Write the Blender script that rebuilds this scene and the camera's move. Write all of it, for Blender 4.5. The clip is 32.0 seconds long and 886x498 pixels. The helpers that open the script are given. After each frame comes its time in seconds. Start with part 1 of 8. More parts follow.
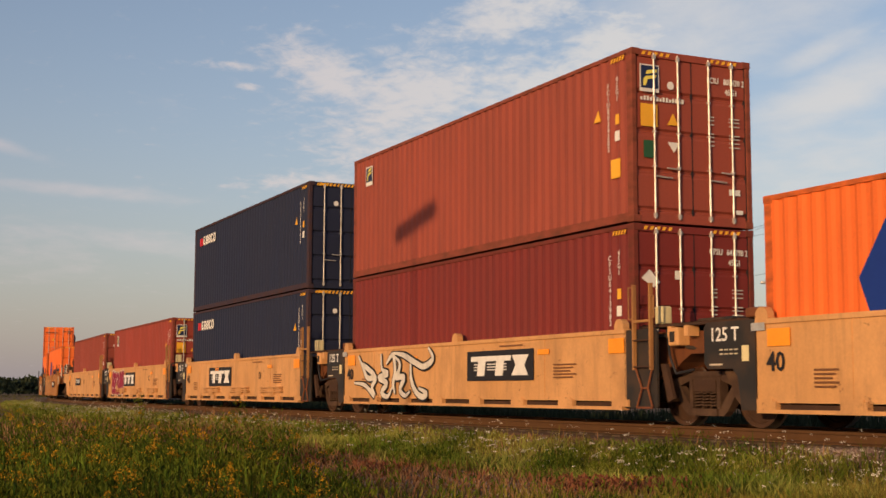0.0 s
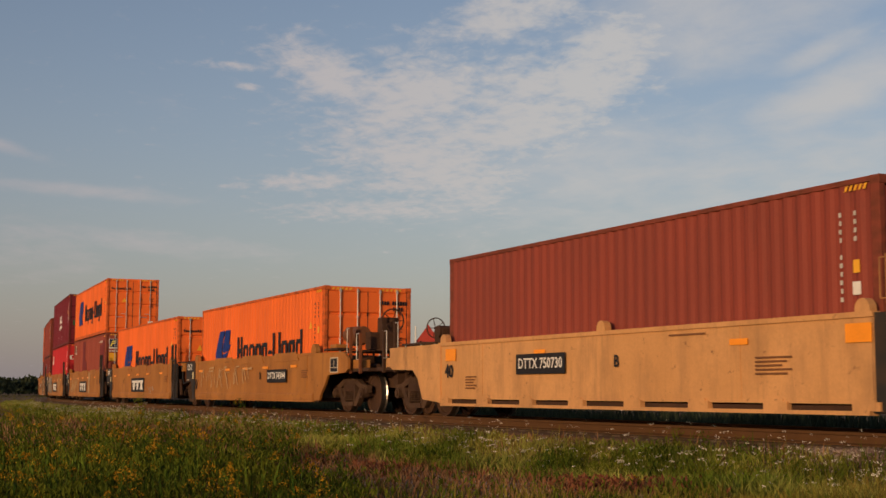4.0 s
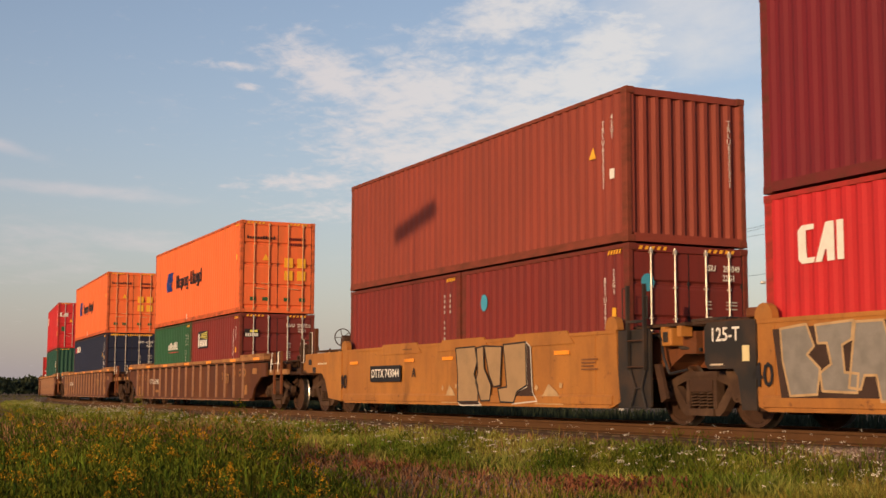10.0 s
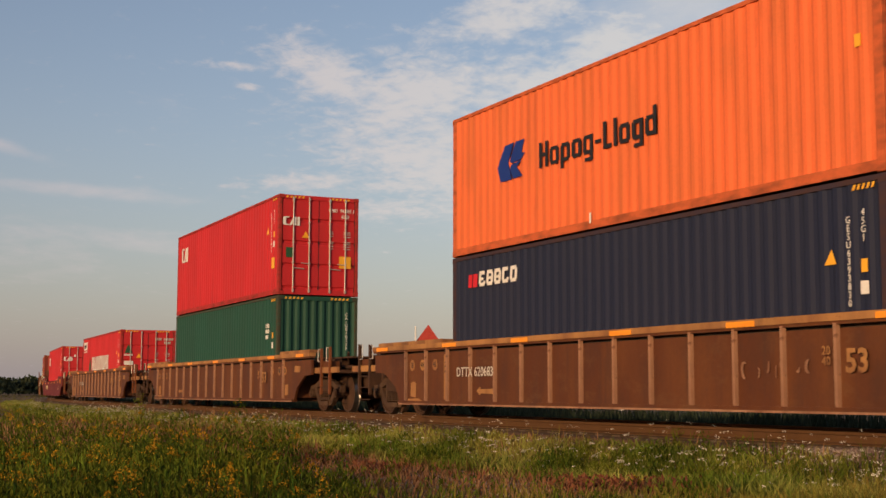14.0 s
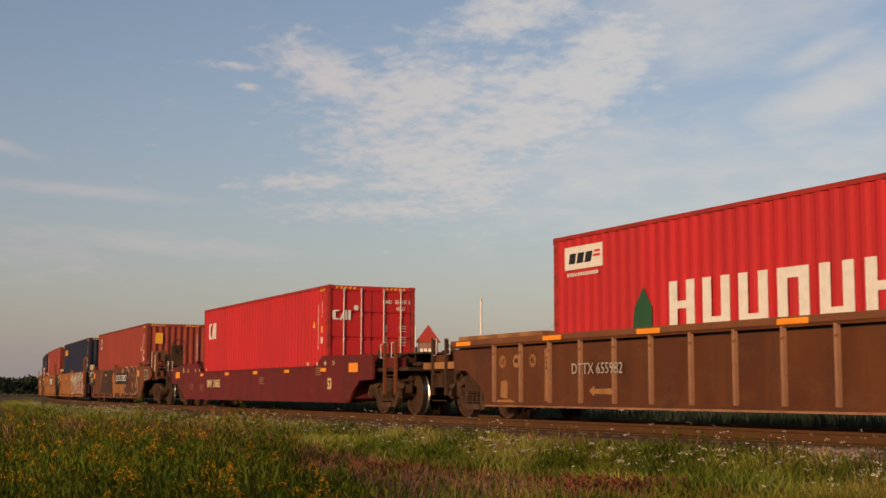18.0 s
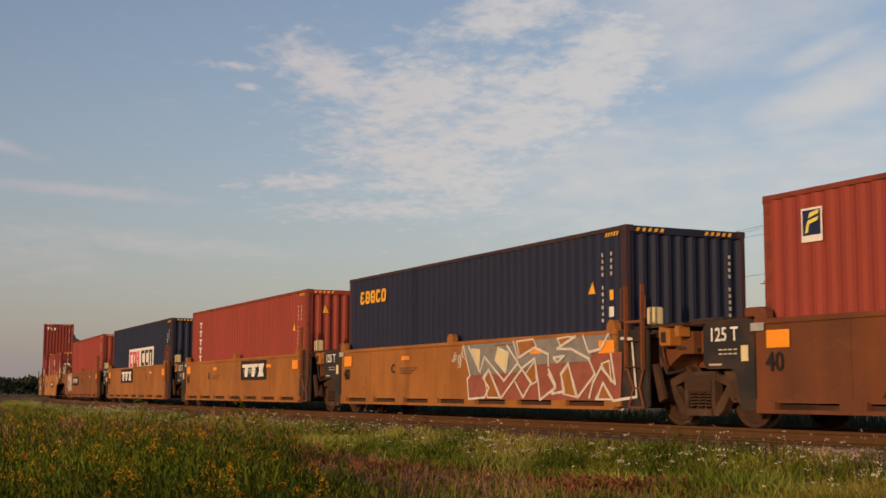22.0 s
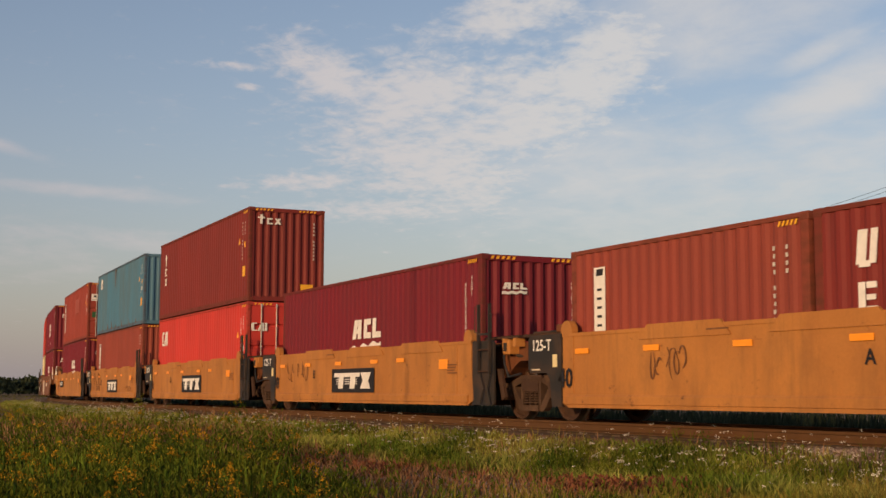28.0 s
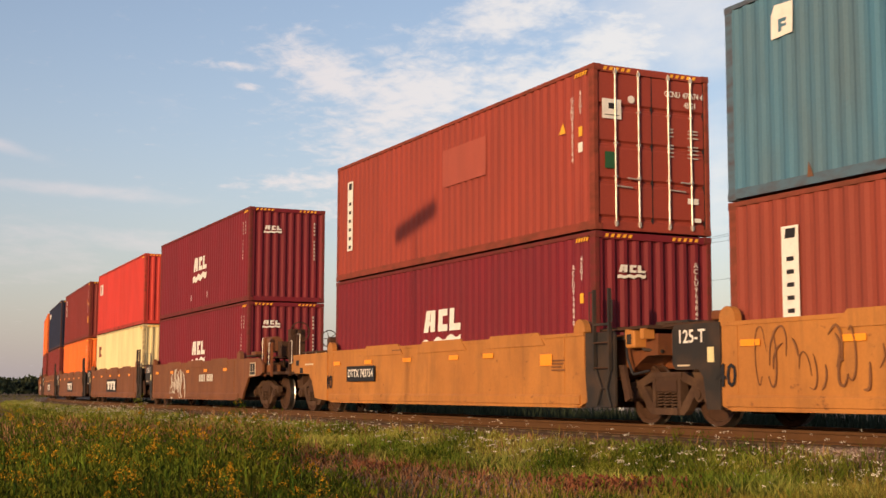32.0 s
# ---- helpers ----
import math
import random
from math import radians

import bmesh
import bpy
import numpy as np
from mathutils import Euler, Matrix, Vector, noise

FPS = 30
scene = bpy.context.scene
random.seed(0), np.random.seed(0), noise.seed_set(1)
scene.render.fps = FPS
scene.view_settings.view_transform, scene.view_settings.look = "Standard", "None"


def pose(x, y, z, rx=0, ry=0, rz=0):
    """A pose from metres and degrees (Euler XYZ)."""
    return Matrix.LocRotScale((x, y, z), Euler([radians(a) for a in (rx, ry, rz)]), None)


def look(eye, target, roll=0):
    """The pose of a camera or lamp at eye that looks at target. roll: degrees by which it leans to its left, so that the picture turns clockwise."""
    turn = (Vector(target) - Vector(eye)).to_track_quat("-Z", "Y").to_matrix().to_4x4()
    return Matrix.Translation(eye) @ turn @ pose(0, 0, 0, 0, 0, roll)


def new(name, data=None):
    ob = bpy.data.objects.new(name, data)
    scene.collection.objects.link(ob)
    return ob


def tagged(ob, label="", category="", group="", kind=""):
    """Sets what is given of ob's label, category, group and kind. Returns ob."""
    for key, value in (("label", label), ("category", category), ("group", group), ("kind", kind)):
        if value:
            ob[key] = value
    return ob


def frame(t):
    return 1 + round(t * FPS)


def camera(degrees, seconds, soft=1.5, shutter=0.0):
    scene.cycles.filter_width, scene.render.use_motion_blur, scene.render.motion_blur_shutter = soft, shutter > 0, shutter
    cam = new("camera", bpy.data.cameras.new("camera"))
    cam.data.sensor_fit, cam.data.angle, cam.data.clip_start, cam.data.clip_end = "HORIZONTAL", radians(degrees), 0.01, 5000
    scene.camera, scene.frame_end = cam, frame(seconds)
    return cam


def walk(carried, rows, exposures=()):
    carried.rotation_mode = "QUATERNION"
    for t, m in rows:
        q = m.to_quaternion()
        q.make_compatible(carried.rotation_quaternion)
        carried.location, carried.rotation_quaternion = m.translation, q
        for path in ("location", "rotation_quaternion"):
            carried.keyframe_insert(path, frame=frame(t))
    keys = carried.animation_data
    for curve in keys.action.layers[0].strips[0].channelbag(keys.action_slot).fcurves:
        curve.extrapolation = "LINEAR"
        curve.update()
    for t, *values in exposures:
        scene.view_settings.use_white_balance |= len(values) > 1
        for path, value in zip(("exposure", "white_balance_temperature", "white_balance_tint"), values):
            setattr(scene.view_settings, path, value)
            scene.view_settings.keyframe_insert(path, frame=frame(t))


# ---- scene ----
# The rails' top is z = 0 and the track passes the origin along x; the train rolls towards +x.
cam = camera(37.13, 32.0, soft=1.5, shutter=0.06)
VIEW = pose(0, -13.39, 0.5, 96.22, -0.17, 63.38)
walk(cam, [(0, VIEW), (32, VIEW)], [(0, 0.12), (1, 0.45), (2, 0.25), (3, -0.18), (3.5, -0.25), (6, -0.4), (7, -0.43), (8, 0.0), (9, 0.25), (10, 0.25), (11, 0.10), (12, 0.03), (13, -0.03), (14, 0.05), (15, 0.04), (18, -0.08), (19, -0.1), (21, -0.1), (23, -0.02), (27, -0.05), (28, 0.02), (29, 0.1), (30, 0.33), (32, 0.48)])

# ---- world, sun ----
SUN_EL, SUN_AZ = radians(9.5), radians(-60)
SUN_DIR = Vector((math.cos(SUN_EL) * math.cos(SUN_AZ), math.cos(SUN_EL) * math.sin(SUN_AZ), math.sin(SUN_EL)))


def build_world():
    """A Nishita evening sky with haze near the horizon and thin broken cloud, thickest ahead and to the right of the track."""
    w = bpy.data.worlds.new("evening_sky")
    scene.world = w
    w.use_nodes = True
    nt = w.node_tree
    N, Lk = nt.nodes, nt.links
    N.clear()

    def put(socket, v):
        if isinstance(v, (int, float)):
            socket.default_value = v
        else:
            Lk.new(v, socket)

    def op(kind, a, b=0.0, c=0.0, clamp=False):
        n = N.new("ShaderNodeMath")
        n.operation, n.use_clamp = kind, clamp
        put(n.inputs[0], a), put(n.inputs[1], b), put(n.inputs[2], c)
        return n.outputs[0]

    def dot(v, axis):
        n = N.new("ShaderNodeVectorMath")
        n.operation = "DOT_PRODUCT"
        Lk.new(v, n.inputs[0])
        n.inputs[1].default_value = axis
        return n.outputs["Value"]

    tc = N.new("ShaderNodeTexCoord").outputs["Generated"]
    u, v = dot(tc, (0.4481, 0.8940, 0)), dot(tc, (0, 0, 1))
    sky = N.new("ShaderNodeTexSky")
    sky.sky_type, sky.sun_disc = "NISHITA", False
    sky.sun_elevation, sky.sun_rotation = SUN_EL, math.atan2(SUN_DIR.x, SUN_DIR.y)
    sky.air_density, sky.dust_density, sky.ozone_density = 1.0, 1.0, 2.0
    blue = N.new("ShaderNodeBackground")
    blue.inputs["Strength"].default_value = 0.137
    tint = N.new("ShaderNodeMix")
    tint.data_type, tint.blend_type = "RGBA", "MULTIPLY"
    tint.inputs["Factor"].default_value, tint.inputs["B"].default_value = 1.0, (1.21, 1.005, 0.985, 1)
    Lk.new(sky.outputs[0], tint.inputs["A"]), Lk.new(tint.outputs["Result"], blue.inputs["Color"])
    haze = N.new("ShaderNodeBackground")
    warm = N.new("ShaderNodeMix")
    warm.data_type = "RGBA"
    warm.inputs["A"].default_value, warm.inputs["B"].default_value = (0.395, 0.345, 0.368, 1), (0.52, 0.47, 0.445, 1)
    Lk.new(op("MULTIPLY_ADD", u, 1.6, 0.5, clamp=True), warm.inputs["Factor"]), Lk.new(warm.outputs["Result"], haze.inputs["Color"])
    haze.inputs["Strength"].default_value = 0.77
    low = op("MULTIPLY", op("POWER", 2.718, op("MULTIPLY", op("MAXIMUM", v, 0.0), -9.0)), 0.92, clamp=True)
    m1 = N.new("ShaderNodeMixShader")
    Lk.new(low, m1.inputs[0]), Lk.new(blue.outputs[0], m1.inputs[1]), Lk.new(haze.outputs[0], m1.inputs[2])
    # cloud density: streaky and dappled noise on a level sheet overhead, over broad banks
    sheet = N.new("ShaderNodeCombineXYZ")
    den = op("ADD", op("MAXIMUM", v, 0.0), 0.10)
    Lk.new(op("DIVIDE", u, den), sheet.inputs[0])
    Lk.new(op("DIVIDE", dot(tc, (-0.8940, 0.4481, 0)), den), sheet.inputs[1])

    def noise_at(scale, detail, stretch, rough=0.6, twist=0.5, bend=0.6):
        mp = N.new("ShaderNodeMapping")
        mp.inputs["Scale"].default_value = (scale, scale * stretch, 1)
        mp.inputs["Rotation"].default_value = (0, 0, twist)
        n = N.new("ShaderNodeTexNoise")
        n.inputs["Detail"].default_value, n.inputs["Roughness"].default_value, n.inputs["Scale"].default_value = detail, rough, 1.0
        n.inputs["Distortion"].default_value = bend
        Lk.new(sheet.outputs[0], mp.inputs["Vector"]), Lk.new(mp.outputs[0], n.inputs["Vector"])
        return n.outputs["Fac"]

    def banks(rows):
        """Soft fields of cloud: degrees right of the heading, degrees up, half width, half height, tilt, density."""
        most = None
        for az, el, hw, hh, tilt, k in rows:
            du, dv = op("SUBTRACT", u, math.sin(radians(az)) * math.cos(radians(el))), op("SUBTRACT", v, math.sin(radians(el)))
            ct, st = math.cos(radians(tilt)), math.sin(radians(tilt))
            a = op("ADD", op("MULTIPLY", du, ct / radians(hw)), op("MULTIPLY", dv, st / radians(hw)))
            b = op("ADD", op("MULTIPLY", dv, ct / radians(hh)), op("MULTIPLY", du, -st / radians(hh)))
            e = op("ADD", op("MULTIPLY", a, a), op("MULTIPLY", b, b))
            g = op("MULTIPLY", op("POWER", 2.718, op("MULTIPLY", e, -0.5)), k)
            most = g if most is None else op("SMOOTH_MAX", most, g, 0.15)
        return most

    puff, dapple, streak = noise_at(19, 5, 0.8, 0.62, 0.6, 0.3), noise_at(6.0, 6, 0.8, 0.6, 0.5, 0.3), noise_at(1.9, 6, 0.45, 0.55)
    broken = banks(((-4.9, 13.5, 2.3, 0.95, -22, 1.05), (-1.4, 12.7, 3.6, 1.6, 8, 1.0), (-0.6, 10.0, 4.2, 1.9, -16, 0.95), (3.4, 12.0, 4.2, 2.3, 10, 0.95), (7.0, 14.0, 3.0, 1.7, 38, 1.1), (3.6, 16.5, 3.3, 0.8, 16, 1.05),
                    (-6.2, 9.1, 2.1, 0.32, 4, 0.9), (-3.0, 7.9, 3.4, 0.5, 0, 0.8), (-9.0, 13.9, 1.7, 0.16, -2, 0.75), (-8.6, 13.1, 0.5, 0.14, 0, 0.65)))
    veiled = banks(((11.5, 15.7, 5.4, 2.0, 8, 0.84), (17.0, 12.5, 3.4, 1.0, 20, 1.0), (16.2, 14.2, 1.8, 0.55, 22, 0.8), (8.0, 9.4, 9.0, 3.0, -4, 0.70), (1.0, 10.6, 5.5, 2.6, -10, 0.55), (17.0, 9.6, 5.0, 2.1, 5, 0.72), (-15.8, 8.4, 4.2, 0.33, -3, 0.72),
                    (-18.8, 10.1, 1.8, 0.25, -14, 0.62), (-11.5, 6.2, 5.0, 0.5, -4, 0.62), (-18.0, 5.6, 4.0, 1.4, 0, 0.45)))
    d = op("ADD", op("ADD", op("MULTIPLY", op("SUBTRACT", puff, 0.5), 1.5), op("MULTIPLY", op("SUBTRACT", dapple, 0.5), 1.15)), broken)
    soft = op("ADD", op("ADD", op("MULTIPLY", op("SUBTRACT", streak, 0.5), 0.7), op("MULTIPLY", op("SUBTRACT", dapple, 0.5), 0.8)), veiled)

    def ramp(x, a, b, top):
        r = N.new("ShaderNodeMapRange")
        r.interpolation_type = "SMOOTHSTEP"
        r.inputs["From Min"].default_value, r.inputs["From Max"].default_value, r.inputs["To Max"].default_value = a, b, top
        Lk.new(x, r.inputs["Value"])
        return r.outputs[0]

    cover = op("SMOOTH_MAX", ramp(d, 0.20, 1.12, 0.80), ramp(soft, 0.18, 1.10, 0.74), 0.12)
    cloud, rosy = N.new("ShaderNodeBackground"), N.new("ShaderNodeMix")
    rosy.data_type = "RGBA"
    rosy.inputs["A"].default_value, rosy.inputs["B"].default_value = (0.54, 0.46, 0.455, 1), (0.60, 0.565, 0.535, 1)
    Lk.new(op("MULTIPLY_ADD", u, 2.5, 0.75, clamp=True), rosy.inputs["Factor"]), Lk.new(rosy.outputs["Result"], cloud.inputs["Color"])
    cloud.inputs["Strength"].default_value = 1.12
    m2 = N.new("ShaderNodeMixShader")
    Lk.new(cover, m2.inputs[0]), Lk.new(m1.outputs[0], m2.inputs[1]), Lk.new(cloud.outputs[0], m2.inputs[2])
    out = N.new("ShaderNodeOutputWorld")
    Lk.new(m2.outputs[0], out.inputs["Surface"])


build_world()
sun = bpy.data.lights.new("sun", "SUN")
sun.energy, sun.angle, sun.color = 3.2, radians(0.53), (1.0, 0.655, 0.345)
new("sun", sun).matrix_basis = look(SUN_DIR * 60, (0, 0, 0))


# ---- materials ----
def nodes_of(name):
    m = bpy.data.materials.new(name)
    m.use_nodes = True
    return m, m.node_tree.nodes, m.node_tree.links, m.node_tree.nodes["Principled BSDF"]


def surface(name, color, rough=0.6, metal=0.0, second=None, scale=3.0, amount=0.5, grain=40.0, bump=0.15, streak=1.0, coat=0.0, wear=()):
    """Paint, metal or earth with patches of a second colour, fine grain and relief; streak > 1 draws the patches out downwards."""
    m, N, Lk, b = nodes_of(name)
    tc = N.new("ShaderNodeTexCoord")
    mp = N.new("ShaderNodeMapping")
    mp.inputs["Scale"].default_value = (1, 1, 1 / streak)
    Lk.new(tc.outputs["Object"], mp.inputs["Vector"])
    n1, n2 = N.new("ShaderNodeTexNoise"), N.new("ShaderNodeTexNoise")
    n1.inputs["Scale"].default_value, n1.inputs["Detail"].default_value = scale, 6
    n2.inputs["Scale"].default_value, n2.inputs["Detail"].default_value = grain, 4
    Lk.new(mp.outputs[0], n1.inputs["Vector"])
    Lk.new(tc.outputs["Object"], n2.inputs["Vector"])
    ramp = N.new("ShaderNodeValToRGB")
    ramp.color_ramp.elements[0].position, ramp.color_ramp.elements[1].position = 0.42, 0.72
    Lk.new(n1.outputs["Fac"], ramp.inputs["Fac"])
    k = N.new("ShaderNodeMath")
    k.operation = "MULTIPLY"
    k.inputs[1].default_value = amount
    Lk.new(ramp.outputs["Color"], k.inputs[0])
    mix = N.new("ShaderNodeMix")
    mix.data_type = "RGBA"
    mix.inputs["A"].default_value = (*color, 1)
    mix.inputs["B"].default_value = (*(second or [c * 0.55 for c in color]), 1)
    Lk.new(k.outputs[0], mix.inputs["Factor"])
    worn = mix.outputs["Result"]
    for tone, size, draw, lo, hi, most in wear:
        mw, nw, rw, xw = N.new("ShaderNodeMapping"), N.new("ShaderNodeTexNoise"), N.new("ShaderNodeMapRange"), N.new("ShaderNodeMix")
        mw.inputs["Scale"].default_value, mw.inputs["Location"].default_value = (1, 1, 1 / draw), (size * 7.3, 0, 3.1)
        nw.inputs["Scale"].default_value, nw.inputs["Detail"].default_value, nw.inputs["Roughness"].default_value = size, 9, 0.68
        rw.inputs["From Min"].default_value, rw.inputs["From Max"].default_value, rw.inputs["To Max"].default_value = lo, hi, most
        xw.data_type = "RGBA"
        xw.inputs["B"].default_value = (*tone, 1)
        Lk.new(tc.outputs["Object"], mw.inputs["Vector"]), Lk.new(mw.outputs[0], nw.inputs["Vector"]), Lk.new(nw.outputs["Fac"], rw.inputs["Value"])
        Lk.new(rw.outputs[0], xw.inputs["Factor"]), Lk.new(worn, xw.inputs["A"])
        worn = xw.outputs["Result"]
    hsv = N.new("ShaderNodeHueSaturation")
    rng = N.new("ShaderNodeMapRange")
    rng.inputs["To Min"].default_value, rng.inputs["To Max"].default_value = 0.88, 1.12
    Lk.new(n2.outputs["Fac"], rng.inputs["Value"])
    Lk.new(rng.outputs[0], hsv.inputs["Value"])
    Lk.new(worn, hsv.inputs["Color"])
    Lk.new(hsv.outputs[0], b.inputs["Base Color"])
    rr = N.new("ShaderNodeMapRange")
    rr.inputs["To Min"].default_value, rr.inputs["To Max"].default_value = rough - 0.1, min(1, rough + 0.15)
    Lk.new(n1.outputs["Fac"], rr.inputs["Value"])
    Lk.new(rr.outputs[0], b.inputs["Roughness"])
    b.inputs["Metallic"].default_value = metal
    b.inputs["Specular IOR Level"].default_value = 0.5 if metal else 0.3
    b.inputs["Coat Weight"].default_value = coat
    bp = N.new("ShaderNodeBump")
    bp.inputs["Strength"].default_value, bp.inputs["Distance"].default_value = bump, 0.02
    Lk.new(n2.outputs["Fac"], bp.inputs["Height"])
    Lk.new(bp.outputs[0], b.inputs["Normal"])
    return m


RUST = (0.10, 0.04, 0.02)
PAINT = {}


def paint(name, color, **kw):
    """Weathered vehicle paint: streaks of grime, and for a car also scuffs, bare rust and pale dust."""
    grime = [c * 0.45 + 0.012 for c in color]
    kw["wear"] = ((grime, 2.2, 9.0, 0.56, 0.74, 0.55), (RUST, 9.0, 2.0, 0.70, 0.76, 0.8))
    if name.startswith("car_"):
        kw["wear"] = ((grime, 1.5, 2.2, 0.47, 0.70, 0.6), (grime, 4.0, 12.0, 0.54, 0.70, 0.5), ([c * 0.6 + d for c, d in zip(color, (0.10, 0.055, 0.022))], 1.6, 0.5, 0.54, 0.72, 0.45), (RUST, 3.5, 0.8, 0.61, 0.69, 0.75), ((0.05, 0.026, 0.017), 12.0, 1.0, 0.67, 0.73, 0.8))
    kw = {"rough": 0.66, "second": [c * 0.62 + 0.012 for c in color], "scale": 1.1, "amount": 0.55, "grain": 30, "bump": 0.08, "streak": 4.0} | kw
    PAINT[name] = surface(name, color, **kw)
    return PAINT[name]


paint("paint_brick_red", (0.285, 0.047, 0.029))
paint("paint_faded_red", (0.30, 0.063, 0.037))
paint("paint_deep_red", (0.19, 0.025, 0.019))
paint("paint_brown_red", (0.26, 0.05, 0.03))
paint("paint_maroon", (0.17, 0.012, 0.02))
paint("paint_bright_red", (0.52, 0.022, 0.026))
paint("paint_coral_red", (0.52, 0.043, 0.032))
paint("paint_orange", (0.85, 0.16, 0.025))
paint("paint_worn_orange", (0.80, 0.155, 0.045), second=(0.42, 0.13, 0.04), amount=0.5, scale=1.6)
paint("paint_light_red", (0.37, 0.080, 0.052))
paint("car_brown", (0.20, 0.075, 0.03), second=(0.13, 0.05, 0.025), scale=0.9)
paint("paint_navy", (0.015, 0.019, 0.044), second=(0.021, 0.024, 0.045))
paint("paint_green", (0.024, 0.095, 0.04))
paint("paint_dark_green", (0.015, 0.07, 0.045))
paint("paint_teal", (0.065, 0.175, 0.265), second=(0.12, 0.10, 0.06), amount=0.4)
paint("paint_sand", (0.62, 0.32, 0.16))
paint("paint_cream", (0.75, 0.62, 0.33))
paint("car_yellow", (0.64, 0.33, 0.13), second=(0.50, 0.25, 0.09), scale=0.8, amount=0.7, streak=1.5)
paint("car_ochre", (0.42, 0.172, 0.036), second=(0.30, 0.115, 0.030), scale=0.8, amount=0.8, streak=1.5)
paint("car_honey", (0.37, 0.140, 0.027), second=(0.24, 0.088, 0.022), scale=0.8, amount=0.8, streak=1.5)
paint("car_russet", (0.26, 0.088, 0.022), second=(0.17, 0.060, 0.018), scale=0.8, amount=0.8, streak=1.5)
paint("car_amber", (0.45, 0.185, 0.043), second=(0.34, 0.130, 0.032), scale=0.8, amount=0.7, streak=1.5)
paint("car_umber", (0.185, 0.057, 0.018), second=(0.09, 0.035, 0.016), scale=0.9, amount=0.9)
paint("car_rust", (0.098, 0.029, 0.009), second=(0.16, 0.055, 0.016), scale=1.3, amount=0.8, grain=14)
paint("car_tan", (0.40, 0.19, 0.062), second=(0.16, 0.06, 0.03), scale=2.0, amount=0.8)
paint("car_sand", (0.36, 0.185, 0.105), second=(0.17, 0.066, 0.034), scale=3.0, amount=0.9)
paint("car_maroon", (0.15, 0.013, 0.012), second=(0.10, 0.022, 0.015), amount=0.8)
for key in [k for k in PAINT if k.startswith("paint_")]:
    tone = PAINT[key].node_tree.nodes["Mix"].inputs["A"].default_value
    PAINT["rusted_" + key] = surface("rusted_" + key, [0.68 * tone[i] + 0.32 * RUST[i] for i in range(3)], 0.8, second=[0.75 * v for v in RUST], scale=2.5, amount=0.7, grain=30, streak=0.4)
BLACK = surface("black_paint", (0.025, 0.022, 0.02), 0.65, second=(0.09, 0.05, 0.03), scale=2.0, amount=0.6)
STEEL = surface("grimy_steel", (0.052, 0.025, 0.014), 0.8, 0.0, second=(0.100, 0.046, 0.024), scale=4)
DUSTY = surface("dusty_cast_steel", (0.056, 0.029, 0.017), 0.9, second=(0.115, 0.064, 0.036), scale=3.5, amount=0.8, grain=22, bump=0.4)
BRIGHT = surface("bare_wheel_steel", (0.6, 0.55, 0.5), 0.3, 1.0, amount=0.2)
WHITE = surface("white_marking", (0.78, 0.74, 0.68), 0.6, amount=0.25, scale=8)
WORN = surface("worn_white_marking", (0.52, 0.48, 0.43), 0.7, amount=0.5, scale=14)
GALV = surface("galvanised_steel", (0.62, 0.58, 0.52), 0.45, 0.5, second=(0.3, 0.2, 0.14), scale=6, amount=0.5)
INK = surface("black_marking", (0.02, 0.018, 0.02), 0.6, amount=0.2)
BLUE = surface("blue_marking", (0.01, 0.035, 0.22), 0.55, amount=0.2)
AMBER = surface("amber_reflector", (0.95, 0.32, 0.02), 0.4, amount=0.2)
YELLOW = surface("yellow_sticker", (0.85, 0.42, 0.03), 0.5, amount=0.2)
WOOD = surface("pole_wood", (0.30, 0.205, 0.14), 0.85, second=(0.18, 0.12, 0.085), scale=6, streak=12)
BALLAST = surface("ballast_stone", (0.150, 0.080, 0.039), 0.9, second=(0.095, 0.052, 0.03), scale=1.2, grain=18, bump=0.9)
SOIL = surface("meadow_soil", (0.150, 0.085, 0.042), 0.95, second=(0.085, 0.060, 0.022), scale=0.45, grain=9, bump=0.8)


# ---- shape helpers ----
def part(name, bm, material, parent, label=""):
    """Link a bmesh or a mesh as one part under a thing."""
    if isinstance(bm, bmesh.types.BMesh):
        me = bpy.data.meshes.new(name)
        bm.to_mesh(me)
        bm.free()
        me.materials.append(material)
    else:
        me = bm
    ob = new(name, me)
    ob.parent = parent
    return tagged(ob, label)


def box(bm, x0, x1, y0, y1, z0, z1):
    vs = [bm.verts.new((x, y, z)) for z in (z0, z1) for y in (y0, y1) for x in (x0, x1)]
    for q in ((0, 2, 3, 1), (4, 5, 7, 6), (0, 1, 5, 4), (2, 6, 7, 3), (0, 4, 6, 2), (1, 3, 7, 5)):
        bm.faces.new([vs[i] for i in q])
    return bm


def boxes(*rows):
    bm = bmesh.new()
    for r in rows:
        box(bm, *r)
    return bm


def soft_box(x0, x1, y0, y1, z0, z1, r=0.01):
    bm = boxes((x0, x1, y0, y1, z0, z1))
    bmesh.ops.bevel(bm, geom=bm.edges[:], offset=r, segments=2, affect="EDGES", profile=0.5)
    return bm


def rod(bm, a, b, r, n=8):
    a, b = Vector(a), Vector(b)
    q = (b - a).to_track_quat("Z", "Y")
    rings = [[bm.verts.new(p + q @ Vector((r * math.cos(2 * math.pi * i / n), r * math.sin(2 * math.pi * i / n), 0))) for i in range(n)] for p in (a, b)]
    for i in range(n):
        bm.faces.new((rings[0][i], rings[0][(i + 1) % n], rings[1][(i + 1) % n], rings[1][i]))
    bm.faces.new(rings[0][::-1]), bm.faces.new(rings[1])
    return bm


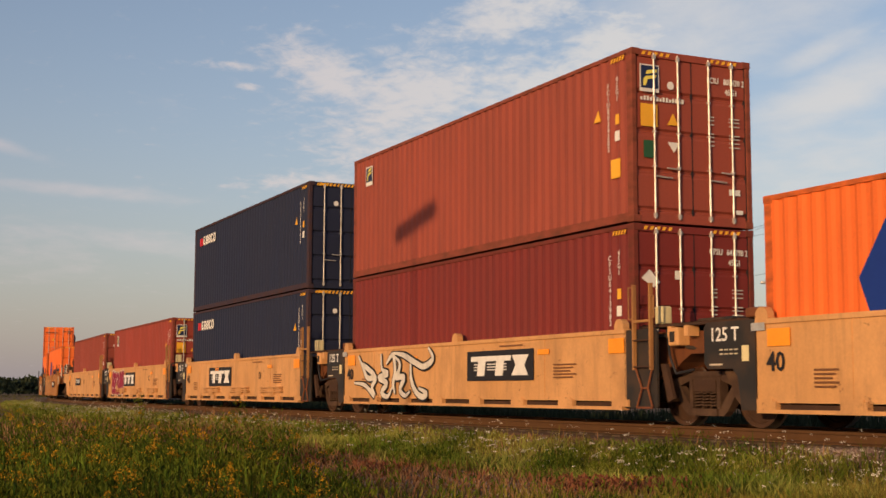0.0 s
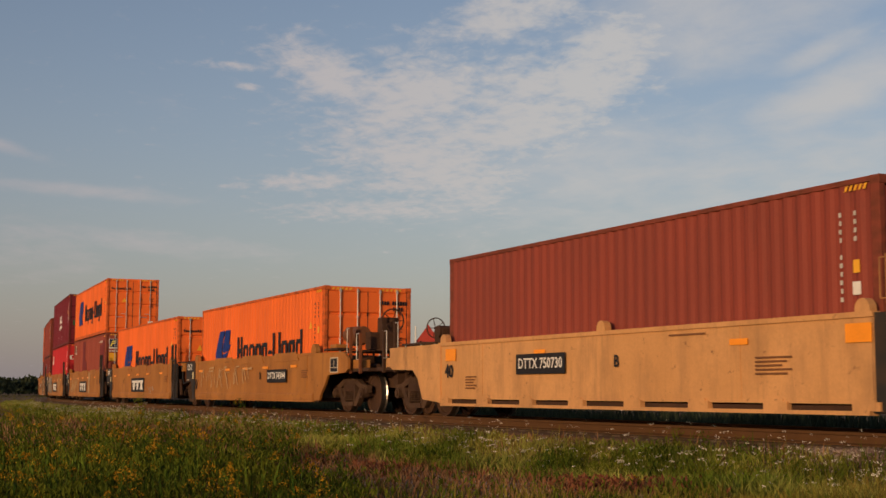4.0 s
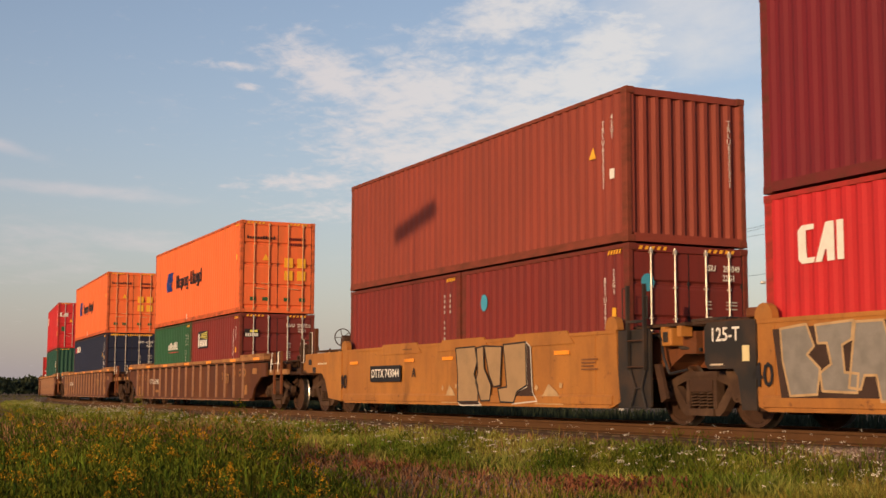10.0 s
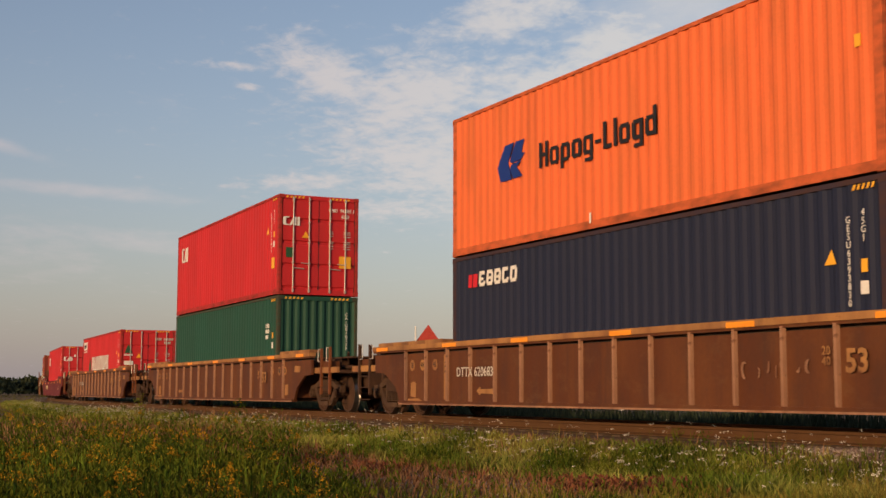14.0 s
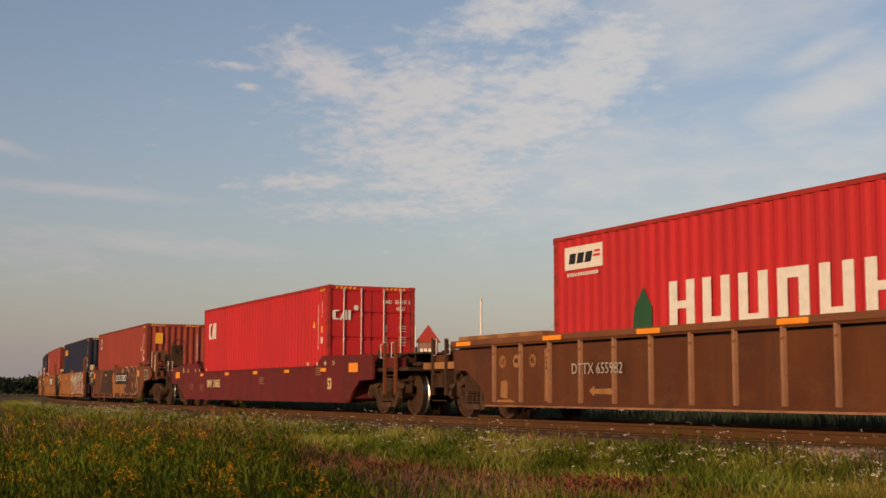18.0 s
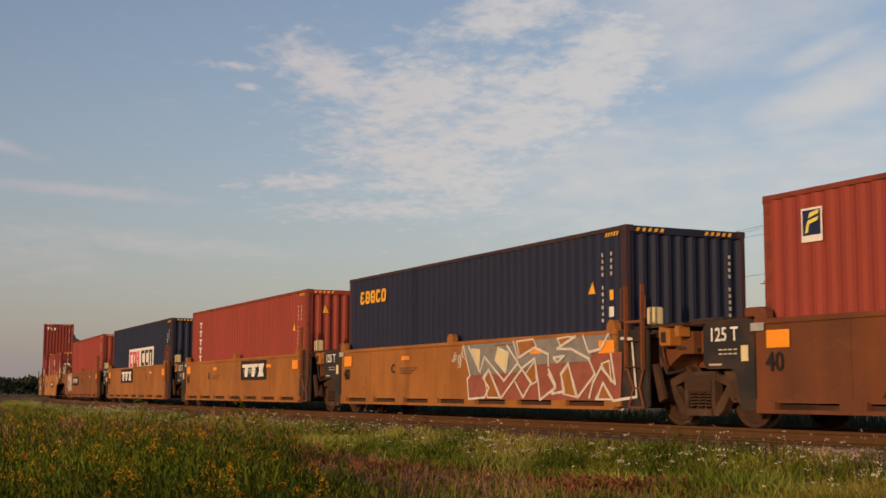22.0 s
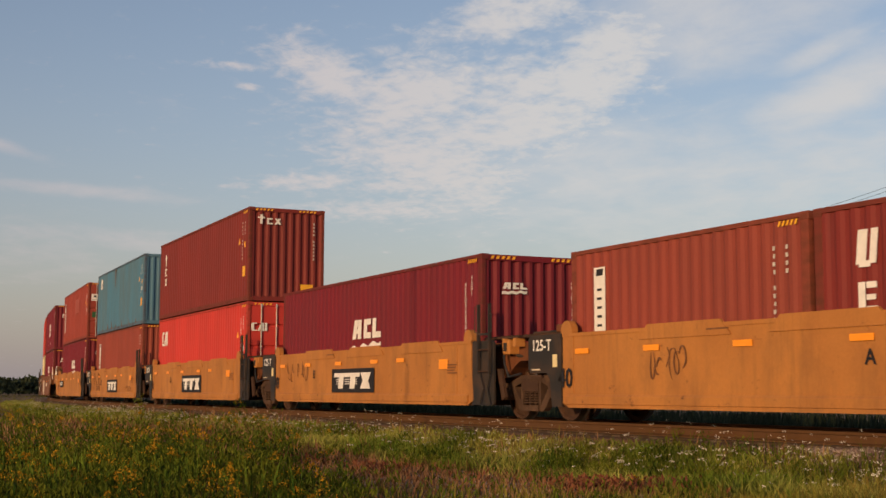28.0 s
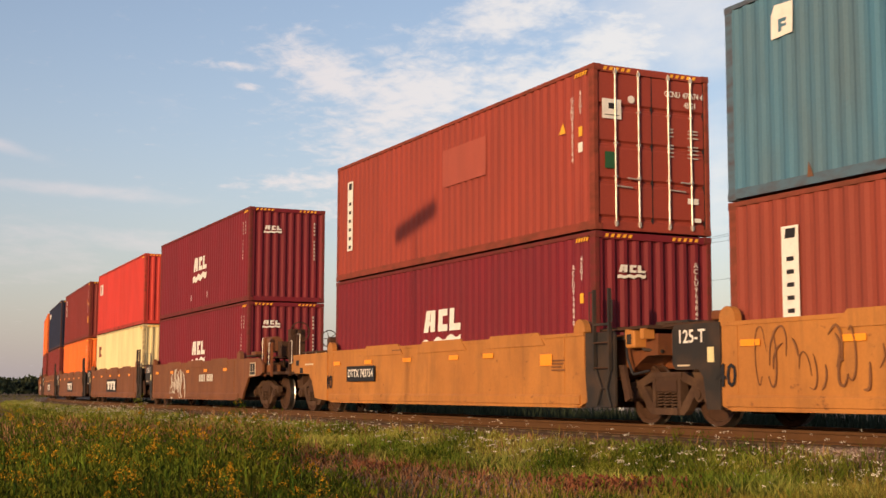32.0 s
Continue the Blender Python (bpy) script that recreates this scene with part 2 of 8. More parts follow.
def prism(bm, pts, y0, y1, axis="y"):
    """Extrude a polygon given in (x, z) along y (axis 'y'), or in (y, z) along x (axis 'x'), or in (x, y) along z."""
    def at(p, d):
        return {"y": (p[0], d, p[1]), "x": (d, p[0], p[1]), "z": (p[0], p[1], d)}[axis]
    lo, hi = [bm.verts.new(at(p, y0)) for p in pts], [bm.verts.new(at(p, y1)) for p in pts]
    n = len(pts)
    fs = [bm.faces.new(lo), bm.faces.new(hi[::-1])]
    for i in range(n):
        fs.append(bm.faces.new((lo[i], hi[i], hi[(i + 1) % n], lo[(i + 1) % n])))
    bmesh.ops.recalc_face_normals(bm, faces=fs)
    return bm


def thing(name, label, category, group=""):
    return tagged(new(name), label, category, group)


# ---- the track's line ----
K_NEAR, K_FAR, S_TURN = 0.000606, 0.002132, -48.0
LINE_S = np.arange(-560.0, 470.0, 1.0)


def build_line():
    k = K_FAR + (K_NEAR - K_FAR) / (1 + np.exp(-np.clip((LINE_S - S_TURN) / 10, -50, 50)))
    c = np.concatenate([[0], np.cumsum((k[1:] + k[:-1]) / 2)])
    i0 = int(np.searchsorted(LINE_S, 0))
    th = c[i0] - c
    x = np.concatenate([[0], np.cumsum((np.cos(th)[1:] + np.cos(th)[:-1]) / 2)])
    y = np.concatenate([[0], np.cumsum((-np.sin(th)[1:] - np.sin(th)[:-1]) / 2)])
    return x - x[i0], y - y[i0], th


LINE_X, LINE_Y, LINE_A = build_line()


def on_line(s, lat=0.0, z=0.0):
    """The pose at s metres along the track, lat metres across it (away from the camera), facing along it."""
    x, y, a = (float(np.interp(s, LINE_S, q)) for q in (LINE_X, LINE_Y, LINE_A))
    return pose(x + lat * math.sin(a), y + lat * math.cos(a), z, 0, 0, -math.degrees(a))


def lettering(text, height, material, bold=0.0, spacing=1.0):
    """A mesh of flat raised letters in the built-in font, centred, about `height` metres high."""
    key = ("text", text, height, material.name, bold)
    if key not in MESHES:
        cu = bpy.data.curves.new("lettering", "FONT")
        cu.body, cu.size, cu.align_x, cu.align_y = text, height * 1.38, "CENTER", "CENTER"
        cu.extrude, cu.offset, cu.resolution_u, cu.space_line = 0.002, bold, 2, 0.82
        cu.space_character = spacing
        ob = bpy.data.objects.new("lettering", cu)
        me = bpy.data.meshes.new_from_object(ob)
        bpy.data.objects.remove(ob)
        me.materials.clear()
        me.materials.append(material)
        MESHES[key] = me
    return MESHES[key]


MESHES = {}


def cached(key, make, material):
    """The mesh for a key, made once."""
    if key not in MESHES:
        bm = make()
        me = bpy.data.meshes.new(str(key[0]))
        bm.to_mesh(me)
        bm.free()
        me.materials.append(material)
        MESHES[key] = me
    return MESHES[key]


def side_text(parent, text, x, z, height, material, y, name="lettering", bold=0.0, squeeze=1.0):
    ob = part(name, lettering(text, height, material, bold), material, parent)
    ob.matrix_basis = pose(x, y, z, 90, 0, 0) @ Matrix.Diagonal((squeeze, 1, 1, 1))
    return tagged(ob, kind="stuff" if " " in text or "\n" in text else "")


def end_text(parent, text, y, z, height, material, x, name="lettering", bold=0.0, squeeze=1.0):
    ob = part(name, lettering(text, height, material, bold), material, parent)
    ob.matrix_basis = pose(x, y, z, 90, 0, 90) @ Matrix.Diagonal((squeeze, 1, 1, 1))
    return tagged(ob, kind="stuff" if " " in text or "\n" in text else "")


def side_shape(parent, name, material, y, *polys, label=""):
    """Flat shapes on a side: polygons in (x, z), 5 mm proud of the plane y."""
    bm = bmesh.new()
    for i, p in enumerate(polys):
        prism(bm, p, y - 0.005 - 0.0002 * i, y)
    return tagged(part(name, bm, material, parent, label), kind="stuff" if len(polys) > 1 else "")


def end_shape(parent, name, material, x, *polys, label=""):
    bm = bmesh.new()
    for i, p in enumerate(polys):
        prism(bm, p, x, x + 0.005 + 0.0002 * i, "x")
    return tagged(part(name, bm, material, parent, label), kind="stuff" if len(polys) > 1 else "")


def quad(x0, x1, z0, z1, slant=0.0):
    d = slant * (z1 - z0)
    return [(x0, z0), (x1, z0), (x1 + d, z1), (x0 + d, z1)]


def word_blocks(pattern, x, z, h, slant=0.0, wide=0.55, stroke=0.3, gap=0.16):
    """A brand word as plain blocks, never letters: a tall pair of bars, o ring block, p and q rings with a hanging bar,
    d ring with a rising bar, C, U and N open blocks, i thin bar, L bar with a foot, - dash."""
    out = []
    for ch in pattern:
        w = h * wide
        s = w * stroke
        if ch == "-":
            out.append(quad(x, x + w * 0.6, z + h * 0.3, z + h * 0.42, slant))
            x += w * 0.6 + h * gap
        elif ch == "i":
            out.append(quad(x, x + s, z, z + h, slant))
            x += s + h * gap
        elif ch == "L":
            out += [quad(x, x + s, z, z + h, slant), quad(x + s, x + w * 0.8, z, z + h * 0.15, slant)]
            x += w * 0.8 + h * gap
        elif ch in "CUN":
            out.append(quad(x, x + s, z, z + h, slant))
            if ch != "C":
                out.append(quad(x + w - s, x + w, z, z + h, slant))
            if ch != "N":
                out.append(quad(x + s, x + w - (0 if ch == "C" else s), z, z + h * 0.2, slant))
            if ch != "U":
                out.append(quad(x + s, x + w - (0 if ch == "C" else s), z + h * 0.8, z + h, slant))
            x += w + h * gap
        elif ch == "a":
            out += [quad(x, x + s, z, z + h, slant), quad(x + w - s, x + w, z, z + h, slant), quad(x + s, x + w - s, z + h * 0.42, z + h * 0.58, slant)]
            x += w + h * gap
        else:
            t = h * 0.7
            out += [quad(x, x + s, z + t * 0.12, z + t * 0.88, slant), quad(x + w - s, x + w, z + t * 0.12, z + t * 0.88, slant),
                    quad(x + s * 0.4, x + w - s * 0.4, z, z + t * 0.2, slant), quad(x + s * 0.4, x + w - s * 0.4, z + t * 0.8, z + t, slant)]
            if ch == "p":
                out.append(quad(x, x + s, z - h * 0.25, z + t * 0.2, slant))
            elif ch == "q":
                out += [quad(x + w - s, x + w, z - h * 0.2, z + t, slant), quad(x + s * 0.6, x + w, z - h * 0.27, z - h * 0.14, slant)]
            elif ch == "d":
                out.append(quad(x + w - s, x + w, z, z + h, slant))
            x += w + h * gap
    return out


# ---- shipping containers ----
CW = 1.219


def ribbed_panel(length, z0, z1, y_out, depth, period, flat=0.27):
    """A sheet folded into upright ribs, standing along x at y_out and facing -y, with a plain back."""
    n = max(4, int(round(length / period)))
    p = length / n
    xs = []
    for i in range(n):
        a = -length / 2 + i * p
        xs += [(a, 0), (a + p * flat, 0), (a + p * 0.5, 1), (a + p * (0.5 + flat), 1)]
    xs.append((length / 2, 0))
    bm = bmesh.new()
    cols = [[bm.verts.new((x, y_out + depth * k, z)) for z in (z0, z1)] for x, k in xs]
    back = [[bm.verts.new((x, y_out + depth + 0.02, z)) for z in (z0, z1)] for x in (-length / 2, length / 2)]
    for a, b in zip(cols, cols[1:]):
        bm.faces.new((a[0], b[0], b[1], a[1]))
    bm.faces.new((back[1][0], back[0][0], back[0][1], back[1][1]))
    bm.faces.new((back[0][0], cols[0][0], cols[0][1], back[0][1]))
    bm.faces.new((cols[-1][0], back[1][0], back[1][1], cols[-1][1]))
    return bm


def stripes(x0, x1, z0, z1, n=5):
    w = (x1 - x0) / n
    return [quad(x0 + i * w, x0 + i * w + w * 0.5, z0, z1, 0.5) for i in range(n)]


def container(label, length=12.192, height=2.896, color="paint_brick_red", doors=True, hazard=True, group="containers on the train", rods=None):
    """A shipping container, its base's middle at the origin; the end that faces +x has the doors or a ribbed panel."""
    c = PAINT[color]
    top = thing("shipping_container", label, "container", group)
    L2, H = length / 2, height
    k = (length, height, color)

    def add(name, make, material=None, at=None, extra=(), lab=""):
        material = material or c
        ob = part(name, cached((name, *k, material.name, *extra), make, material), material, top, lab)
        if at is not None:
            ob.matrix_basis = at
        return ob

    for turn in (0, 180):
        add("side_panel", lambda: ribbed_panel(length - 0.30, 0.15, H - 0.06, -CW + 0.012, 0.025, 0.276), at=pose(0, 0, 0, 0, 0, turn))
        add("top_rail", lambda: boxes((-L2 + 0.16, L2 - 0.16, -CW, -CW + 0.06, H - 0.075, H - 0.006)), PAINT["rusted_" + color], at=pose(0, 0, 0, 0, 0, turn))
        add("bottom_rail", lambda: boxes((-L2 + 0.16, L2 - 0.16, -CW + 0.004, -CW + 0.05, 0.02, 0.16)), PAINT["rusted_" + color], at=pose(0, 0, 0, 0, 0, turn))
    add("roof", lambda: boxes((-L2 + 0.1, L2 - 0.1, -CW + 0.06, CW - 0.06, H - 0.05, H - 0.02)))
    add("floor", lambda: boxes((-L2 + 0.1, L2 - 0.1, -CW + 0.05, CW - 0.05, 0.05, 0.17)), STEEL)
    post = cached(("corner_post", *k), lambda: soft_box(-0.08, 0.075, -0.05, 0.048, 0.11, H - 0.11, 0.012), PAINT["rusted_" + color])
    cast = cached(("corner_casting", color), lambda: soft_box(-0.09, 0.089, -0.081, 0.081, -0.059, 0.059, 0.012), PAINT["rusted_" + color])
    for sx in (-1, 1):
        for sy in (-1, 1):
            turn = 0 if (sx, sy) in ((1, 1), (1, -1)) else 180
            part("corner_post", post, c, top).matrix_basis = pose(sx * (L2 - 0.085), sy * (CW - 0.052), 0, 0, 0, turn)
            for z in (0.059, H - 0.059):
                part("corner_casting", cast, STEEL, top).matrix_basis = pose(sx * (L2 - 0.089), sy * (CW - 0.081), z)
    for sx in (-1, 1):
        m = pose(0, 0, 0, 0, 0, 0 if sx > 0 else 180)
        add("end_header", lambda: boxes((L2 - 0.11, L2 - 0.012, -CW + 0.16, CW - 0.16, H - 0.13, H - 0.012)), at=m)
        add("end_sill", lambda: boxes((L2 - 0.11, L2 - 0.012, -CW + 0.16, CW - 0.16, 0.012, 0.15)), at=m)
        is_door = doors == (sx > 0)
        if not is_door:
            add("end_panel", lambda: ribbed_panel(2 * CW - 0.2, 0.15, H - 0.13, -L2 + 0.03, 0.045, 0.25),
                at=m @ pose(0, 0, 0, 0, 0, 90))
        elif sx < 0:
            add("end_panel", lambda: boxes((L2 - 0.1, L2 - 0.05, -CW + 0.1, CW - 0.1, 0.15, H - 0.13)), at=m, extra=("back",))
    if hazard:
        y = -CW
        add("hazard_stripe", lambda: poly_bm(stripes(L2 - 0.62, L2 - 0.2, H - 0.16, H - 0.09)), YELLOW, at=pose(0, y - 0.003, 0), extra=("s",))
        for yy in (-CW + 0.2, CW - 0.85):
            add("hazard_stripe", lambda: poly_bm(stripes(0, 0.6, H - 0.10, H - 0.04), "x"), YELLOW, at=pose(L2 - 0.007, yy, 0), extra=("e",))
    if doors:
        rodm = PAINT[rods] if rods else GALV
        for sy in (-1, 1):
            def leaf():
                n, z0, z1 = 4, 0.15, H - 0.13
                d = (z1 - z0) / n
                pts = [(L2 - 0.09, z0)]
                for i in range(n):
                    z = z0 + i * d
                    pts += [(L2 - 0.045, z), (L2 - 0.045, z + 0.03), (L2 - 0.07, z + 0.05), (L2 - 0.07, z + 0.085), (L2 - 0.034, z + 0.12), (L2 - 0.034, z + d - 0.035)]
                pts += [(L2 - 0.045, z1), (L2 - 0.09, z1)]
                return prism(bmesh.new(), pts, -0.545, 0.545)
            leafo = add("door", leaf, at=pose(0, sy * 0.555, 0))
            part("door_gasket", cached(("door_gasket", *k), lambda: boxes((L2 - 0.075, L2 - 0.034, -0.012, 0.012, 0.15, H - 0.13)), INK), INK, leafo).matrix_basis = pose(0, 0.548, 0)
            for yy in (-0.23, 0.25):
                r = cached(("lock_rod", *k, rodm.name), lambda: lock_rod(L2, H), rodm)
                bar = part("locking_bar", r, rodm, leafo, "pale galvanised locking bar" if not rods else "")
                bar.matrix_basis = pose(0, yy * 1.0, 0)
            for y0, y1, z in ((-0.22, 0.1, 0.77), (0.0, 0.26, 0.92)):
                h = cached(("door_handle", length, rodm.name, z), lambda: rod(bmesh.new(), (L2 + 0.025, y0, z), (L2 + 0.025, y1, z - 0.015), 0.014, 6), rodm)
                part("door_handle", h, rodm, leafo)
    return top


def lock_rod(L2, H):
    bm = rod(bmesh.new(), (L2 + 0.005, 0, 0.07), (L2 + 0.005, 0, H - 0.06), 0.017, 7)
    for z in (0.09, H - 0.16):
        box(bm, L2 - 0.02, L2 + 0.026, -0.026, 0.026, z, z + 0.07)
    for z in (0.32 * H, 0.52 * H, 0.72 * H):
        box(bm, L2 - 0.03, L2 + 0.024, -0.028, 0.028, z, z + 0.025)
    return bm


def poly_bm(polys, axis="y"):
    bm = bmesh.new()
    for p in polys:
        prism(bm, p, -0.004, 0.002, axis)
    return bm


def code_marks(c, length, height, code, size_type, ink=None, side=True, door=True):
    """Owner code and size code: upright down the side, across the end, with lines of small print."""
    ink = ink or WHITE
    L2, H, y = length / 2, height, -CW - 0.001
    if side:
        side_text(c, "\n".join(code.replace(" ", "")), L2 - 0.71, H - 1.07, 0.095, ink, y, "container_code")
        side_text(c, "\n".join(size_type), L2 - 0.44, H - 0.62, 0.095, ink, y, "size_code")
    x = L2 - 0.002
    if door:
        end_text(c, code[:4], 0.42, H * 0.86, 0.105, ink, x, "owner_code", 0.002, 0.8)
        end_text(c, code[4:].strip(), 0.86, H * 0.86, 0.105, ink, x, "serial_number", 0.002, 0.8)
        end_text(c, size_type, 0.80, H * 0.80, 0.105, ink, x, "size_code", 0.002, 0.8)
        weight_table(c, L2, H, ink)
    else:
        end_text(c, "\n".join(code.replace(" ", "")), 0.86, H - 1.0, 0.095, ink, x + 0.01, "container_code")


def weight_table(c, L2, H, ink):
    end_shape(c, "weight_table", WORN if ink == WHITE else ink, L2 - 0.004, *[quad(yy, yy + w, H * zz, H * zz + 0.02) for yy, w in ((0.30, 0.13), (0.74, 0.22)) for zz in (0.64, 0.62, 0.595, 0.54, 0.52, 0.495, 0.47)])


def blank_codes(c, length, height, door=True, ink=None):
    """Codes too small to read: columns of short bars."""
    ink = ink or WORN
    L2, H = length / 2, height
    side_shape(c, "container_code", ink, -CW - 0.001, *[quad(L2 - 0.735 + 0.012 * (i % 2), L2 - 0.685, H - 0.48 - i * 0.11, H - 0.42 - i * 0.11) for i in range(11) if i != 4])
    side_shape(c, "size_code", ink, -CW - 0.001, *[quad(L2 - 0.465, L2 - 0.42, H - 0.48 - i * 0.11, H - 0.42 - i * 0.11) for i in range(4)])
    if door:
        end_shape(c, "container_code", ink, L2 - 0.004, *[quad(0.3 + i * 0.075, 0.35 + i * 0.075, H * 0.84, H * 0.875) for i in range(11) if i != 4], *[quad(0.7 + i * 0.075, 0.75 + i * 0.075, H * 0.785, H * 0.82) for i in range(4)])
        weight_table(c, L2, H, ink)
    else:
        end_shape(c, "container_code", ink, L2 + 0.002, *[quad(0.84, 0.885, H - 0.48 - i * 0.11, H - 0.42 - i * 0.11) for i in range(11) if i != 4])


def stickers(c, length, height, side="tsw", end=""):
    """Small labels: t warning triangle, s yellow notice, w white plate, g green patch, o round mark."""
    L2, H, y, x = length / 2, height, -CW - 0.001, length / 2 - 0.004
    for ch in side:
        if ch == "t":
            side_shape(c, "warning_triangle", YELLOW, y, [(L2 - 1.16, H - 1.08), (L2 - 0.94, H - 1.08), (L2 - 1.02, H - 0.88)])
        elif ch == "s":
            side_shape(c, "notice_sticker", YELLOW, y, quad(L2 - 0.64, L2 - 0.36, H - 2.12, H - 1.8))
        elif ch == "w":
            side_shape(c, "white_plate", WHITE, y, quad(L2 - 0.51, L2 - 0.37, H - 1.5, H - 1.33))
        elif ch == "y":
            side_shape(c, "notice_sticker", YELLOW, y, quad(L2 - 0.49, L2 - 0.38, H - 1.22, H - 1.05))
    for ch in end:
        if ch == "t":
            end_shape(c, "warning_triangle", YELLOW, x, [(-0.52, H * 0.57), (-0.30, H * 0.57), (-0.41, H * 0.57 + 0.2)])
        elif ch == "s":
            end_shape(c, "notice_sticker", YELLOW, x, quad(-1.05, -0.72, H * 0.55, H * 0.68))
        elif ch == "d":
            end_shape(c, "hazard_diamond", WHITE, x, [(-0.52, H * 0.47), (-0.28, H * 0.47), (-0.40, H * 0.41)])
        elif ch == "g":
            end_shape(c, "repair_patch", PAINT["paint_green"], x, quad(-1.0, -0.78, H * 0.37, H * 0.47))
        elif ch == "w":
            end_shape(c, "white_plate", WHITE, x, quad(0.72, 0.95, H * 0.19, H * 0.225))
            end_shape(c, "small_plate", WHITE, x, quad(0.86, 1.0, H * 0.08, H * 0.105))
        elif ch == "o":
            end_shape(c, "round_mark", WHITE, x, [(-0.45 + 0.07 * math.cos(a * 0.6283), H * 0.8 + 0.07 * math.sin(a * 0.6283)) for a in range(10)])
        elif ch == "c":
            end_shape(c, "notice_sticker", YELLOW, x, quad(0.62, 0.98, H * 0.28, H * 0.40))


# ---- bogies ----
def wheelset_mesh():
    def make():
        bm = rod(bmesh.new(), (0, -1.0, 0), (0, 1.0, 0), 0.085, 12)
        for s in (-1, 1):
            prof = [(0.09, 0.66), (0.40, 0.70), (0.41, 0.66), (0.485, 0.66), (0.51, 0.63), (0.51, 0.635), (0.483, 0.665), (0.478, 0.785), (0.42, 0.785), (0.40, 0.75), (0.15, 0.80), (0.09, 0.80)]
            n = 28
            rings = [[bm.verts.new((r * math.cos(2 * math.pi * i / n), s * y, r * math.sin(2 * math.pi * i / n))) for i in range(n)] for r, y in prof]
            for a, b in zip(rings, rings[1:]):
                for i in range(n):
                    bm.faces.new((a[i], a[(i + 1) % n], b[(i + 1) % n], b[i]))
        bmesh.ops.recalc_face_normals(bm, faces=bm.faces[:])
        return bm
    return cached(("wheelset",), make, STEEL)


def tread_mesh(s):
    def make():
        bm = bmesh.new()
        n = 28
        rings = [[bm.verts.new((r * math.cos(2 * math.pi * i / n), s * y, r * math.sin(2 * math.pi * i / n))) for i in range(n)]
                 for r, y in ((0.512, 0.638), (0.4865, 0.664), (0.4845, 0.70), (0.481, 0.782))]
        for a, b in zip(rings, rings[1:]):
            for i in range(n):
                bm.faces.new((a[i], a[(i + 1) % n], b[(i + 1) % n], b[i]))
        bmesh.ops.recalc_face_normals(bm, faces=bm.faces[:])
        return bm
    return cached(("wheel_tread", s), make, BRIGHT)


def side_frame_mesh():
    """A cast side frame: arched top member, two slanting legs, a seat for the springs between them, and bearing caps."""
    def make():
        bm = bmesh.new()
        y0, y1 = -1.07, -0.94
        prism(bm, [(-1.13, 0.50), (-1.11, 0.67), (-0.78, 0.70), (-0.42, 0.83), (0.42, 0.83), (0.78, 0.70), (1.11, 0.67), (1.13, 0.50), (1.02, 0.50), (0.98, 0.58), (0.74, 0.58), (0.36, 0.70), (-0.36, 0.70), (-0.74, 0.58), (-0.98, 0.58), (-1.02, 0.50)], y0, y1)
        for s in (-1, 1):
            leg = [(s * 0.80, 0.585), (s * 0.64, 0.62), (s * 0.36, 0.30), (s * 0.30, 0.28), (s * 0.30, 0.17), (s * 0.42, 0.17), (s * 0.52, 0.24)]
            prism(bm, leg if s > 0 else leg[::-1], y0, y1)
            box(bm, min(s * 0.37, s * 0.29), max(s * 0.37, s * 0.29), y0 - 0.015, y1, 0.28, 0.72)
            box(bm, s * 0.889 - 0.11, s * 0.889 + 0.11, y0 - 0.02, y1, 0.57, 0.63)
            rod(bm, (s * 0.889, -1.13, 0.485), (s * 0.889, -0.94, 0.485), 0.115, 16)
            rod(bm, (s * 0.889, -1.16, 0.485), (s * 0.889, -1.12, 0.485), 0.07, 12)
        box(bm, -0.31, 0.31, y0 - 0.04, y1, 0.17, 0.275)
        box(bm, -0.40, 0.40, y0 - 0.02, y0, 0.75, 0.83)
        bmesh.ops.recalc_face_normals(bm, faces=bm.faces[:])
        return bm
    return cached(("side_frame",), make, DUSTY)


def spring_mesh():
    """One coil spring as a stack of slightly turned rings."""
    def make():
        bm = bmesh.new()
        for i in range(5):
            z = 0.285 + i * 0.046
            for k in range(10):
                a, b = 0.6283 * k, 0.6283 * (k + 1)
                rod(bm, (0.066 * math.cos(a), -1.03 + 0.066 * math.sin(a), z + 0.0046 * k), (0.066 * math.cos(b), -1.03 + 0.066 * math.sin(b), z + 0.0046 * (k + 1)), 0.015, 5)
        return bm
    return cached(("spring",), make, DUSTY)


BOGIES = []


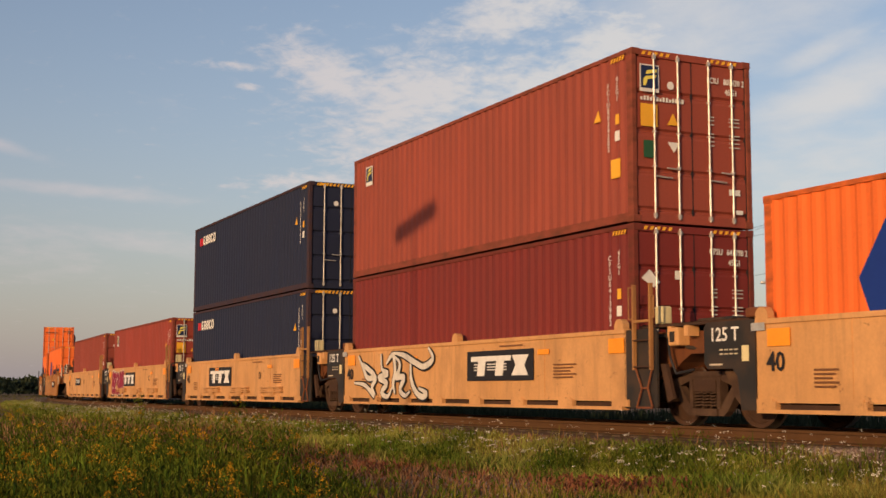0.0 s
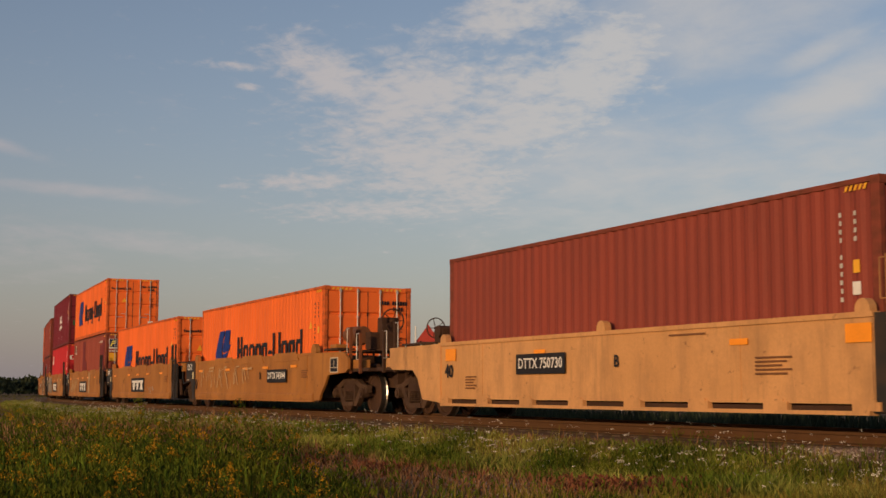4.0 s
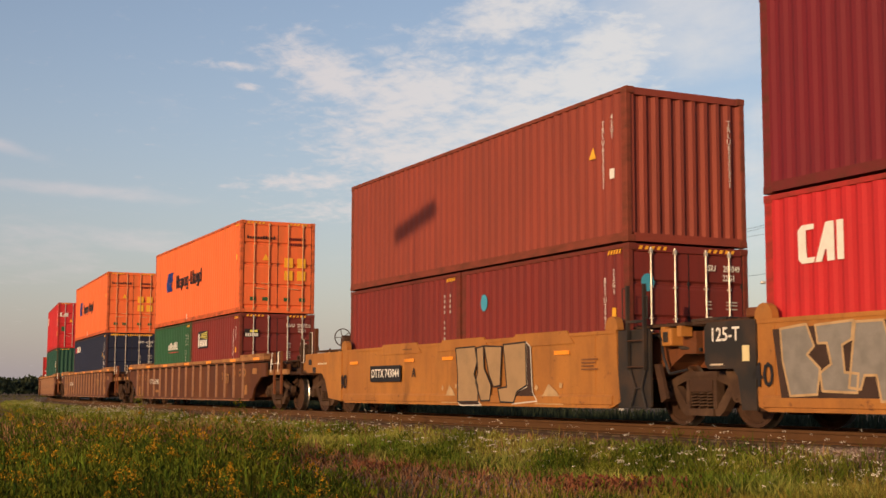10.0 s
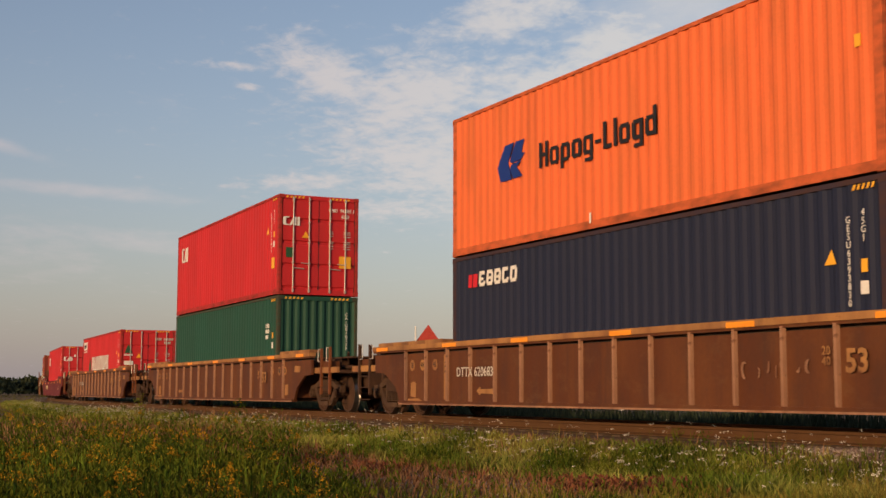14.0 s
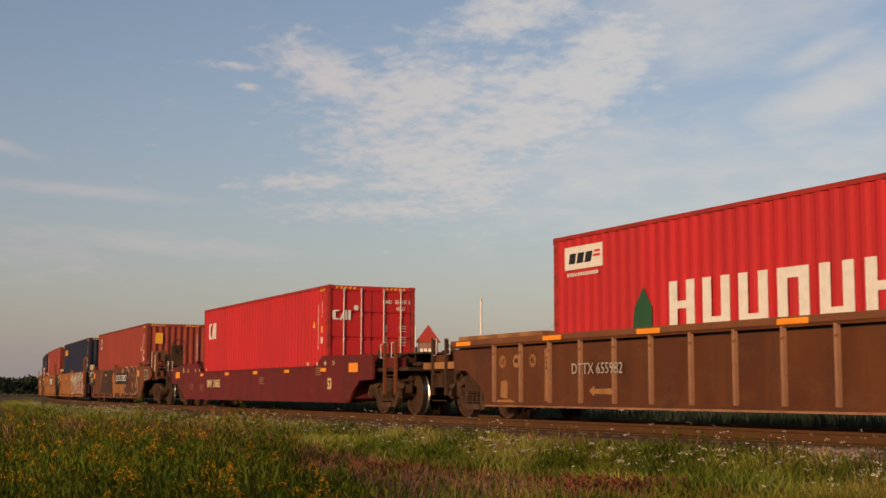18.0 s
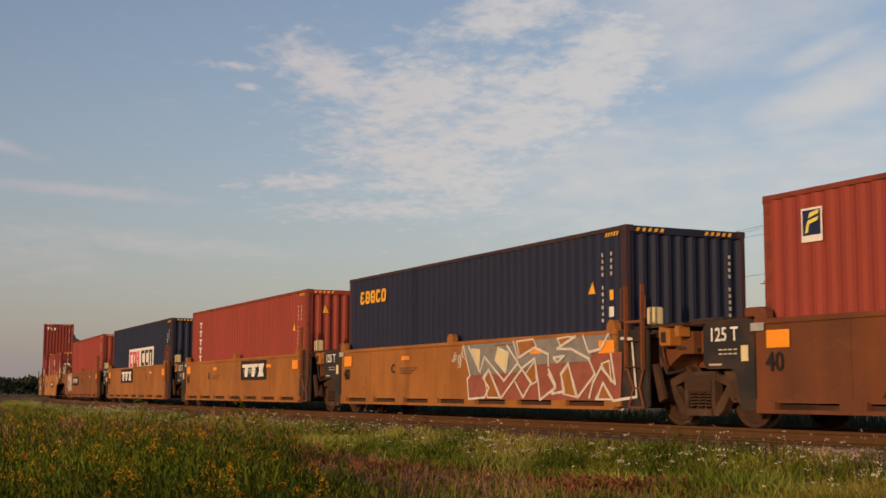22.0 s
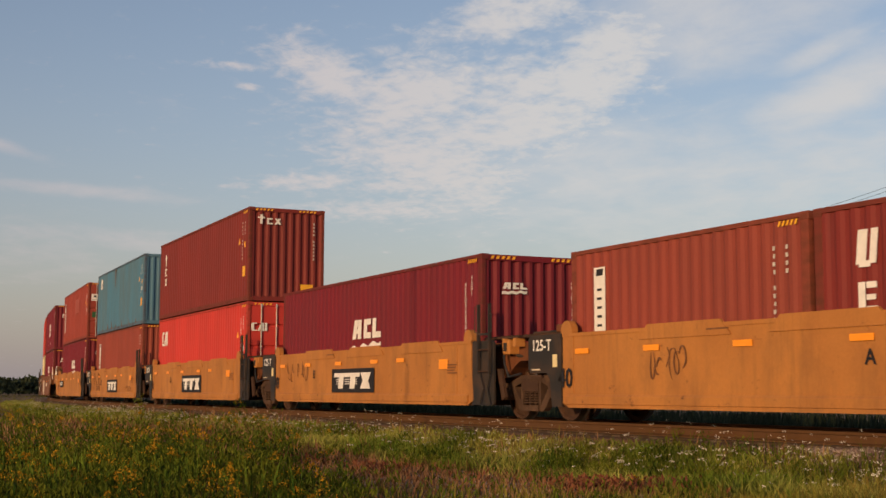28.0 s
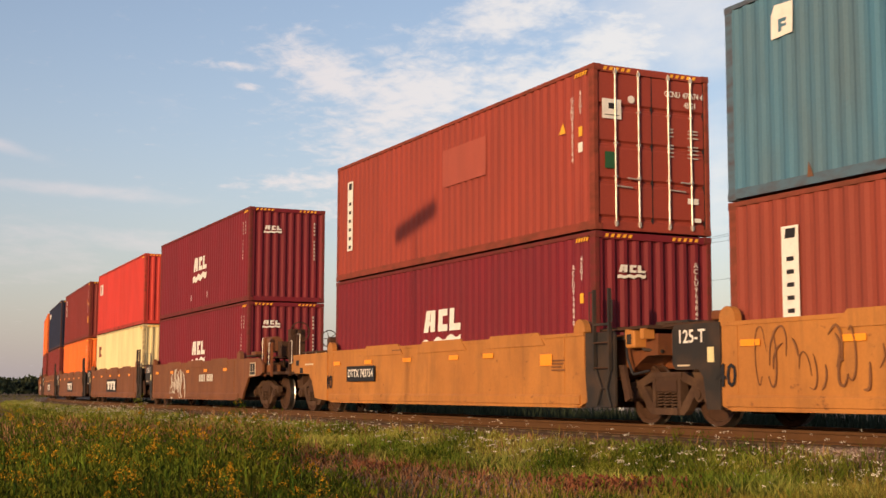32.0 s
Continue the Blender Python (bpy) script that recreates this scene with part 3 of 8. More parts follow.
def bogie(s0):
    """A two-axle railway bogie, its middle at s0 on the train's line."""
    b = thing("rail_bogie", "grimy rust-brown cast steel bogie with two wheelsets on the rails", "bogie", "bogies of the train")
    part("bolster", cached(("bolster",), lambda: boxes((-0.27, 0.27, -1.09, 1.09, 0.53, 0.70), (-0.24, 0.24, -0.93, 0.93, 0.46, 0.76), (-0.3, 0.3, -0.35, 0.35, 0.76, 0.88)), STEEL), STEEL, b)
    for turn in (0, 180):
        m = pose(0, 0, 0, 0, 0, turn)
        f = part("side_frame", side_frame_mesh(), DUSTY, b)
        f.matrix_basis = m
        for x in (-0.19, 0.0, 0.19):
            part("spring", spring_mesh(), DUSTY, f).location.x = x
        part("brake_beam", cached(("brake_beam",), lambda: boxes((0.34, 0.42, -0.9, 0.9, 0.33, 0.42), (0.36, 0.44, -0.8, -0.66, 0.28, 0.58), (0.36, 0.44, 0.66, 0.8, 0.28, 0.58)), STEEL), STEEL, b).matrix_basis = m
    wheels = []
    for x in (-0.889, 0.889):
        w = part("wheelset", wheelset_mesh(), STEEL, b)
        w.location = (x, 0, 0.485)
        for side in (-1, 1):
            part("wheel_tread", tread_mesh(side), BRIGHT, w, "bright worn wheel tread")
        wheels.append((w, x))
    BOGIES.append((b, s0, wheels))
    return b


# ---- well cars ----
BRAKE_STAND = [True]  # whether the next single car has a hand brake on its front end
CHALK_MARK = surface("chalk_stencil", (0.62, 0.52, 0.38), 0.8)
MOVERS = []          # (thing, place on the train, height)
WY = 1.42            # half the width over a well's sides


def arc(cx, cz, r, a0, a1, n=8):
    return [(cx + r * math.cos(radians(a0 + (a1 - a0) * i / n)), cz + r * math.sin(radians(a0 + (a1 - a0) * i / n))) for i in range(n + 1)]


def ladder(w, mat, m, x0, x1, z0, z1, y, rungs):
    """A ladder as a part of the car: two stiles joined at the top rung, each further rung a piece of its own."""
    bm = bmesh.new()
    t = 0.02
    prism(bm, [(x0 - t, z0), (x0 + t, z0), (x0 + t, rungs[-1] - 0.02), (x1 - t, rungs[-1] - 0.02), (x1 - t, z0), (x1 + t, z0), (x1 + t, z1), (x1 - t, z1),
               (x1 - t, rungs[-1] + 0.02), (x0 + t, rungs[-1] + 0.02), (x0 + t, z1), (x0 - t, z1)], y - 0.03, y + 0.03)
    key = ("ladder", mat.name, x0, z1)
    if key in MESHES:
        bm.free()
    me = cached(key, lambda: bm, mat) if key not in MESHES else MESHES[key]
    lad = part("ladder", me, mat, w)
    lad.matrix_basis = m
    for z in rungs[:-1]:
        part("rung", cached(("rung", x0, x1, z, y), lambda: rod(bmesh.new(), (x0, y - 0.02, z), (x1, y - 0.02, z), 0.014, 6), STEEL), STEEL, lad)


def grab(x, z0, z1, y, out=0.1, r=0.010):
    bm = bmesh.new()
    rod(bm, (x, y, z0), (x - out, y - 0.02, z0), r, 6), rod(bm, (x - out, y - 0.02, z0), (x - out, y - 0.02, z1), r, 6)
    rod(bm, (x - out, y - 0.02, z1), (x, y, z1), r, 6)
    return bm


def brake_wheel(r=0.28):
    bm = bmesh.new()
    n = 20
    pts = [Vector((0, r * math.cos(2 * math.pi * i / n), r * math.sin(2 * math.pi * i / n))) for i in range(n)]
    for a, b in zip(pts, pts[1:] + pts[:1]):
        rod(bm, a, b, 0.018, 6)
    for i in range(0, n, 4):
        rod(bm, (0.02, 0, 0), pts[i], 0.012, 6)
    rod(bm, (-0.15, 0, 0), (0.05, 0, 0), 0.04, 8)
    return bm


def well_side(kind, a, b):
    """One side of a well in the x range a..b, facing -y: plate, chords and stiffeners."""
    if kind == "shelf":
        bm = boxes((a, b, -WY, -WY + 0.06, 0.375, 1.5), (a, b, -WY - 0.03, -WY + 0.10, 1.45, 1.52), (a + 0.1, b - 0.1, -WY - 0.03, -WY + 0.12, 0.235, 0.288), (a + 0.2, b - 0.2, -WY + 0.08, -WY + 0.11, 0.322, 0.342))
        n = 7
        p = (b - a - 0.4) / n
        for i in range(n + 1):
            x = a + 0.2 + i * p
            box(bm, x - 0.2, x + 0.2, -WY - 0.022, -WY + 0.05, 0.288, 0.43)
            box(bm, x + 0.22, x + 0.29, -WY - 0.035, -WY + 0.05, 0.288, 0.40)
        for x in (a + 1.9, b - 2.6):
            box(bm, x - 0.02, x + 0.02, -WY - 0.012, -WY, 0.43, 1.45)
    elif kind == "smooth":
        bm = bmesh.new()
        prism(bm, [(a, 0.36), (a + 0.25, 0.27), (b - 0.25, 0.27), (b, 0.36), (b - 0.1, 1.0), (b - 0.1, 1.5), (a + 0.1, 1.5), (a + 0.1, 1.0)], -WY, -WY + 0.06)
        box(bm, a + 0.1, b - 0.1, -WY - 0.015, -WY + 0.10, 1.46, 1.52)
        box(bm, a + 0.3, b - 0.3, -WY - 0.02, -WY + 0.10, 0.255, 0.31)
        for x in (-2.6, 0.5, 3.6):
            prism(bm, [(x - 1.15, 1.34), (x + 1.15, 1.34), (x + 0.9, 1.57), (x - 0.9, 1.57)], -WY - 0.022, -WY + 0.02)
        prism(bm, [(-WY - 0.001, 0.48), (-WY - 0.032, 0.44), (-WY - 0.032, 0.32), (-WY - 0.001, 0.30)], a + 0.22, b - 0.22, "x")
        box(bm, a + 0.43, a + 0.46, -WY - 0.012, -WY, 0.48, 1.46)
        for x in (b - 0.75,):
            box(bm, x - 0.02, x + 0.02, -WY - 0.012, -WY, 0.32, 1.46)
    elif kind == "ribbed":
        arch = 1.15
        bm = bmesh.new()
        prism(bm, [(a, 0.95), (a + arch * 0.45, 0.93), (a + arch, 0.62), (a + arch + 0.25, 0.27), (b - arch - 0.25, 0.27), (b - arch, 0.62), (b - arch * 0.45, 0.93), (b, 0.95), (b, 1.335), (a, 1.335)],
              -WY, -WY + 0.06)
        box(bm, a, b, -WY - 0.05, -WY + 0.10, 1.38, 1.43)
        box(bm, a + arch + 0.25, b - arch - 0.25, -WY - 0.05, -WY + 0.10, 0.255, 0.33)
        bmesh.ops.recalc_face_normals(bm, faces=bm.faces[:])
    else:
        bm = bmesh.new()
        prism(bm, [(a, 0.80), (a + 0.9, 0.78), (a + 1.9, 0.27), (b - 1.5, 0.27), (b - 1.2, 0.55), (b - 0.8, 0.78), (b, 0.80), (b, 1.38), (b - 3.4, 1.42), (b - 3.9, 1.16),
                   (a + 4.0, 1.16), (a + 3.5, 1.46), (a + 2.4, 1.46), (a, 1.36)], -WY, -WY + 0.06)
        box(bm, a + 1.95, b - 1.55, -WY - 0.03, -WY + 0.10, 0.255, 0.32)
        box(bm, a + 3.9, b - 3.9, -WY - 0.02, -WY + 0.10, 1.13, 1.18)
    return bm


CAR = {"shelf": ("yellow", "car_yellow"), "smooth": ("ochre yellow", "car_ochre"), "ribbed": ("rust-brown", "car_rust"), "plain": ("dark red", "car_maroon")}


def well_car(kind, s0, plus="joint", minus="joint", color=None, label="", span=None, group="", ledges=False):
    """One unit of a container well car, its middle at s0; each end is a joint over a shared bogie, or has a coupler."""
    c = PAINT[color or CAR[kind][1]]
    w = thing("well_car", label or f"{CAR[kind][0]} steel container well car unit with weathered sides", "rail car", group or "well cars of the train")
    k = (kind, c.name, plus, minus)
    hx = span or (6.14 if kind in ("shelf", "smooth") else 9.65)
    for turn in (0, 180):
        part("side_sill", cached(("well_side", *k, span), lambda: well_side(kind, -hx, hx), c), c, w).matrix_basis = pose(0, 0, 0, 0, 0, turn)
    if ledges:
        tiers = cached(("ledge", c.name), lambda: boxes((-1.0, 1.0, -WY - 0.12, -WY, 0.625, 0.655), (-1.02, 1.02, -WY - 0.08, -WY, 0.56, 0.60), (-1.05, 1.05, -WY - 0.10, -WY, 0.50, 0.53), (-0.3, 0.3, -WY - 0.06, -WY, 0.43, 0.63)), c)
        for x in (-2.65, 0.55, 3.7):
            for turn in (0, 180):
                part("ledge", tiers, c, w).matrix_basis = pose(0, 0, 0, 0, 0, turn) @ pose(x, 0, 0)
    fx = min(hx, 6.4 if kind in ("shelf", "smooth") else 8.0)
    part("well_floor", cached(("well_floor", kind), lambda: boxes((-fx, -fx + 1.2, -1.36, 1.36, 0.26, 0.355), (fx - 1.2, fx, -1.36, 1.36, 0.26, 0.355),
         (-0.5, 0.5, -1.36, 1.36, 0.26, 0.355), (-fx, fx, -1.36, -1.1, 0.26, 0.35), (-fx, fx, 1.1, 1.36, 0.26, 0.35)), STEEL), STEEL, w)
    if kind in ("shelf", "smooth"):
        for x in (-hx + 0.22, 0.0, hx - 0.18) if kind == "shelf" else (-hx + 0.25, hx - 0.22):
            r = 0.13 if kind == "shelf" else 0.18
            for turn in (0, 180):
                part("guide_lug", cached(("guide_lug", c.name, x), lambda: prism(bmesh.new(), [(x - r, 1.52)] + arc(x, 1.56, r, 180, 0) + [(x + r, 1.52)], -WY - 0.02, -WY + 0.10), c), c, w).matrix_basis = pose(0, 0, 0, 0, 0, turn)
    for sx, how in ((1, plus), (-1, minus)):
        m = pose(0, 0, 0, 0, 0, 0 if sx > 0 else 180)
        if how == "joint":
            joint_end(w, c, hx, m, sx, kind == "smooth")
        else:
            coupler_end(w, c, kind, hx, m, sx)
    MOVERS.append((w, s0, 0.0))
    return w


def joint_end(w, c, hx, m, sx, dark=False):
    ex = 7.72

    def add(name, make, mat, key, label=""):
        ob = part(name, cached((name, mat.name, hx, key), make, mat), mat, w, label)
        ob.matrix_basis = m
        return ob
    RUSTED = PAINT["car_umber"]
    add("bulkhead", lambda: boxes((6.22, 6.34, -1.36, 1.36, 0.36, 1.45)), BLACK, 0)
    add("centre_sill", lambda: prism(boxes((6.34, ex - 0.02, -0.55, 0.55, 0.90, 1.22)), [(6.36, 0.72), (6.9, 0.80), (7.16, 0.98), (7.4, 1.10), (ex - 0.02, 1.10), (ex - 0.02, 1.44), (6.36, 1.46)], -1.08, 1.08), RUSTED, 0)
    add("end_platform", lambda: boxes((6.3, ex - 0.03, -1.27, 1.27, 1.52, 1.56), *[(6.4 + i * 0.2, 6.44 + i * 0.2, -1.27, 1.27, 1.56, 1.575) for i in range(7)]), STEEL, 0)
    add("hose_box", lambda: soft_box(6.5, 7.4, -0.3, 0.3, 1.575, 1.70, 0.03), BLACK, 0)
    add("hose_rail", lambda: rod(rod(rod(bmesh.new(), (6.4, -1.16, 1.40), (7.1, -1.16, 1.38), 0.03, 7), (7.1, -1.16, 1.38), (7.35, -1.1, 1.20), 0.03, 7), (7.35, -1.1, 1.20), (ex, -1.0, 1.16), 0.03, 7), BLACK, 1)
    add("hose", lambda: rod(rod(rod(bmesh.new(), (6.95, -1.2, 1.48), (7.08, -1.24, 1.05), 0.022, 6), (7.08, -1.24, 1.05), (7.2, -1.22, 0.80), 0.022, 6), (7.2, -1.22, 0.80), (7.5, -1.1, 0.86), 0.022, 6), INK, 2)
    for x in (ex - 0.62, ex - 0.2):
        add("platform_bracket", lambda: boxes((x, x + 0.11, -1.3, -1.1, 1.36, 1.52)), c, (x, 3))
    # plates on both sides: the rear end's is broad and carries the bogie's rating
    for y in (-1, 1):
        if sx < 0:
            add("end_plate", lambda: prism(bmesh.new(), [(6.05, 0.27), (6.36, 0.27), (6.44, 0.74), (6.55, 0.85), (7.10, 0.85), (7.18, 0.93), (7.18, 1.45), (7.11, 1.52), (6.05, 1.52)], y * (WY + 0.012) - 0.02, y * (WY + 0.012) + 0.02), BLACK, (y, 1))
            add("wheel_guard", lambda: prism(bmesh.new(), [(6.42, 0.30), (6.62, 0.36), (6.80, 0.62), (6.95, 0.84), (6.5, 0.84)], y * 1.25 - 0.03, y * 1.25 + 0.03), DUSTY, (y, 4))
        else:
            add("end_plate", lambda: prism(bmesh.new(), [(6.08, 0.27), (6.95, 0.27), (6.98, 0.30), (6.98, 1.44), (6.92, 1.50), (6.08, 1.50)], y * (WY - 0.02) - 0.02, y * (WY - 0.02) + 0.02), BLACK, (y, 2))
            add("brace", lambda: prism(bmesh.new(), [(6.95, 0.95), (7.09, 0.95), (7.27, 0.42), (7.13, 0.36)], y * 1.30 - 0.03, y * 1.30 + 0.03), STEEL, (y, 3))
    if sx > 0:
        rail = BLACK if dark else PAINT["car_tan"] if c == PAINT["car_yellow"] else RUSTED
        ladder(w, rail, m, 6.46, 6.92, 0.86, 2.2, -WY - 0.06, (0.91, 1.32, 1.62))
        add("grab_iron", lambda: grab(6.44, 1.66, 2.16, -WY - 0.06), rail, 5)
        add("grab_iron", lambda: grab(6.94, 1.66, 2.0, -WY - 0.06, -0.09), rail, 6)
        step = bmesh.new()
        for q0, q1 in (((6.48, 0.88), (6.64, 0.58)), ((6.64, 0.58), (6.80, 0.58)), ((6.80, 0.58), (6.92, 0.88)), ((6.64, 0.58), (6.50, 0.28)), ((6.80, 0.58), (6.92, 0.28)), ((6.50, 0.28), (6.92, 0.28))):
            rod(step, (q0[0], -WY - 0.05, q0[1]), (q1[0], -WY - 0.05, q1[1]), 0.018, 6)
        part("step", step, BLACK if dark else RUSTED, w).matrix_basis = m
        add("brake_valve", lambda: soft_box(7.1, 7.36, -1.3, -1.0, 1.22, 1.5, 0.03), c, 8)
        add("valve_cover", lambda: soft_box(7.17, 7.28, -1.32, -1.29, 1.28, 1.44, 0.01), BLACK, 11)
        if not dark:
            add("retainer_valve", lambda: soft_box(6.62, 6.82, -1.2, -1.0, 1.575, 1.86, 0.03), PAINT["paint_cream"], 10)
    else:
        add("brake_valve", lambda: soft_box(7.22, 7.4, 0.95, 1.25, 1.22, 1.5, 0.03), c, 9)
        add("valve_stand", lambda: soft_box(6.0, 6.34, 1.05, 1.38, 1.56, 1.70, 0.03), RUSTED, 12)
        side_text(w, "125-T" if dark else "125 T", -6.72, 1.33, 0.2, WHITE, -WY - 0.033, "bogie_rating", 0.004)
        side_shape(w, "small_print", CHALK_MARK, -WY - 0.033, quad(-7.05, -6.76, 0.90, 0.925), *[] if dark else [quad(-6.82 + i * 0.11, -6.75 + i * 0.11, 1.11 - 0.06 * j, 1.13 - 0.06 * j) for i in range(4) for j in (0, 1)])
        side_shape(w, "inspection_card", PAINT["paint_cream"], -WY - 0.033, quad(-6.33, -6.18, 0.95, 1.17))
        if not dark:
            side_shape(w, "routing_card", GALV, -WY - 0.033, quad(-6.12, -5.84, 1.36, 1.47))


def coupler_end(w, c, kind, hx, m, sx):
    e = (9.75 if sx > 0 else 10.05) if kind in ("shelf", "smooth") else 11.62

    def add(name, make, mat, key, label=""):
        ob = part(name, cached((name, mat.name, kind, c.name, sx, key), make, mat), mat, w, label)
        ob.matrix_basis = m
        return ob
    if kind in ("shelf", "smooth"):
        for y in (-1, 1):
            add("end_plate", lambda: prism(bmesh.new(), [(hx - 0.1, 0.30), (hx + 0.28, 0.30), (hx + 0.42, 0.48), (hx + 0.68, 0.70), (hx + 0.9, 0.93), (e - 1.5, 0.98), (e - 1.3, 1.06), (e - 1.3, 1.30), (e - 1.62, 1.48), (hx - 0.1, 1.5)] if sx > 0 else
                [(hx - 0.1, 0.30), (hx + 0.75, 0.36), (hx + 1.0, 0.8), (hx + 1.25, 0.98), (e - 1.6, 1.0), (e - 1.45, 1.08), (e - 1.45, 1.48), (hx - 0.1, 1.5)],
                y * (WY + 0.005) - 0.03, y * (WY + 0.005) + 0.03), c, (y, 1))
        add("bulkhead", lambda: boxes((6.22, 6.34, -1.36, 1.36, 0.36, 1.45)), BLACK, 0)
        add("end_deck", lambda: boxes((6.3, e - 0.35, -1.3, 1.3, 1.0, 1.08), (6.3, e - 0.5, -0.5, 0.5, 0.62, 1.0)), STEEL, 1)
        add("running_board", lambda: boxes((6.5, e - 0.5, -0.8, 0.8, 1.5, 1.54), (6.6, 6.72, -0.5, -0.38, 1.08, 1.5), (e - 0.9, e - 0.78, -0.5, -0.38, 1.08, 1.5), (6.6, 6.72, 0.5, 0.38, 1.08, 1.5)), STEEL, 2)
    else:
        add("end_deck", lambda: boxes((hx - 1.3, e - 0.3, -1.25, 1.25, 0.98, 1.06), (hx - 1.3, e - 0.3, -0.42, 0.42, 0.62, 0.98)), STEEL, 1)
        add("bulkhead", lambda: boxes((hx - 1.55, hx - 1.42, -1.36, 1.36, 0.36, 1.4)), c, 0)
        add("running_board", lambda: boxes((hx - 1.0, e - 0.35, -0.9, 0.9, 1.36, 1.40), (hx - 0.5, hx - 0.3, -0.6, 0.6, 1.06, 1.36)), STEEL, 2)
    sg = 1 if sx > 0 else -1
    yy = -1.33 * sg
    lift = 0.22 if kind in ("shelf", "smooth") else -0.24
    for x, z1 in ((e - 1.45, 1.85 + lift), (e - 0.82, 1.78 + lift * 0.6)):
        add("end_post", lambda: boxes((x - 0.035, x + 0.035, yy - 0.03, yy + 0.03, 0.95 if lift > 0 else 0.45, z1)), STEEL if sx < 0 else PAINT["car_umber"], (x, 3))
        add("grab_iron", lambda: grab(x - 0.05, 1.28, z1 - 0.02, yy - 0.02 * sg), GALV, (x, 4))
    for z in () if lift > 0 else (0.34, 0.62, 0.88):
        add("step", lambda: rod(bmesh.new(), (e - 1.45, yy, z), (e - 0.82, yy, z), 0.014, 6), STEEL, (z, 5))
    if kind == "ribbed":
        add("end_sill", lambda: boxes((hx - 0.4, e - 0.32, min(-1.32 * sg, -1.26 * sg), max(-1.32 * sg, -1.26 * sg), 0.99, 1.13)), PAINT["car_tan"], 40, "worn tan end sill")
    add("corner_box", lambda: boxes((e - 1.4, e - 0.88, -1.3, -1.05, 1.06, 1.28) if sx > 0 else (e - 1.4, e - 0.88, 1.05, 1.3, 1.06, 1.28)), c, 6)
    add("coupler", lambda: boxes((e - 0.6, e - 0.05, -0.11, 0.11, 0.72, 0.95), (e - 0.16, e + 0.06, -0.2, 0.16, 0.70, 0.99)), STEEL, 7)
    add("air_hose", lambda: rod(rod(bmesh.new(), (e - 0.45, -0.35, 0.72), (e - 0.2, -0.33, 0.45), 0.025, 6), (e - 0.2, -0.33, 0.45), (e + 0.02, -0.2, 0.38), 0.025, 6), INK, 8)
    # pipework and rigging on the deck
    base = (6.5 if kind in ("shelf", "smooth") else hx - 0.9)
    for i, (x, y, z, x2, y2, z2, r) in enumerate(((0.1, -1.05, 1.2, 1.9, -1.0, 1.22, 0.028), (0.3, -0.75, 1.12, 2.3, -0.8, 1.14, 0.045), (0.5, -1.1, 1.1, 0.5, -1.1, 1.5, 0.022), (1.2, -1.12, 1.1, 1.2, -1.12, 1.62, 0.022),
                                                  (0.2, -1.0, 1.42, 1.5, -1.05, 1.36, 0.018), (1.5, -0.6, 1.0, 2.2, -0.9, 1.5, 0.03))):
        add("pipe", lambda: rod(bmesh.new(), (base + x, y * sg, z), (base + x2, y2 * sg, z2), r, 7), STEEL, (i, 20))
    for i, (x, y, z, a, b, d) in enumerate(((0.35, -1.1, 1.08, 0.35, 0.3, 0.22), (1.0, -0.9, 1.08, 0.28, 0.4, 0.3), (1.7, -1.15, 1.07, 0.22, 0.2, 0.26))):
        add("brake_gear_box", lambda: soft_box(base + x, base + x + a, min(y * sg, (y + b) * sg), max(y * sg, (y + b) * sg), z, z + d, 0.02), STEEL, (i, 21))
    add("draft_sill", lambda: boxes((e - 2.2, e - 0.4, -0.32, 0.32, 0.66, 1.0)), STEEL, 22)
    if sx > 0 and kind == "ribbed" and BRAKE_STAND[0]:
        st = add("brake_stand", lambda: rod(boxes((e - 1.35, e - 1.05, -0.72, -0.28, 1.06, 1.5), (e - 1.3, e - 1.12, -0.62, -0.38, 1.5, 1.7)), (e - 1.1, -0.5, 1.67), (e - 0.98, -0.5, 1.67), 0.17, 14), STEEL, 30)
        part("brake_wheel", cached(("brake_wheel",), brake_wheel, STEEL), STEEL, st).matrix_basis = pose(e - 0.92, -0.5, 1.67)
        add("end_post", lambda: boxes((e - 0.38, e - 0.28, -0.55, -0.45, 0.98, 2.25)), c, 34)
        add("handrail", lambda: rod(rod(rod(bmesh.new(), (hx + 0.2, -1.34, 1.06), (hx + 0.2, -1.34, 1.42), 0.013, 6), (hx + 0.2, -1.34, 1.3), (hx + 0.85, -1.34, 1.3), 0.013, 6), (hx + 0.85, -1.34, 1.06), (hx + 0.85, -1.34, 1.6), 0.013, 6), GALV, 31)
    if sx < 0 and kind == "smooth":
        # Two flat black plates stand for open holes; their dark insides are painted.
        add("dark_hole_plate", lambda: boxes((hx + 2.0, hx + 2.2, WY + 0.03, WY + 0.042, 1.2, 1.34), (hx + 1.68, hx + 1.9, WY + 0.03, WY + 0.042, 1.0, 1.14)), INK, 32)
        tagged(add("inspection_stencil", lambda: boxes(*[(hx + 0.9 + i * 0.13, hx + 1.0 + i * 0.13, WY + 0.033, WY + 0.042, 1.2, 1.24) for i in range(5)]), CHALK_MARK, 33), kind="stuff")
    if sx < 0 and kind in ("shelf", "smooth"):
        st = add("brake_stand", lambda: rod(boxes((6.85, 7.25, 0.6, 1.0, 1.5, 1.85)), (7.0, 0.55, 1.80), (7.0, 1.05, 1.80), 0.13, 16), STEEL, 23)
        part("brake_wheel", cached(("brake_wheel",), brake_wheel, STEEL), STEEL, st).matrix_basis = pose(7.5, 0.85, 1.9) @ Matrix.Scale(0.78, 4)
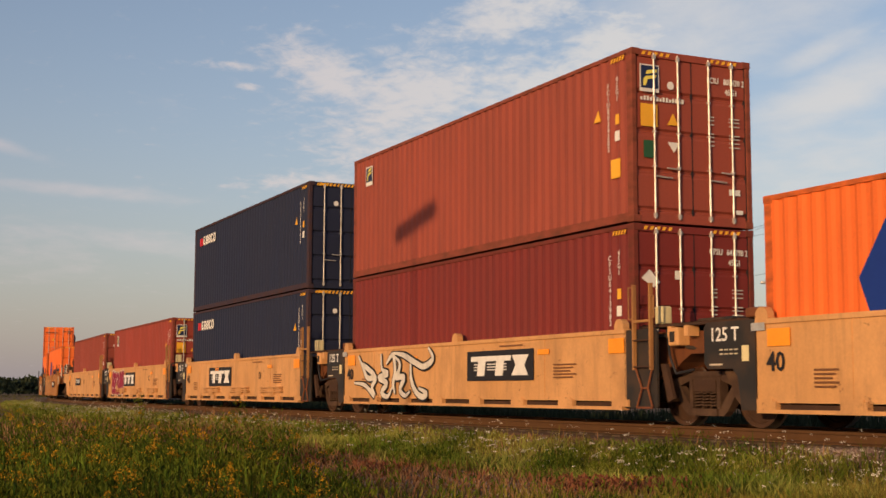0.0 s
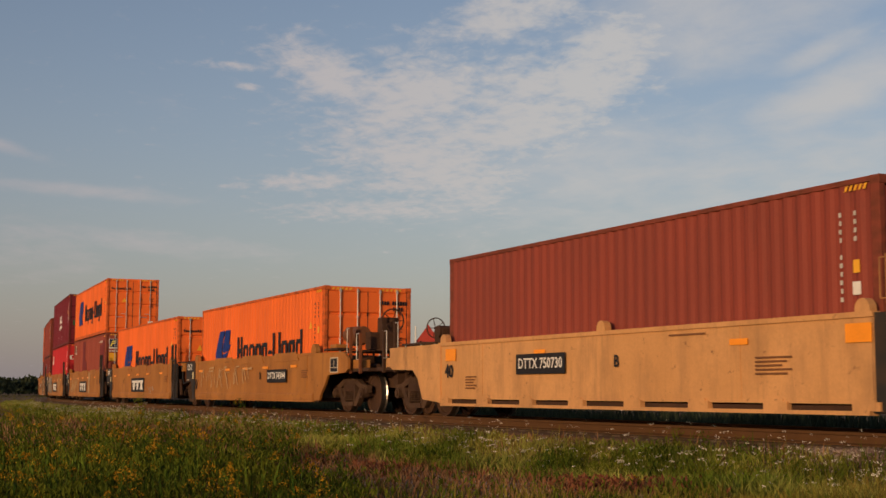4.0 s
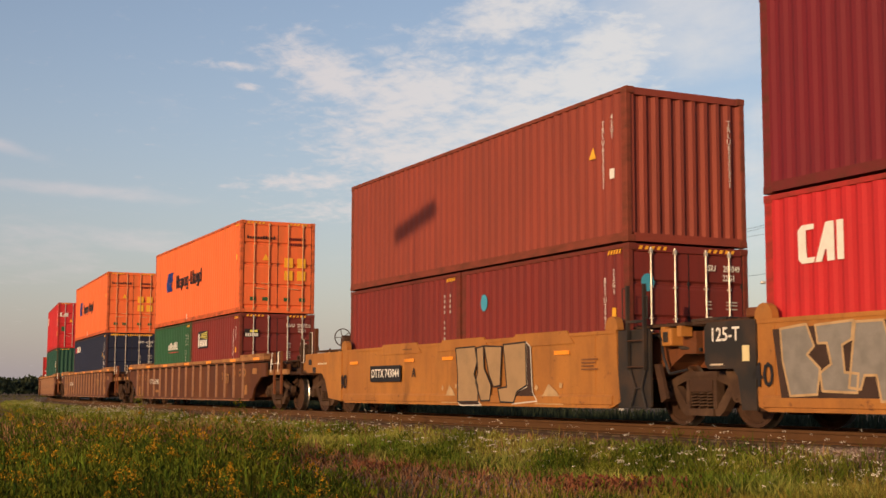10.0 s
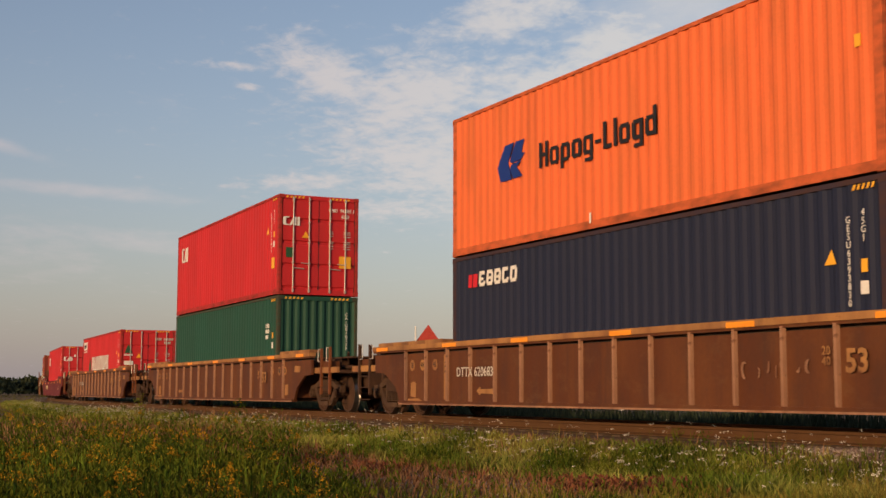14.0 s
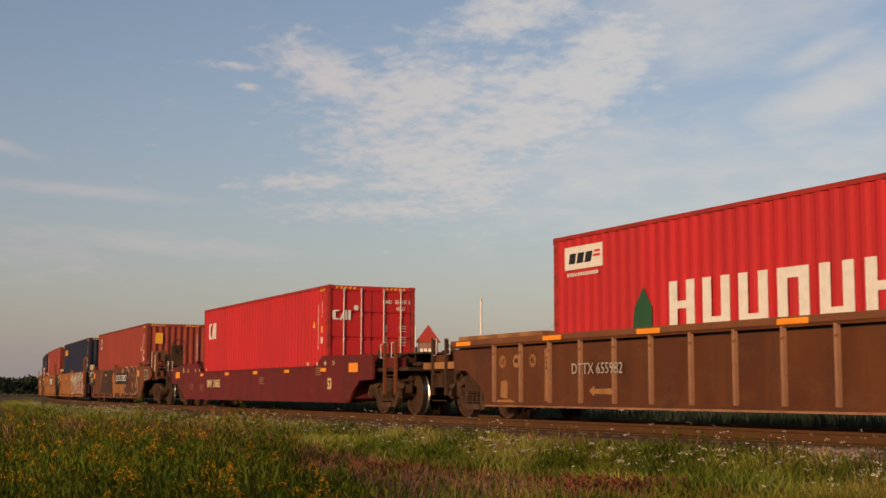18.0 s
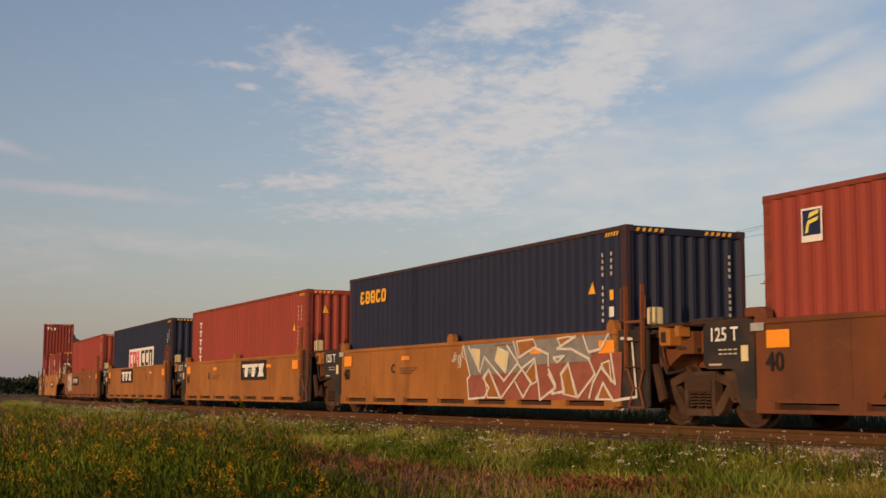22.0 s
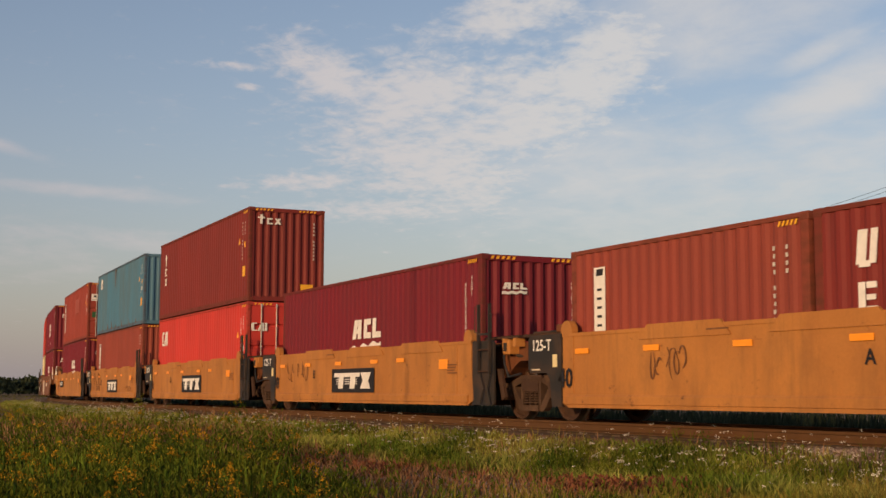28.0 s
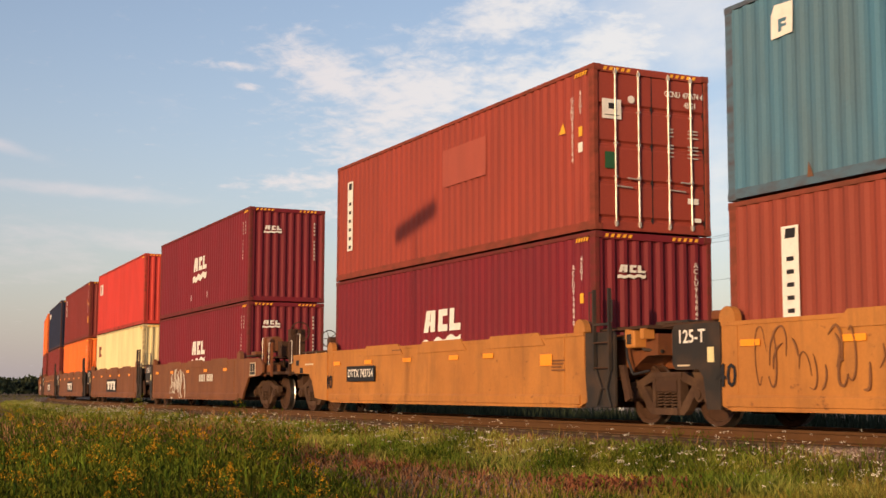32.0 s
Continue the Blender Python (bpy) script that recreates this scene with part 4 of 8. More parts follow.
        add("tread_plate", lambda: boxes((6.6, 8.3, 0.2, 1.3, 1.53, 1.57)), STEEL, 24)
        for x in (6.7, 7.4, 8.2):
            add("platform_leg", lambda: rod(bmesh.new(), (x, 1.25, 1.1), (x, 1.25, 1.53), 0.018, 6), GALV, (x, 25))
    if sx > 0 and kind in ("shelf", "smooth"):
        st = add("brake_stand", lambda: boxes((e - 1.25, e - 0.95, -0.72, -0.3, 1.54, 2.3), (e - 1.45, e - 1.1, -0.95, -0.45, 1.54, 1.95)), STEEL, 9)
        bw = part("brake_wheel", cached(("brake_wheel",), brake_wheel, STEEL), STEEL, st)
        bw.matrix_basis = pose(e - 0.82, -0.5, 2.22)
        add("air_reservoir", lambda: rod(rod(bmesh.new(), (e - 2.45, -0.95, 1.92), (e - 1.6, -0.95, 1.90), 0.21, 24), (e - 2.52, -0.95, 1.92), (e - 2.45, -0.95, 1.92), 0.15, 24), PAINT["car_brown"], 10)
        add("brake_cylinder", lambda: rod(boxes((e - 2.0, e - 1.7, -0.7, -0.3, 1.54, 1.85)), (e - 2.6, -0.9, 1.7), (e - 1.7, -0.9, 1.7), 0.05, 8), STEEL, 11)
        add("notice_board", lambda: boxes((7.26, 7.74, -WY - 0.045, -WY - 0.03, 1.0, 1.34)), INK, 35)
        tagged(add("board_edge", lambda: boxes((7.23, 7.77, -WY - 0.05, -WY - 0.028, 1.33, 1.36), (7.23, 7.77, -WY - 0.05, -WY - 0.028, 0.98, 1.01), (7.23, 7.26, -WY - 0.05, -WY - 0.028, 1.01, 1.33), (7.74, 7.77, -WY - 0.05, -WY - 0.028, 1.01, 1.33), (7.26, 7.74, -WY - 0.05, -WY - 0.044, 1.10, 1.115), (7.49, 7.51, -WY - 0.05, -WY - 0.044, 1.13, 1.3)), CHALK_MARK, 36), kind="stuff")
        add("lid", lambda: soft_box(6.5, 7.5, -1.38, -0.9, 1.545, 1.60, 0.02), STEEL, 37)
        add("hatch", lambda: soft_box(6.75, 7.15, -1.3, -0.95, 1.60, 1.70, 0.03), c, 38)
    elif sx < 0 and kind == "plain":
        bw = add("brake_wheel", brake_wheel, STEEL, 12)
        bw.matrix_basis = m @ pose(hx - 1.1, 0.2, 1.56) @ Matrix.Scale(0.8, 4)
        add("brake_stand", lambda: soft_box(hx - 1.5, hx - 1.15, 0.0, 0.4, 1.4, 1.6, 0.03), STEEL, 13)


# ---- decorations of car sides ----
def fleet_plate(w, x0, x1, z0, z1):
    """Black plate with a slanting white three-part mark on it."""
    y = -WY - 0.024
    side_shape(w, "fleet_plate", INK, y, quad(x0, x1, z0, z1))
    L, h = x1 - x0, z1 - z0
    a, b = z0 + 0.16 * h, z1 - 0.18 * h
    t = (b - a) * 0.26
    s = 0.22
    def tee(u, v):
        xa, xb = x0 + L * u, x0 + L * v
        mid = (xa + xb) / 2
        return [quad(xa + s * (b - t - a), xb + s * (b - t - a), b - t, b, s), quad(mid - L * 0.058, mid + L * 0.058, a, b - t, s)]
    xx = x0 + L * 0.815
    k = 0.85 * (b - a)
    cross = [quad(xx - L * 0.062 - k / 2, xx + L * 0.062 - k / 2, a, b, 0.85)]
    q = L * 0.052
    cross += [[(xx + k / 2 - q, a), (xx + k / 2 + q, a), (xx + q * 1.2, (a + b) / 2 - 0.01), (xx - q * 0.2, (a + b) / 2 - 0.03)], [(xx - k / 2 - q, b), (xx - k / 2 + q, b), (xx + q * 0.2, (a + b) / 2 + 0.03), (xx - q * 1.2, (a + b) / 2 + 0.01)]]
    bars = [quad(x0 + L * u, x0 + L * v, a + (b - a) * q, a + (b - a) * (q + 0.05)) for u, v in ((0.12, 0.22), (0.33, 0.46), (0.56, 0.62)) for q in (0.28, 0.42, 0.56)]
    bm = bmesh.new()
    for i, p in enumerate((*tee(0.04, 0.40), *tee(0.35, 0.655), *cross, *bars)):
        prism(bm, p, y - 0.010 - 0.0004 * i, y - 0.005)
    tagged(part("fleet_mark", bm, WHITE, w), kind="stuff")


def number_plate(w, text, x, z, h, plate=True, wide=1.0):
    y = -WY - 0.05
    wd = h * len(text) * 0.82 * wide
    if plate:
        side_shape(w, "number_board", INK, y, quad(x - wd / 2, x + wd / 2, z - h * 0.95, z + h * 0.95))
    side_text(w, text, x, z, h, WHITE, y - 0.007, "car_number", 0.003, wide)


def reflectors(w, xs, z=1.2, wide=0.32, h=0.09):
    for x in xs:
        side_shape(w, "reflector", AMBER, -WY - 0.024, quad(x, x + wide, z, z + h))


FAINT = surface("faint_stencil", (0.20, 0.085, 0.035), 0.7)


def small_print(w, x, z, n=4, wd=0.6, mat=None):
    side_shape(w, "small_print", mat or INK, -WY - 0.024, *[quad(x, x + wd * (1 - 0.13 * (i % 3)), z - i * 0.055, z - i * 0.055 + 0.025) for i in range(n)])


def stroke(pts, r):
    """A broad line through points, as quads."""
    out = []
    for (xa, za), (xb, zb) in zip(pts, pts[1:]):
        d = math.hypot(xb - xa, zb - za) or 1
        nx, nz = -(zb - za) / d * r, (xb - xa) / d * r
        ex, ez = (xb - xa) / d * r * 0.6, (zb - za) / d * r * 0.6
        out.append([(xa - ex + nx, za - ez + nz), (xa - ex - nx, za - ez - nz), (xb + ex - nx, zb + ez - nz), (xb + ex + nx, zb + ez + nz)])
    return out


def spline(pts, n=5, sharp=False):
    """A smooth line through points."""
    if sharp:
        return [(a[0] + (b[0] - a[0]) * k, a[1] + (b[1] - a[1]) * k) for a, b in zip(pts, pts[1:]) for k in (0.03, 0.97)]
    ps = [pts[0], *pts, pts[-1]]
    out = []
    for a, b, c, d in zip(ps, ps[1:], ps[2:], ps[3:]):
        for i in range(n):
            t = i / n
            out.append(tuple(0.5 * (2 * b[k] + (c[k] - a[k]) * t + (2 * a[k] - 5 * b[k] + 4 * c[k] - d[k]) * t * t + (3 * b[k] - a[k] - 3 * c[k] + d[k]) * t ** 3) for k in (0, 1)))
    return out + [pts[-1]]


def ribbon(pts, r, tip=1.0, sharp=False):
    """A broad smooth line as joined quads; its ends narrow to `tip` of the width."""
    ps = spline(pts, 5, sharp)
    n = len(ps) - 1
    edge = []
    for i, (x, z) in enumerate(ps):
        a, b = ps[max(0, i - 1)], ps[min(n, i + 1)]
        d = math.hypot(b[0] - a[0], b[1] - a[1]) or 1
        k = r * (tip + (1 - tip) * min(1, 4 * min(i, n - i) / n))
        edge.append(((x - (b[1] - a[1]) / d * k, z + (b[0] - a[0]) / d * k), (x + (b[1] - a[1]) / d * k, z - (b[0] - a[0]) / d * k)))
    return [[a[0], a[1], b[1], b[0]] for a, b in zip(edge, edge[1:])]


def scrawl(w, x0, x1, z0, z1, mat, n, seed, r=0.025, name="graffiti"):
    """A sprayed scrawl: short hooks, loops and drips of varied width within a field."""
    rng = random.Random(seed)
    polys = []
    many = n * 2 if r >= 0.026 else n
    for i in range(many):
        cx, cz = x0 + (x1 - x0) * (i + rng.random()) / many, z0 + (z1 - z0) * rng.uniform(0.2, 0.8)
        a, da = rng.uniform(0, 6.28), rng.choice((-1, 1)) * rng.uniform(0.5, 1.1)
        rx, rz = (z1 - z0) * rng.uniform(0.12, 0.3), (z1 - z0) * rng.uniform(0.2, 0.5)
        pts = [(cx + rx * math.cos(a + k * da) * (1 - 0.12 * k), min(z1, max(z0, cz + rz * math.sin(a + k * da)))) for k in range(rng.randint(3, 6))]
        polys.append((pts, r * rng.uniform(0.35, 1.25)))
    bm = bmesh.new()
    for n_, q in enumerate(q for p, k in polys for q in ribbon(p, k, 0.25)):
        prism(bm, q, -WY - 0.029 - 0.00004 * n_, -WY - 0.024)
    return tagged(part(name, bm, mat, w), kind="stuff")


# Sprayed forms, each one or more strokes in a unit cell.
FORMS = {
    "u": [[(0.15, 0.95), (0.12, 0.3), (0.45, 0.05), (0.8, 0.3), (0.85, 0.95)]],
    "s": [[(0.85, 0.82), (0.5, 0.97), (0.2, 0.76), (0.5, 0.52), (0.82, 0.27), (0.5, 0.04), (0.12, 0.16)]],
    "e": [[(0.88, 0.92), (0.3, 0.9), (0.2, 0.5), (0.3, 0.08), (0.9, 0.06)], [(0.3, 0.5), (0.72, 0.54)]],
    "n": [[(0.15, 0.03), (0.2, 0.8), (0.45, 0.97), (0.62, 0.5), (0.7, 0.1), (0.95, 0.12)]],
    "i": [[(0.5, 0.03), (0.45, 0.5), (0.55, 0.97)]],
    "v": [[(0.05, 0.97), (0.3, 0.4), (0.5, 0.03), (0.65, 0.5), (0.95, 0.9)]],
    "b": [[(0.2, 0.03), (0.18, 0.95), (0.7, 0.9), (0.62, 0.6), (0.3, 0.5), (0.85, 0.42), (0.75, 0.1), (0.25, 0.05)]],
    "h": [[(0.2, 0.03), (0.2, 0.95)], [(0.22, 0.45), (0.5, 0.62), (0.78, 0.5), (0.8, 0.03)]],
    # angular ones
    "W": [[(0.0, 0.95), (0.2, 0.05), (0.45, 0.75), (0.65, 0.05), (0.98, 0.95)]],
    "K": [[(0.2, 0.97), (0.12, 0.03)], [(0.9, 0.95), (0.3, 0.5), (0.95, 0.05)]],
    "Y": [[(0.05, 0.05), (0.45, 0.95), (0.85, 0.05)], [(0.25, 0.4), (0.95, 0.5)]],
    "Z": [[(0.05, 0.85), (0.9, 0.95), (0.2, 0.12), (0.95, 0.05)], [(0.3, 0.5), (0.8, 0.55)]],
    # four long flowing forms that share one field
    "1": [[(0.06, 0.90), (0.13, 0.62), (0.19, 0.42), (0.30, 0.42), (0.25, 0.22), (0.28, 0.05), (0.15, 0.27), (0.0, 0.32)], [(0.10, 0.74), (0.22, 0.58), (0.30, 0.46)]],
    "2": [[(0.37, 0.92), (0.385, 0.6), (0.46, 0.5), (0.34, 0.42), (0.45, 0.3), (0.38, 0.12), (0.46, 0.03), (0.52, 0.22)]],
    "3": [[(0.44, 0.70), (0.525, 0.88), (0.555, 0.55), (0.53, 0.3), (0.555, 0.08)], [(0.55, 0.84), (0.61, 0.72), (0.60, 0.54), (0.565, 0.42), (0.67, 0.42), (0.62, 0.18), (0.68, 0.05), (0.74, 0.14)]],
    "4": [[(0.53, 0.92), (0.66, 0.86), (0.80, 0.70), (0.90, 0.62), (1.0, 0.76), (0.95, 0.98)], [(0.745, 0.74), (0.75, 0.4), (0.80, 0.15), (0.88, 0.03), (0.93, 0.1), (0.84, 0.2)]],
}


def sprayed(w, x0, x1, z0, z1, forms, fill, line, fat=0.28, edge=0.03, tip=0.75, shared=False, name="graffiti"):
    """Bulging outlined forms sprayed side by side on a car: a broad line under a slightly narrower fill."""
    p = (x1 - x0) if shared else (x1 - x0) / len(forms)
    for i, f in enumerate(forms):
        a = x0 if shared else x0 + i * p
        lines = [[(a + p * (u if shared else 1 - u), z0 + (z1 - z0) * v) for u, v in s] for s in FORMS[f]]
        r = fat * (1.0 if shared else p) / 2
        y = -WY - 0.025 - 0.002 * (i % 3)
        for lay, (mat, rad, end) in enumerate(((line, r + edge, tip), (fill, r, tip * 0.9))):
            bm = bmesh.new()
            for n, q in enumerate(q for s in lines for q in ribbon(s, rad, end, f.isupper())):
                prism(bm, q, y - 0.009 * lay - 0.005 - 0.0001 * n, y)
            tagged(part(name, bm, mat, w), kind="stuff")


def painted(w, x0, x1, z0, z1, cells, fill, line=None, edge=0.02, lay=0, name="graffiti"):
    """Filled areas with a sprayed edge; each cell is a polygon in the field's own unit square."""
    y = -WY - 0.025 - 0.003 * lay
    P = lambda c: [(x0 + (x1 - x0) * u, z0 + (z1 - z0) * v) for u, v in c]
    bm = bmesh.new()
    for c in cells:
        prism(bm, P(c), y - 0.003, y)
    tagged(part(name, bm, fill, w), kind="stuff")
    if line:
        lines(w, x0, x1, z0, z1, [(*c, c[0]) for c in cells], line, edge, lay + 2, name)


def lines(w, x0, x1, z0, z1, strokes, mat, r, lay=2, name="graffiti"):
    """Sprayed straight-edged lines through points of the field's unit square."""
    y = -WY - 0.025 - 0.003 * lay
    bm = bmesh.new()
    n = 0
    for c in strokes:
        for q in stroke([(x0 + (x1 - x0) * u, z0 + (z1 - z0) * v) for u, v in c], r):
            prism(bm, q, y - 0.003 - 0.00006 * n, y)
            n += 1
    tagged(part(name, bm, mat, w), kind="stuff")


def flares(w, x0, x1, z0, z1, mat, n, seed, name="graffiti"):
    """Thin sprayed wisps that widen to a pale flare at the foot, with a few faint level lines."""
    rng = random.Random(seed)
    bm = bmesh.new()
    for i in range(n):
        x, h = x0 + (x1 - x0) * (i + 1.6 * rng.random()) / (n + 1), (z1 - z0) * rng.uniform(0.25, 1.0)
        a, lean, wd = z0 + (z1 - z0 - h) * rng.random(), rng.uniform(-0.7, 0.6), rng.uniform(0.015, 0.10)
        y = -WY - 0.027 - 0.0003 * i
        foot = [(x, a), (x + wd, a - 0.03), (x + wd * 0.7 + lean * h * 0.3, a + h * 0.35), (x + lean * h + 0.02, a + h), (x + lean * h - 0.01, a + h), (x + lean * h * 0.3, a + h * 0.3)]
        prism(bm, foot, y - 0.003, y)
        if rng.random() < 0.45:
            b, l = a + h, rng.uniform(0.2, 0.6)
            prism(bm, [(x + lean * h, b), (x + lean * h + l, b + rng.uniform(-0.04, 0.04)), (x + lean * h + l * 0.9, b + 0.05), (x + lean * h, b + 0.025)], y - 0.006, y - 0.0035)
    tagged(part(name, bm, mat, w), kind="stuff")


# ---- ground, track ----
def height_at(x, y):
    """The meadow's height: nearly level, a little lower than the ballast, with soft swells."""
    return -0.60 + 0.07 * np.sin(x * 0.31 + 0.8) * np.sin(y * 0.43) + 0.05 * np.sin(x * 0.11 + y * 0.17)


def strip(profile, s0, s1, step, name, material):
    """A solid strip along the track with a profile of (across, height) points."""
    ss = np.arange(s0, s1 + 0.01, step)
    verts, faces, n = [], [], len(profile)
    for s in ss:
        m = on_line(s)
        verts += [m @ Vector((0, p[0], p[1])) for p in profile]
    for i in range(len(ss) - 1):
        for j in range(n):
            a, b = i * n + j, i * n + (j + 1) % n
            faces.append((a, b, b + n, a + n))
    faces += [tuple(range(n))[::-1], tuple((len(ss) - 1) * n + j for j in range(n))]
    me = bpy.data.meshes.new(name)
    me.from_pydata(verts, [], faces)
    me.materials.append(material)
    return new(name, me)


def build_ground():
    xs = np.concatenate([[-2500, -1200, -600, -300, -200], np.arange(-150, 40.1, 1.6), [60, 120, 300, 800, 2500]])
    ys = np.concatenate([[-2500, -800, -300, -100, -50], np.arange(-32, 60.1, 1.6), [80, 140, 300, 800, 2500]])
    X, Y = np.meshgrid(xs, ys, indexing="ij")
    Z = height_at(X, Y)
    nx, ny = len(xs), len(ys)
    v = np.stack([X.ravel(), Y.ravel(), Z.ravel()], 1)
    i, j = np.meshgrid(np.arange(nx - 1), np.arange(ny - 1), indexing="ij")
    a = (i * ny + j).ravel()
    f = np.stack([a, a + ny, a + ny + 1, a + 1], 1)
    me = bpy.data.meshes.new("ground")
    me.from_pydata(v.tolist(), [], f.tolist())
    me.polygons.foreach_set("use_smooth", [True] * len(me.polygons))
    me.materials.append(SOIL)
    tagged(new("ground", me), "rough meadow earth beside the railway", "ground", kind="structure")


build_ground()
tagged(strip([(-3.1, -0.75), (-1.95, -0.20), (1.95, -0.20), (3.1, -0.75)], -330, 120, 3, "track_bed", BALLAST), "brown crushed-stone track bed", "ballast", kind="structure")
RAIL = surface("rusty_rail", (0.088, 0.040, 0.015), 0.9, 0.0, second=(0.118, 0.055, 0.022), scale=3)
for lat in (-0.755, 0.755):
    tagged(strip([(lat - 0.036, 0), (lat - 0.036, -0.04), (lat - 0.012, -0.05), (lat - 0.012, -0.14), (lat - 0.07, -0.165), (lat - 0.07, -0.18),
                  (lat + 0.07, -0.18), (lat + 0.07, -0.165), (lat + 0.012, -0.14), (lat + 0.012, -0.05), (lat + 0.036, -0.04), (lat + 0.036, 0)],
                 -330, 120, 2, "rail", RAIL), "rusty steel running rail", "rail", "rails", "structure")
TIE = surface("tie_timber", (0.085, 0.052, 0.032), 0.9, second=(0.14, 0.095, 0.06), scale=5)


def build_ties():
    bed = bpy.data.objects["track_bed"]
    me = cached(("tie",), lambda: boxes((-0.115, 0.115, -1.3, 1.3, -0.33, -0.175)), TIE)
    for i in range(200):
        t = new("tie", me)
        t.parent = bed
        t.matrix_basis = on_line(-95 + i * 0.52)


# ---- the train ----
SPEED = 12.687
FORTY, TWENTY, HC, STD = 12.192, 6.058, 2.896, 2.591
FLOOR = 0.36


def load(c, end, level, below=HC, length=FORTY):
    """Set a container with its leading end at `end` on the train's line, in the well or on top of another."""
    MOVERS.append((c, end - length / 2, FLOOR + (below + 0.02 if level else 0)))
    return c


# ---- owners' marks, as plain shapes ----
LIME = surface("pale_yellow_marking", (0.80, 0.68, 0.12), 0.5, amount=0.2)
RED = surface("red_marking", (0.62, 0.02, 0.03), 0.5, amount=0.2)
SILVER = surface("silver_spray", (0.45, 0.40, 0.34), 0.6, amount=0.4, scale=5)
MAGENTA = surface("crimson_spray", (0.28, 0.015, 0.045), 0.6, amount=0.5, scale=5)
CHALK = surface("white_spray", (0.66, 0.60, 0.52), 0.7, amount=0.5, scale=6)
FADED = surface("faded_spray", (0.50, 0.33, 0.17), 0.75, amount=0.6, scale=5)
ASH = surface("grey_spray", (0.24, 0.22, 0.20), 0.7, amount=0.5, scale=5)
PUTTY = surface("putty_spray", (0.36, 0.23, 0.12), 0.75, second=(0.26, 0.18, 0.10), amount=0.6, scale=3)
SALMON = surface("rust_pink_spray", (0.30, 0.09, 0.06), 0.7, amount=0.5, scale=5)
SOOT = surface("dark_overpaint", (0.055, 0.03, 0.022), 0.8, amount=0.5, scale=3)
TEALMARK = surface("blue_sticker", (0.06, 0.33, 0.48), 0.5, amount=0.2)
SY = -CW - 0.001


def flag_mark(c, H, door=True):
    """Navy plate with a pale swoosh, on the side's far top corner and on the doors."""
    z0, z1 = H - 0.74, H - 0.28
    side_shape(c, "owner_plate", WHITE, SY, quad(-5.30, -4.90, z0, z1))
    side_shape(c, "owner_plate", BLUE_DEEP, SY - 0.004, quad(-5.27, -4.93, z0 + 0.09, z1 - 0.03))
    side_shape(c, "owner_mark", LIME, SY - 0.008, [(-5.22, z0 + 0.12), (-5.17, z0 + 0.13), (-5.14, z0 + 0.24), (-4.98, z0 + 0.28), (-4.96, z0 + 0.33), (-5.16, z0 + 0.29), (-5.2, z0 + 0.22)],
               [(-5.16, z0 + 0.32), (-4.96, z0 + 0.37), (-4.96, z0 + 0.42), (-5.13, z0 + 0.39)])
    if door:
        x, a = FORTY / 2 - 0.004, H * 0.75
        end_shape(c, "owner_plate", WHITE, x, quad(-1.06, -0.68, a, a + 0.46))
        end_shape(c, "owner_plate", BLUE_DEEP, x + 0.004, quad(-1.04, -0.70, a + 0.06, a + 0.44))
        end_shape(c, "owner_mark", LIME, x + 0.008, [(-1.0, a + 0.1), (-0.95, a + 0.1), (-0.91, a + 0.21), (-0.75, a + 0.24), (-0.73, a + 0.29), (-0.95, a + 0.26), (-0.99, a + 0.2)],
                  [(-0.95, a + 0.29), (-0.73, a + 0.34), (-0.73, a + 0.39), (-0.92, a + 0.36)])
        end_shape(c, "web_line", WHITE, x, *[quad(-1.05 + i * 0.063, -1.012 + i * 0.063, H * 0.70, H * 0.70 + (0.075 if i % 3 else 0.055)) for i in range(14)])


BLUE_DEEP = surface("navy_plate", (0.015, 0.025, 0.075), 0.5, amount=0.2)


def sea_mark(c, H, body=None, lead=None):
    """A short rounded word as blocks near the side's far top corner."""
    z0 = H - 0.66
    x = -5.36
    if lead:
        side_shape(c, "owner_mark", lead, SY, quad(x, x + 0.16, z0, z0 + 0.26, 0.1), quad(x + 0.2, x + 0.38, z0, z0 + 0.26, 0.1))
        x += 0.46
    shapes = []
    for i in range(5):
        a, w = x + 0.32 * i, 0.265
        shapes += [quad(a + 0.03, a + w - 0.03, z0 + 0.23, z0 + 0.30, 0.1), quad(a, a + 0.08, z0 + 0.05, z0 + 0.25, 0.1), quad(a + 0.03, a + w - 0.03, z0, z0 + 0.07, 0.1)]
        if i in (0, 3):
            shapes.append(quad(a + w - 0.08, a + w, z0 + 0.04, z0 + 0.10, 0.1))
        else:
            shapes.append(quad(a + w - 0.08, a + w, z0 + 0.05, z0 + 0.25, 0.1))
        if i in (0, 1, 2):
            shapes.append(quad(a + 0.08, a + w - 0.08, z0 + 0.12, z0 + 0.17, 0.1))
    side_shape(c, "owner_word", body or WHITE, SY, *shapes)


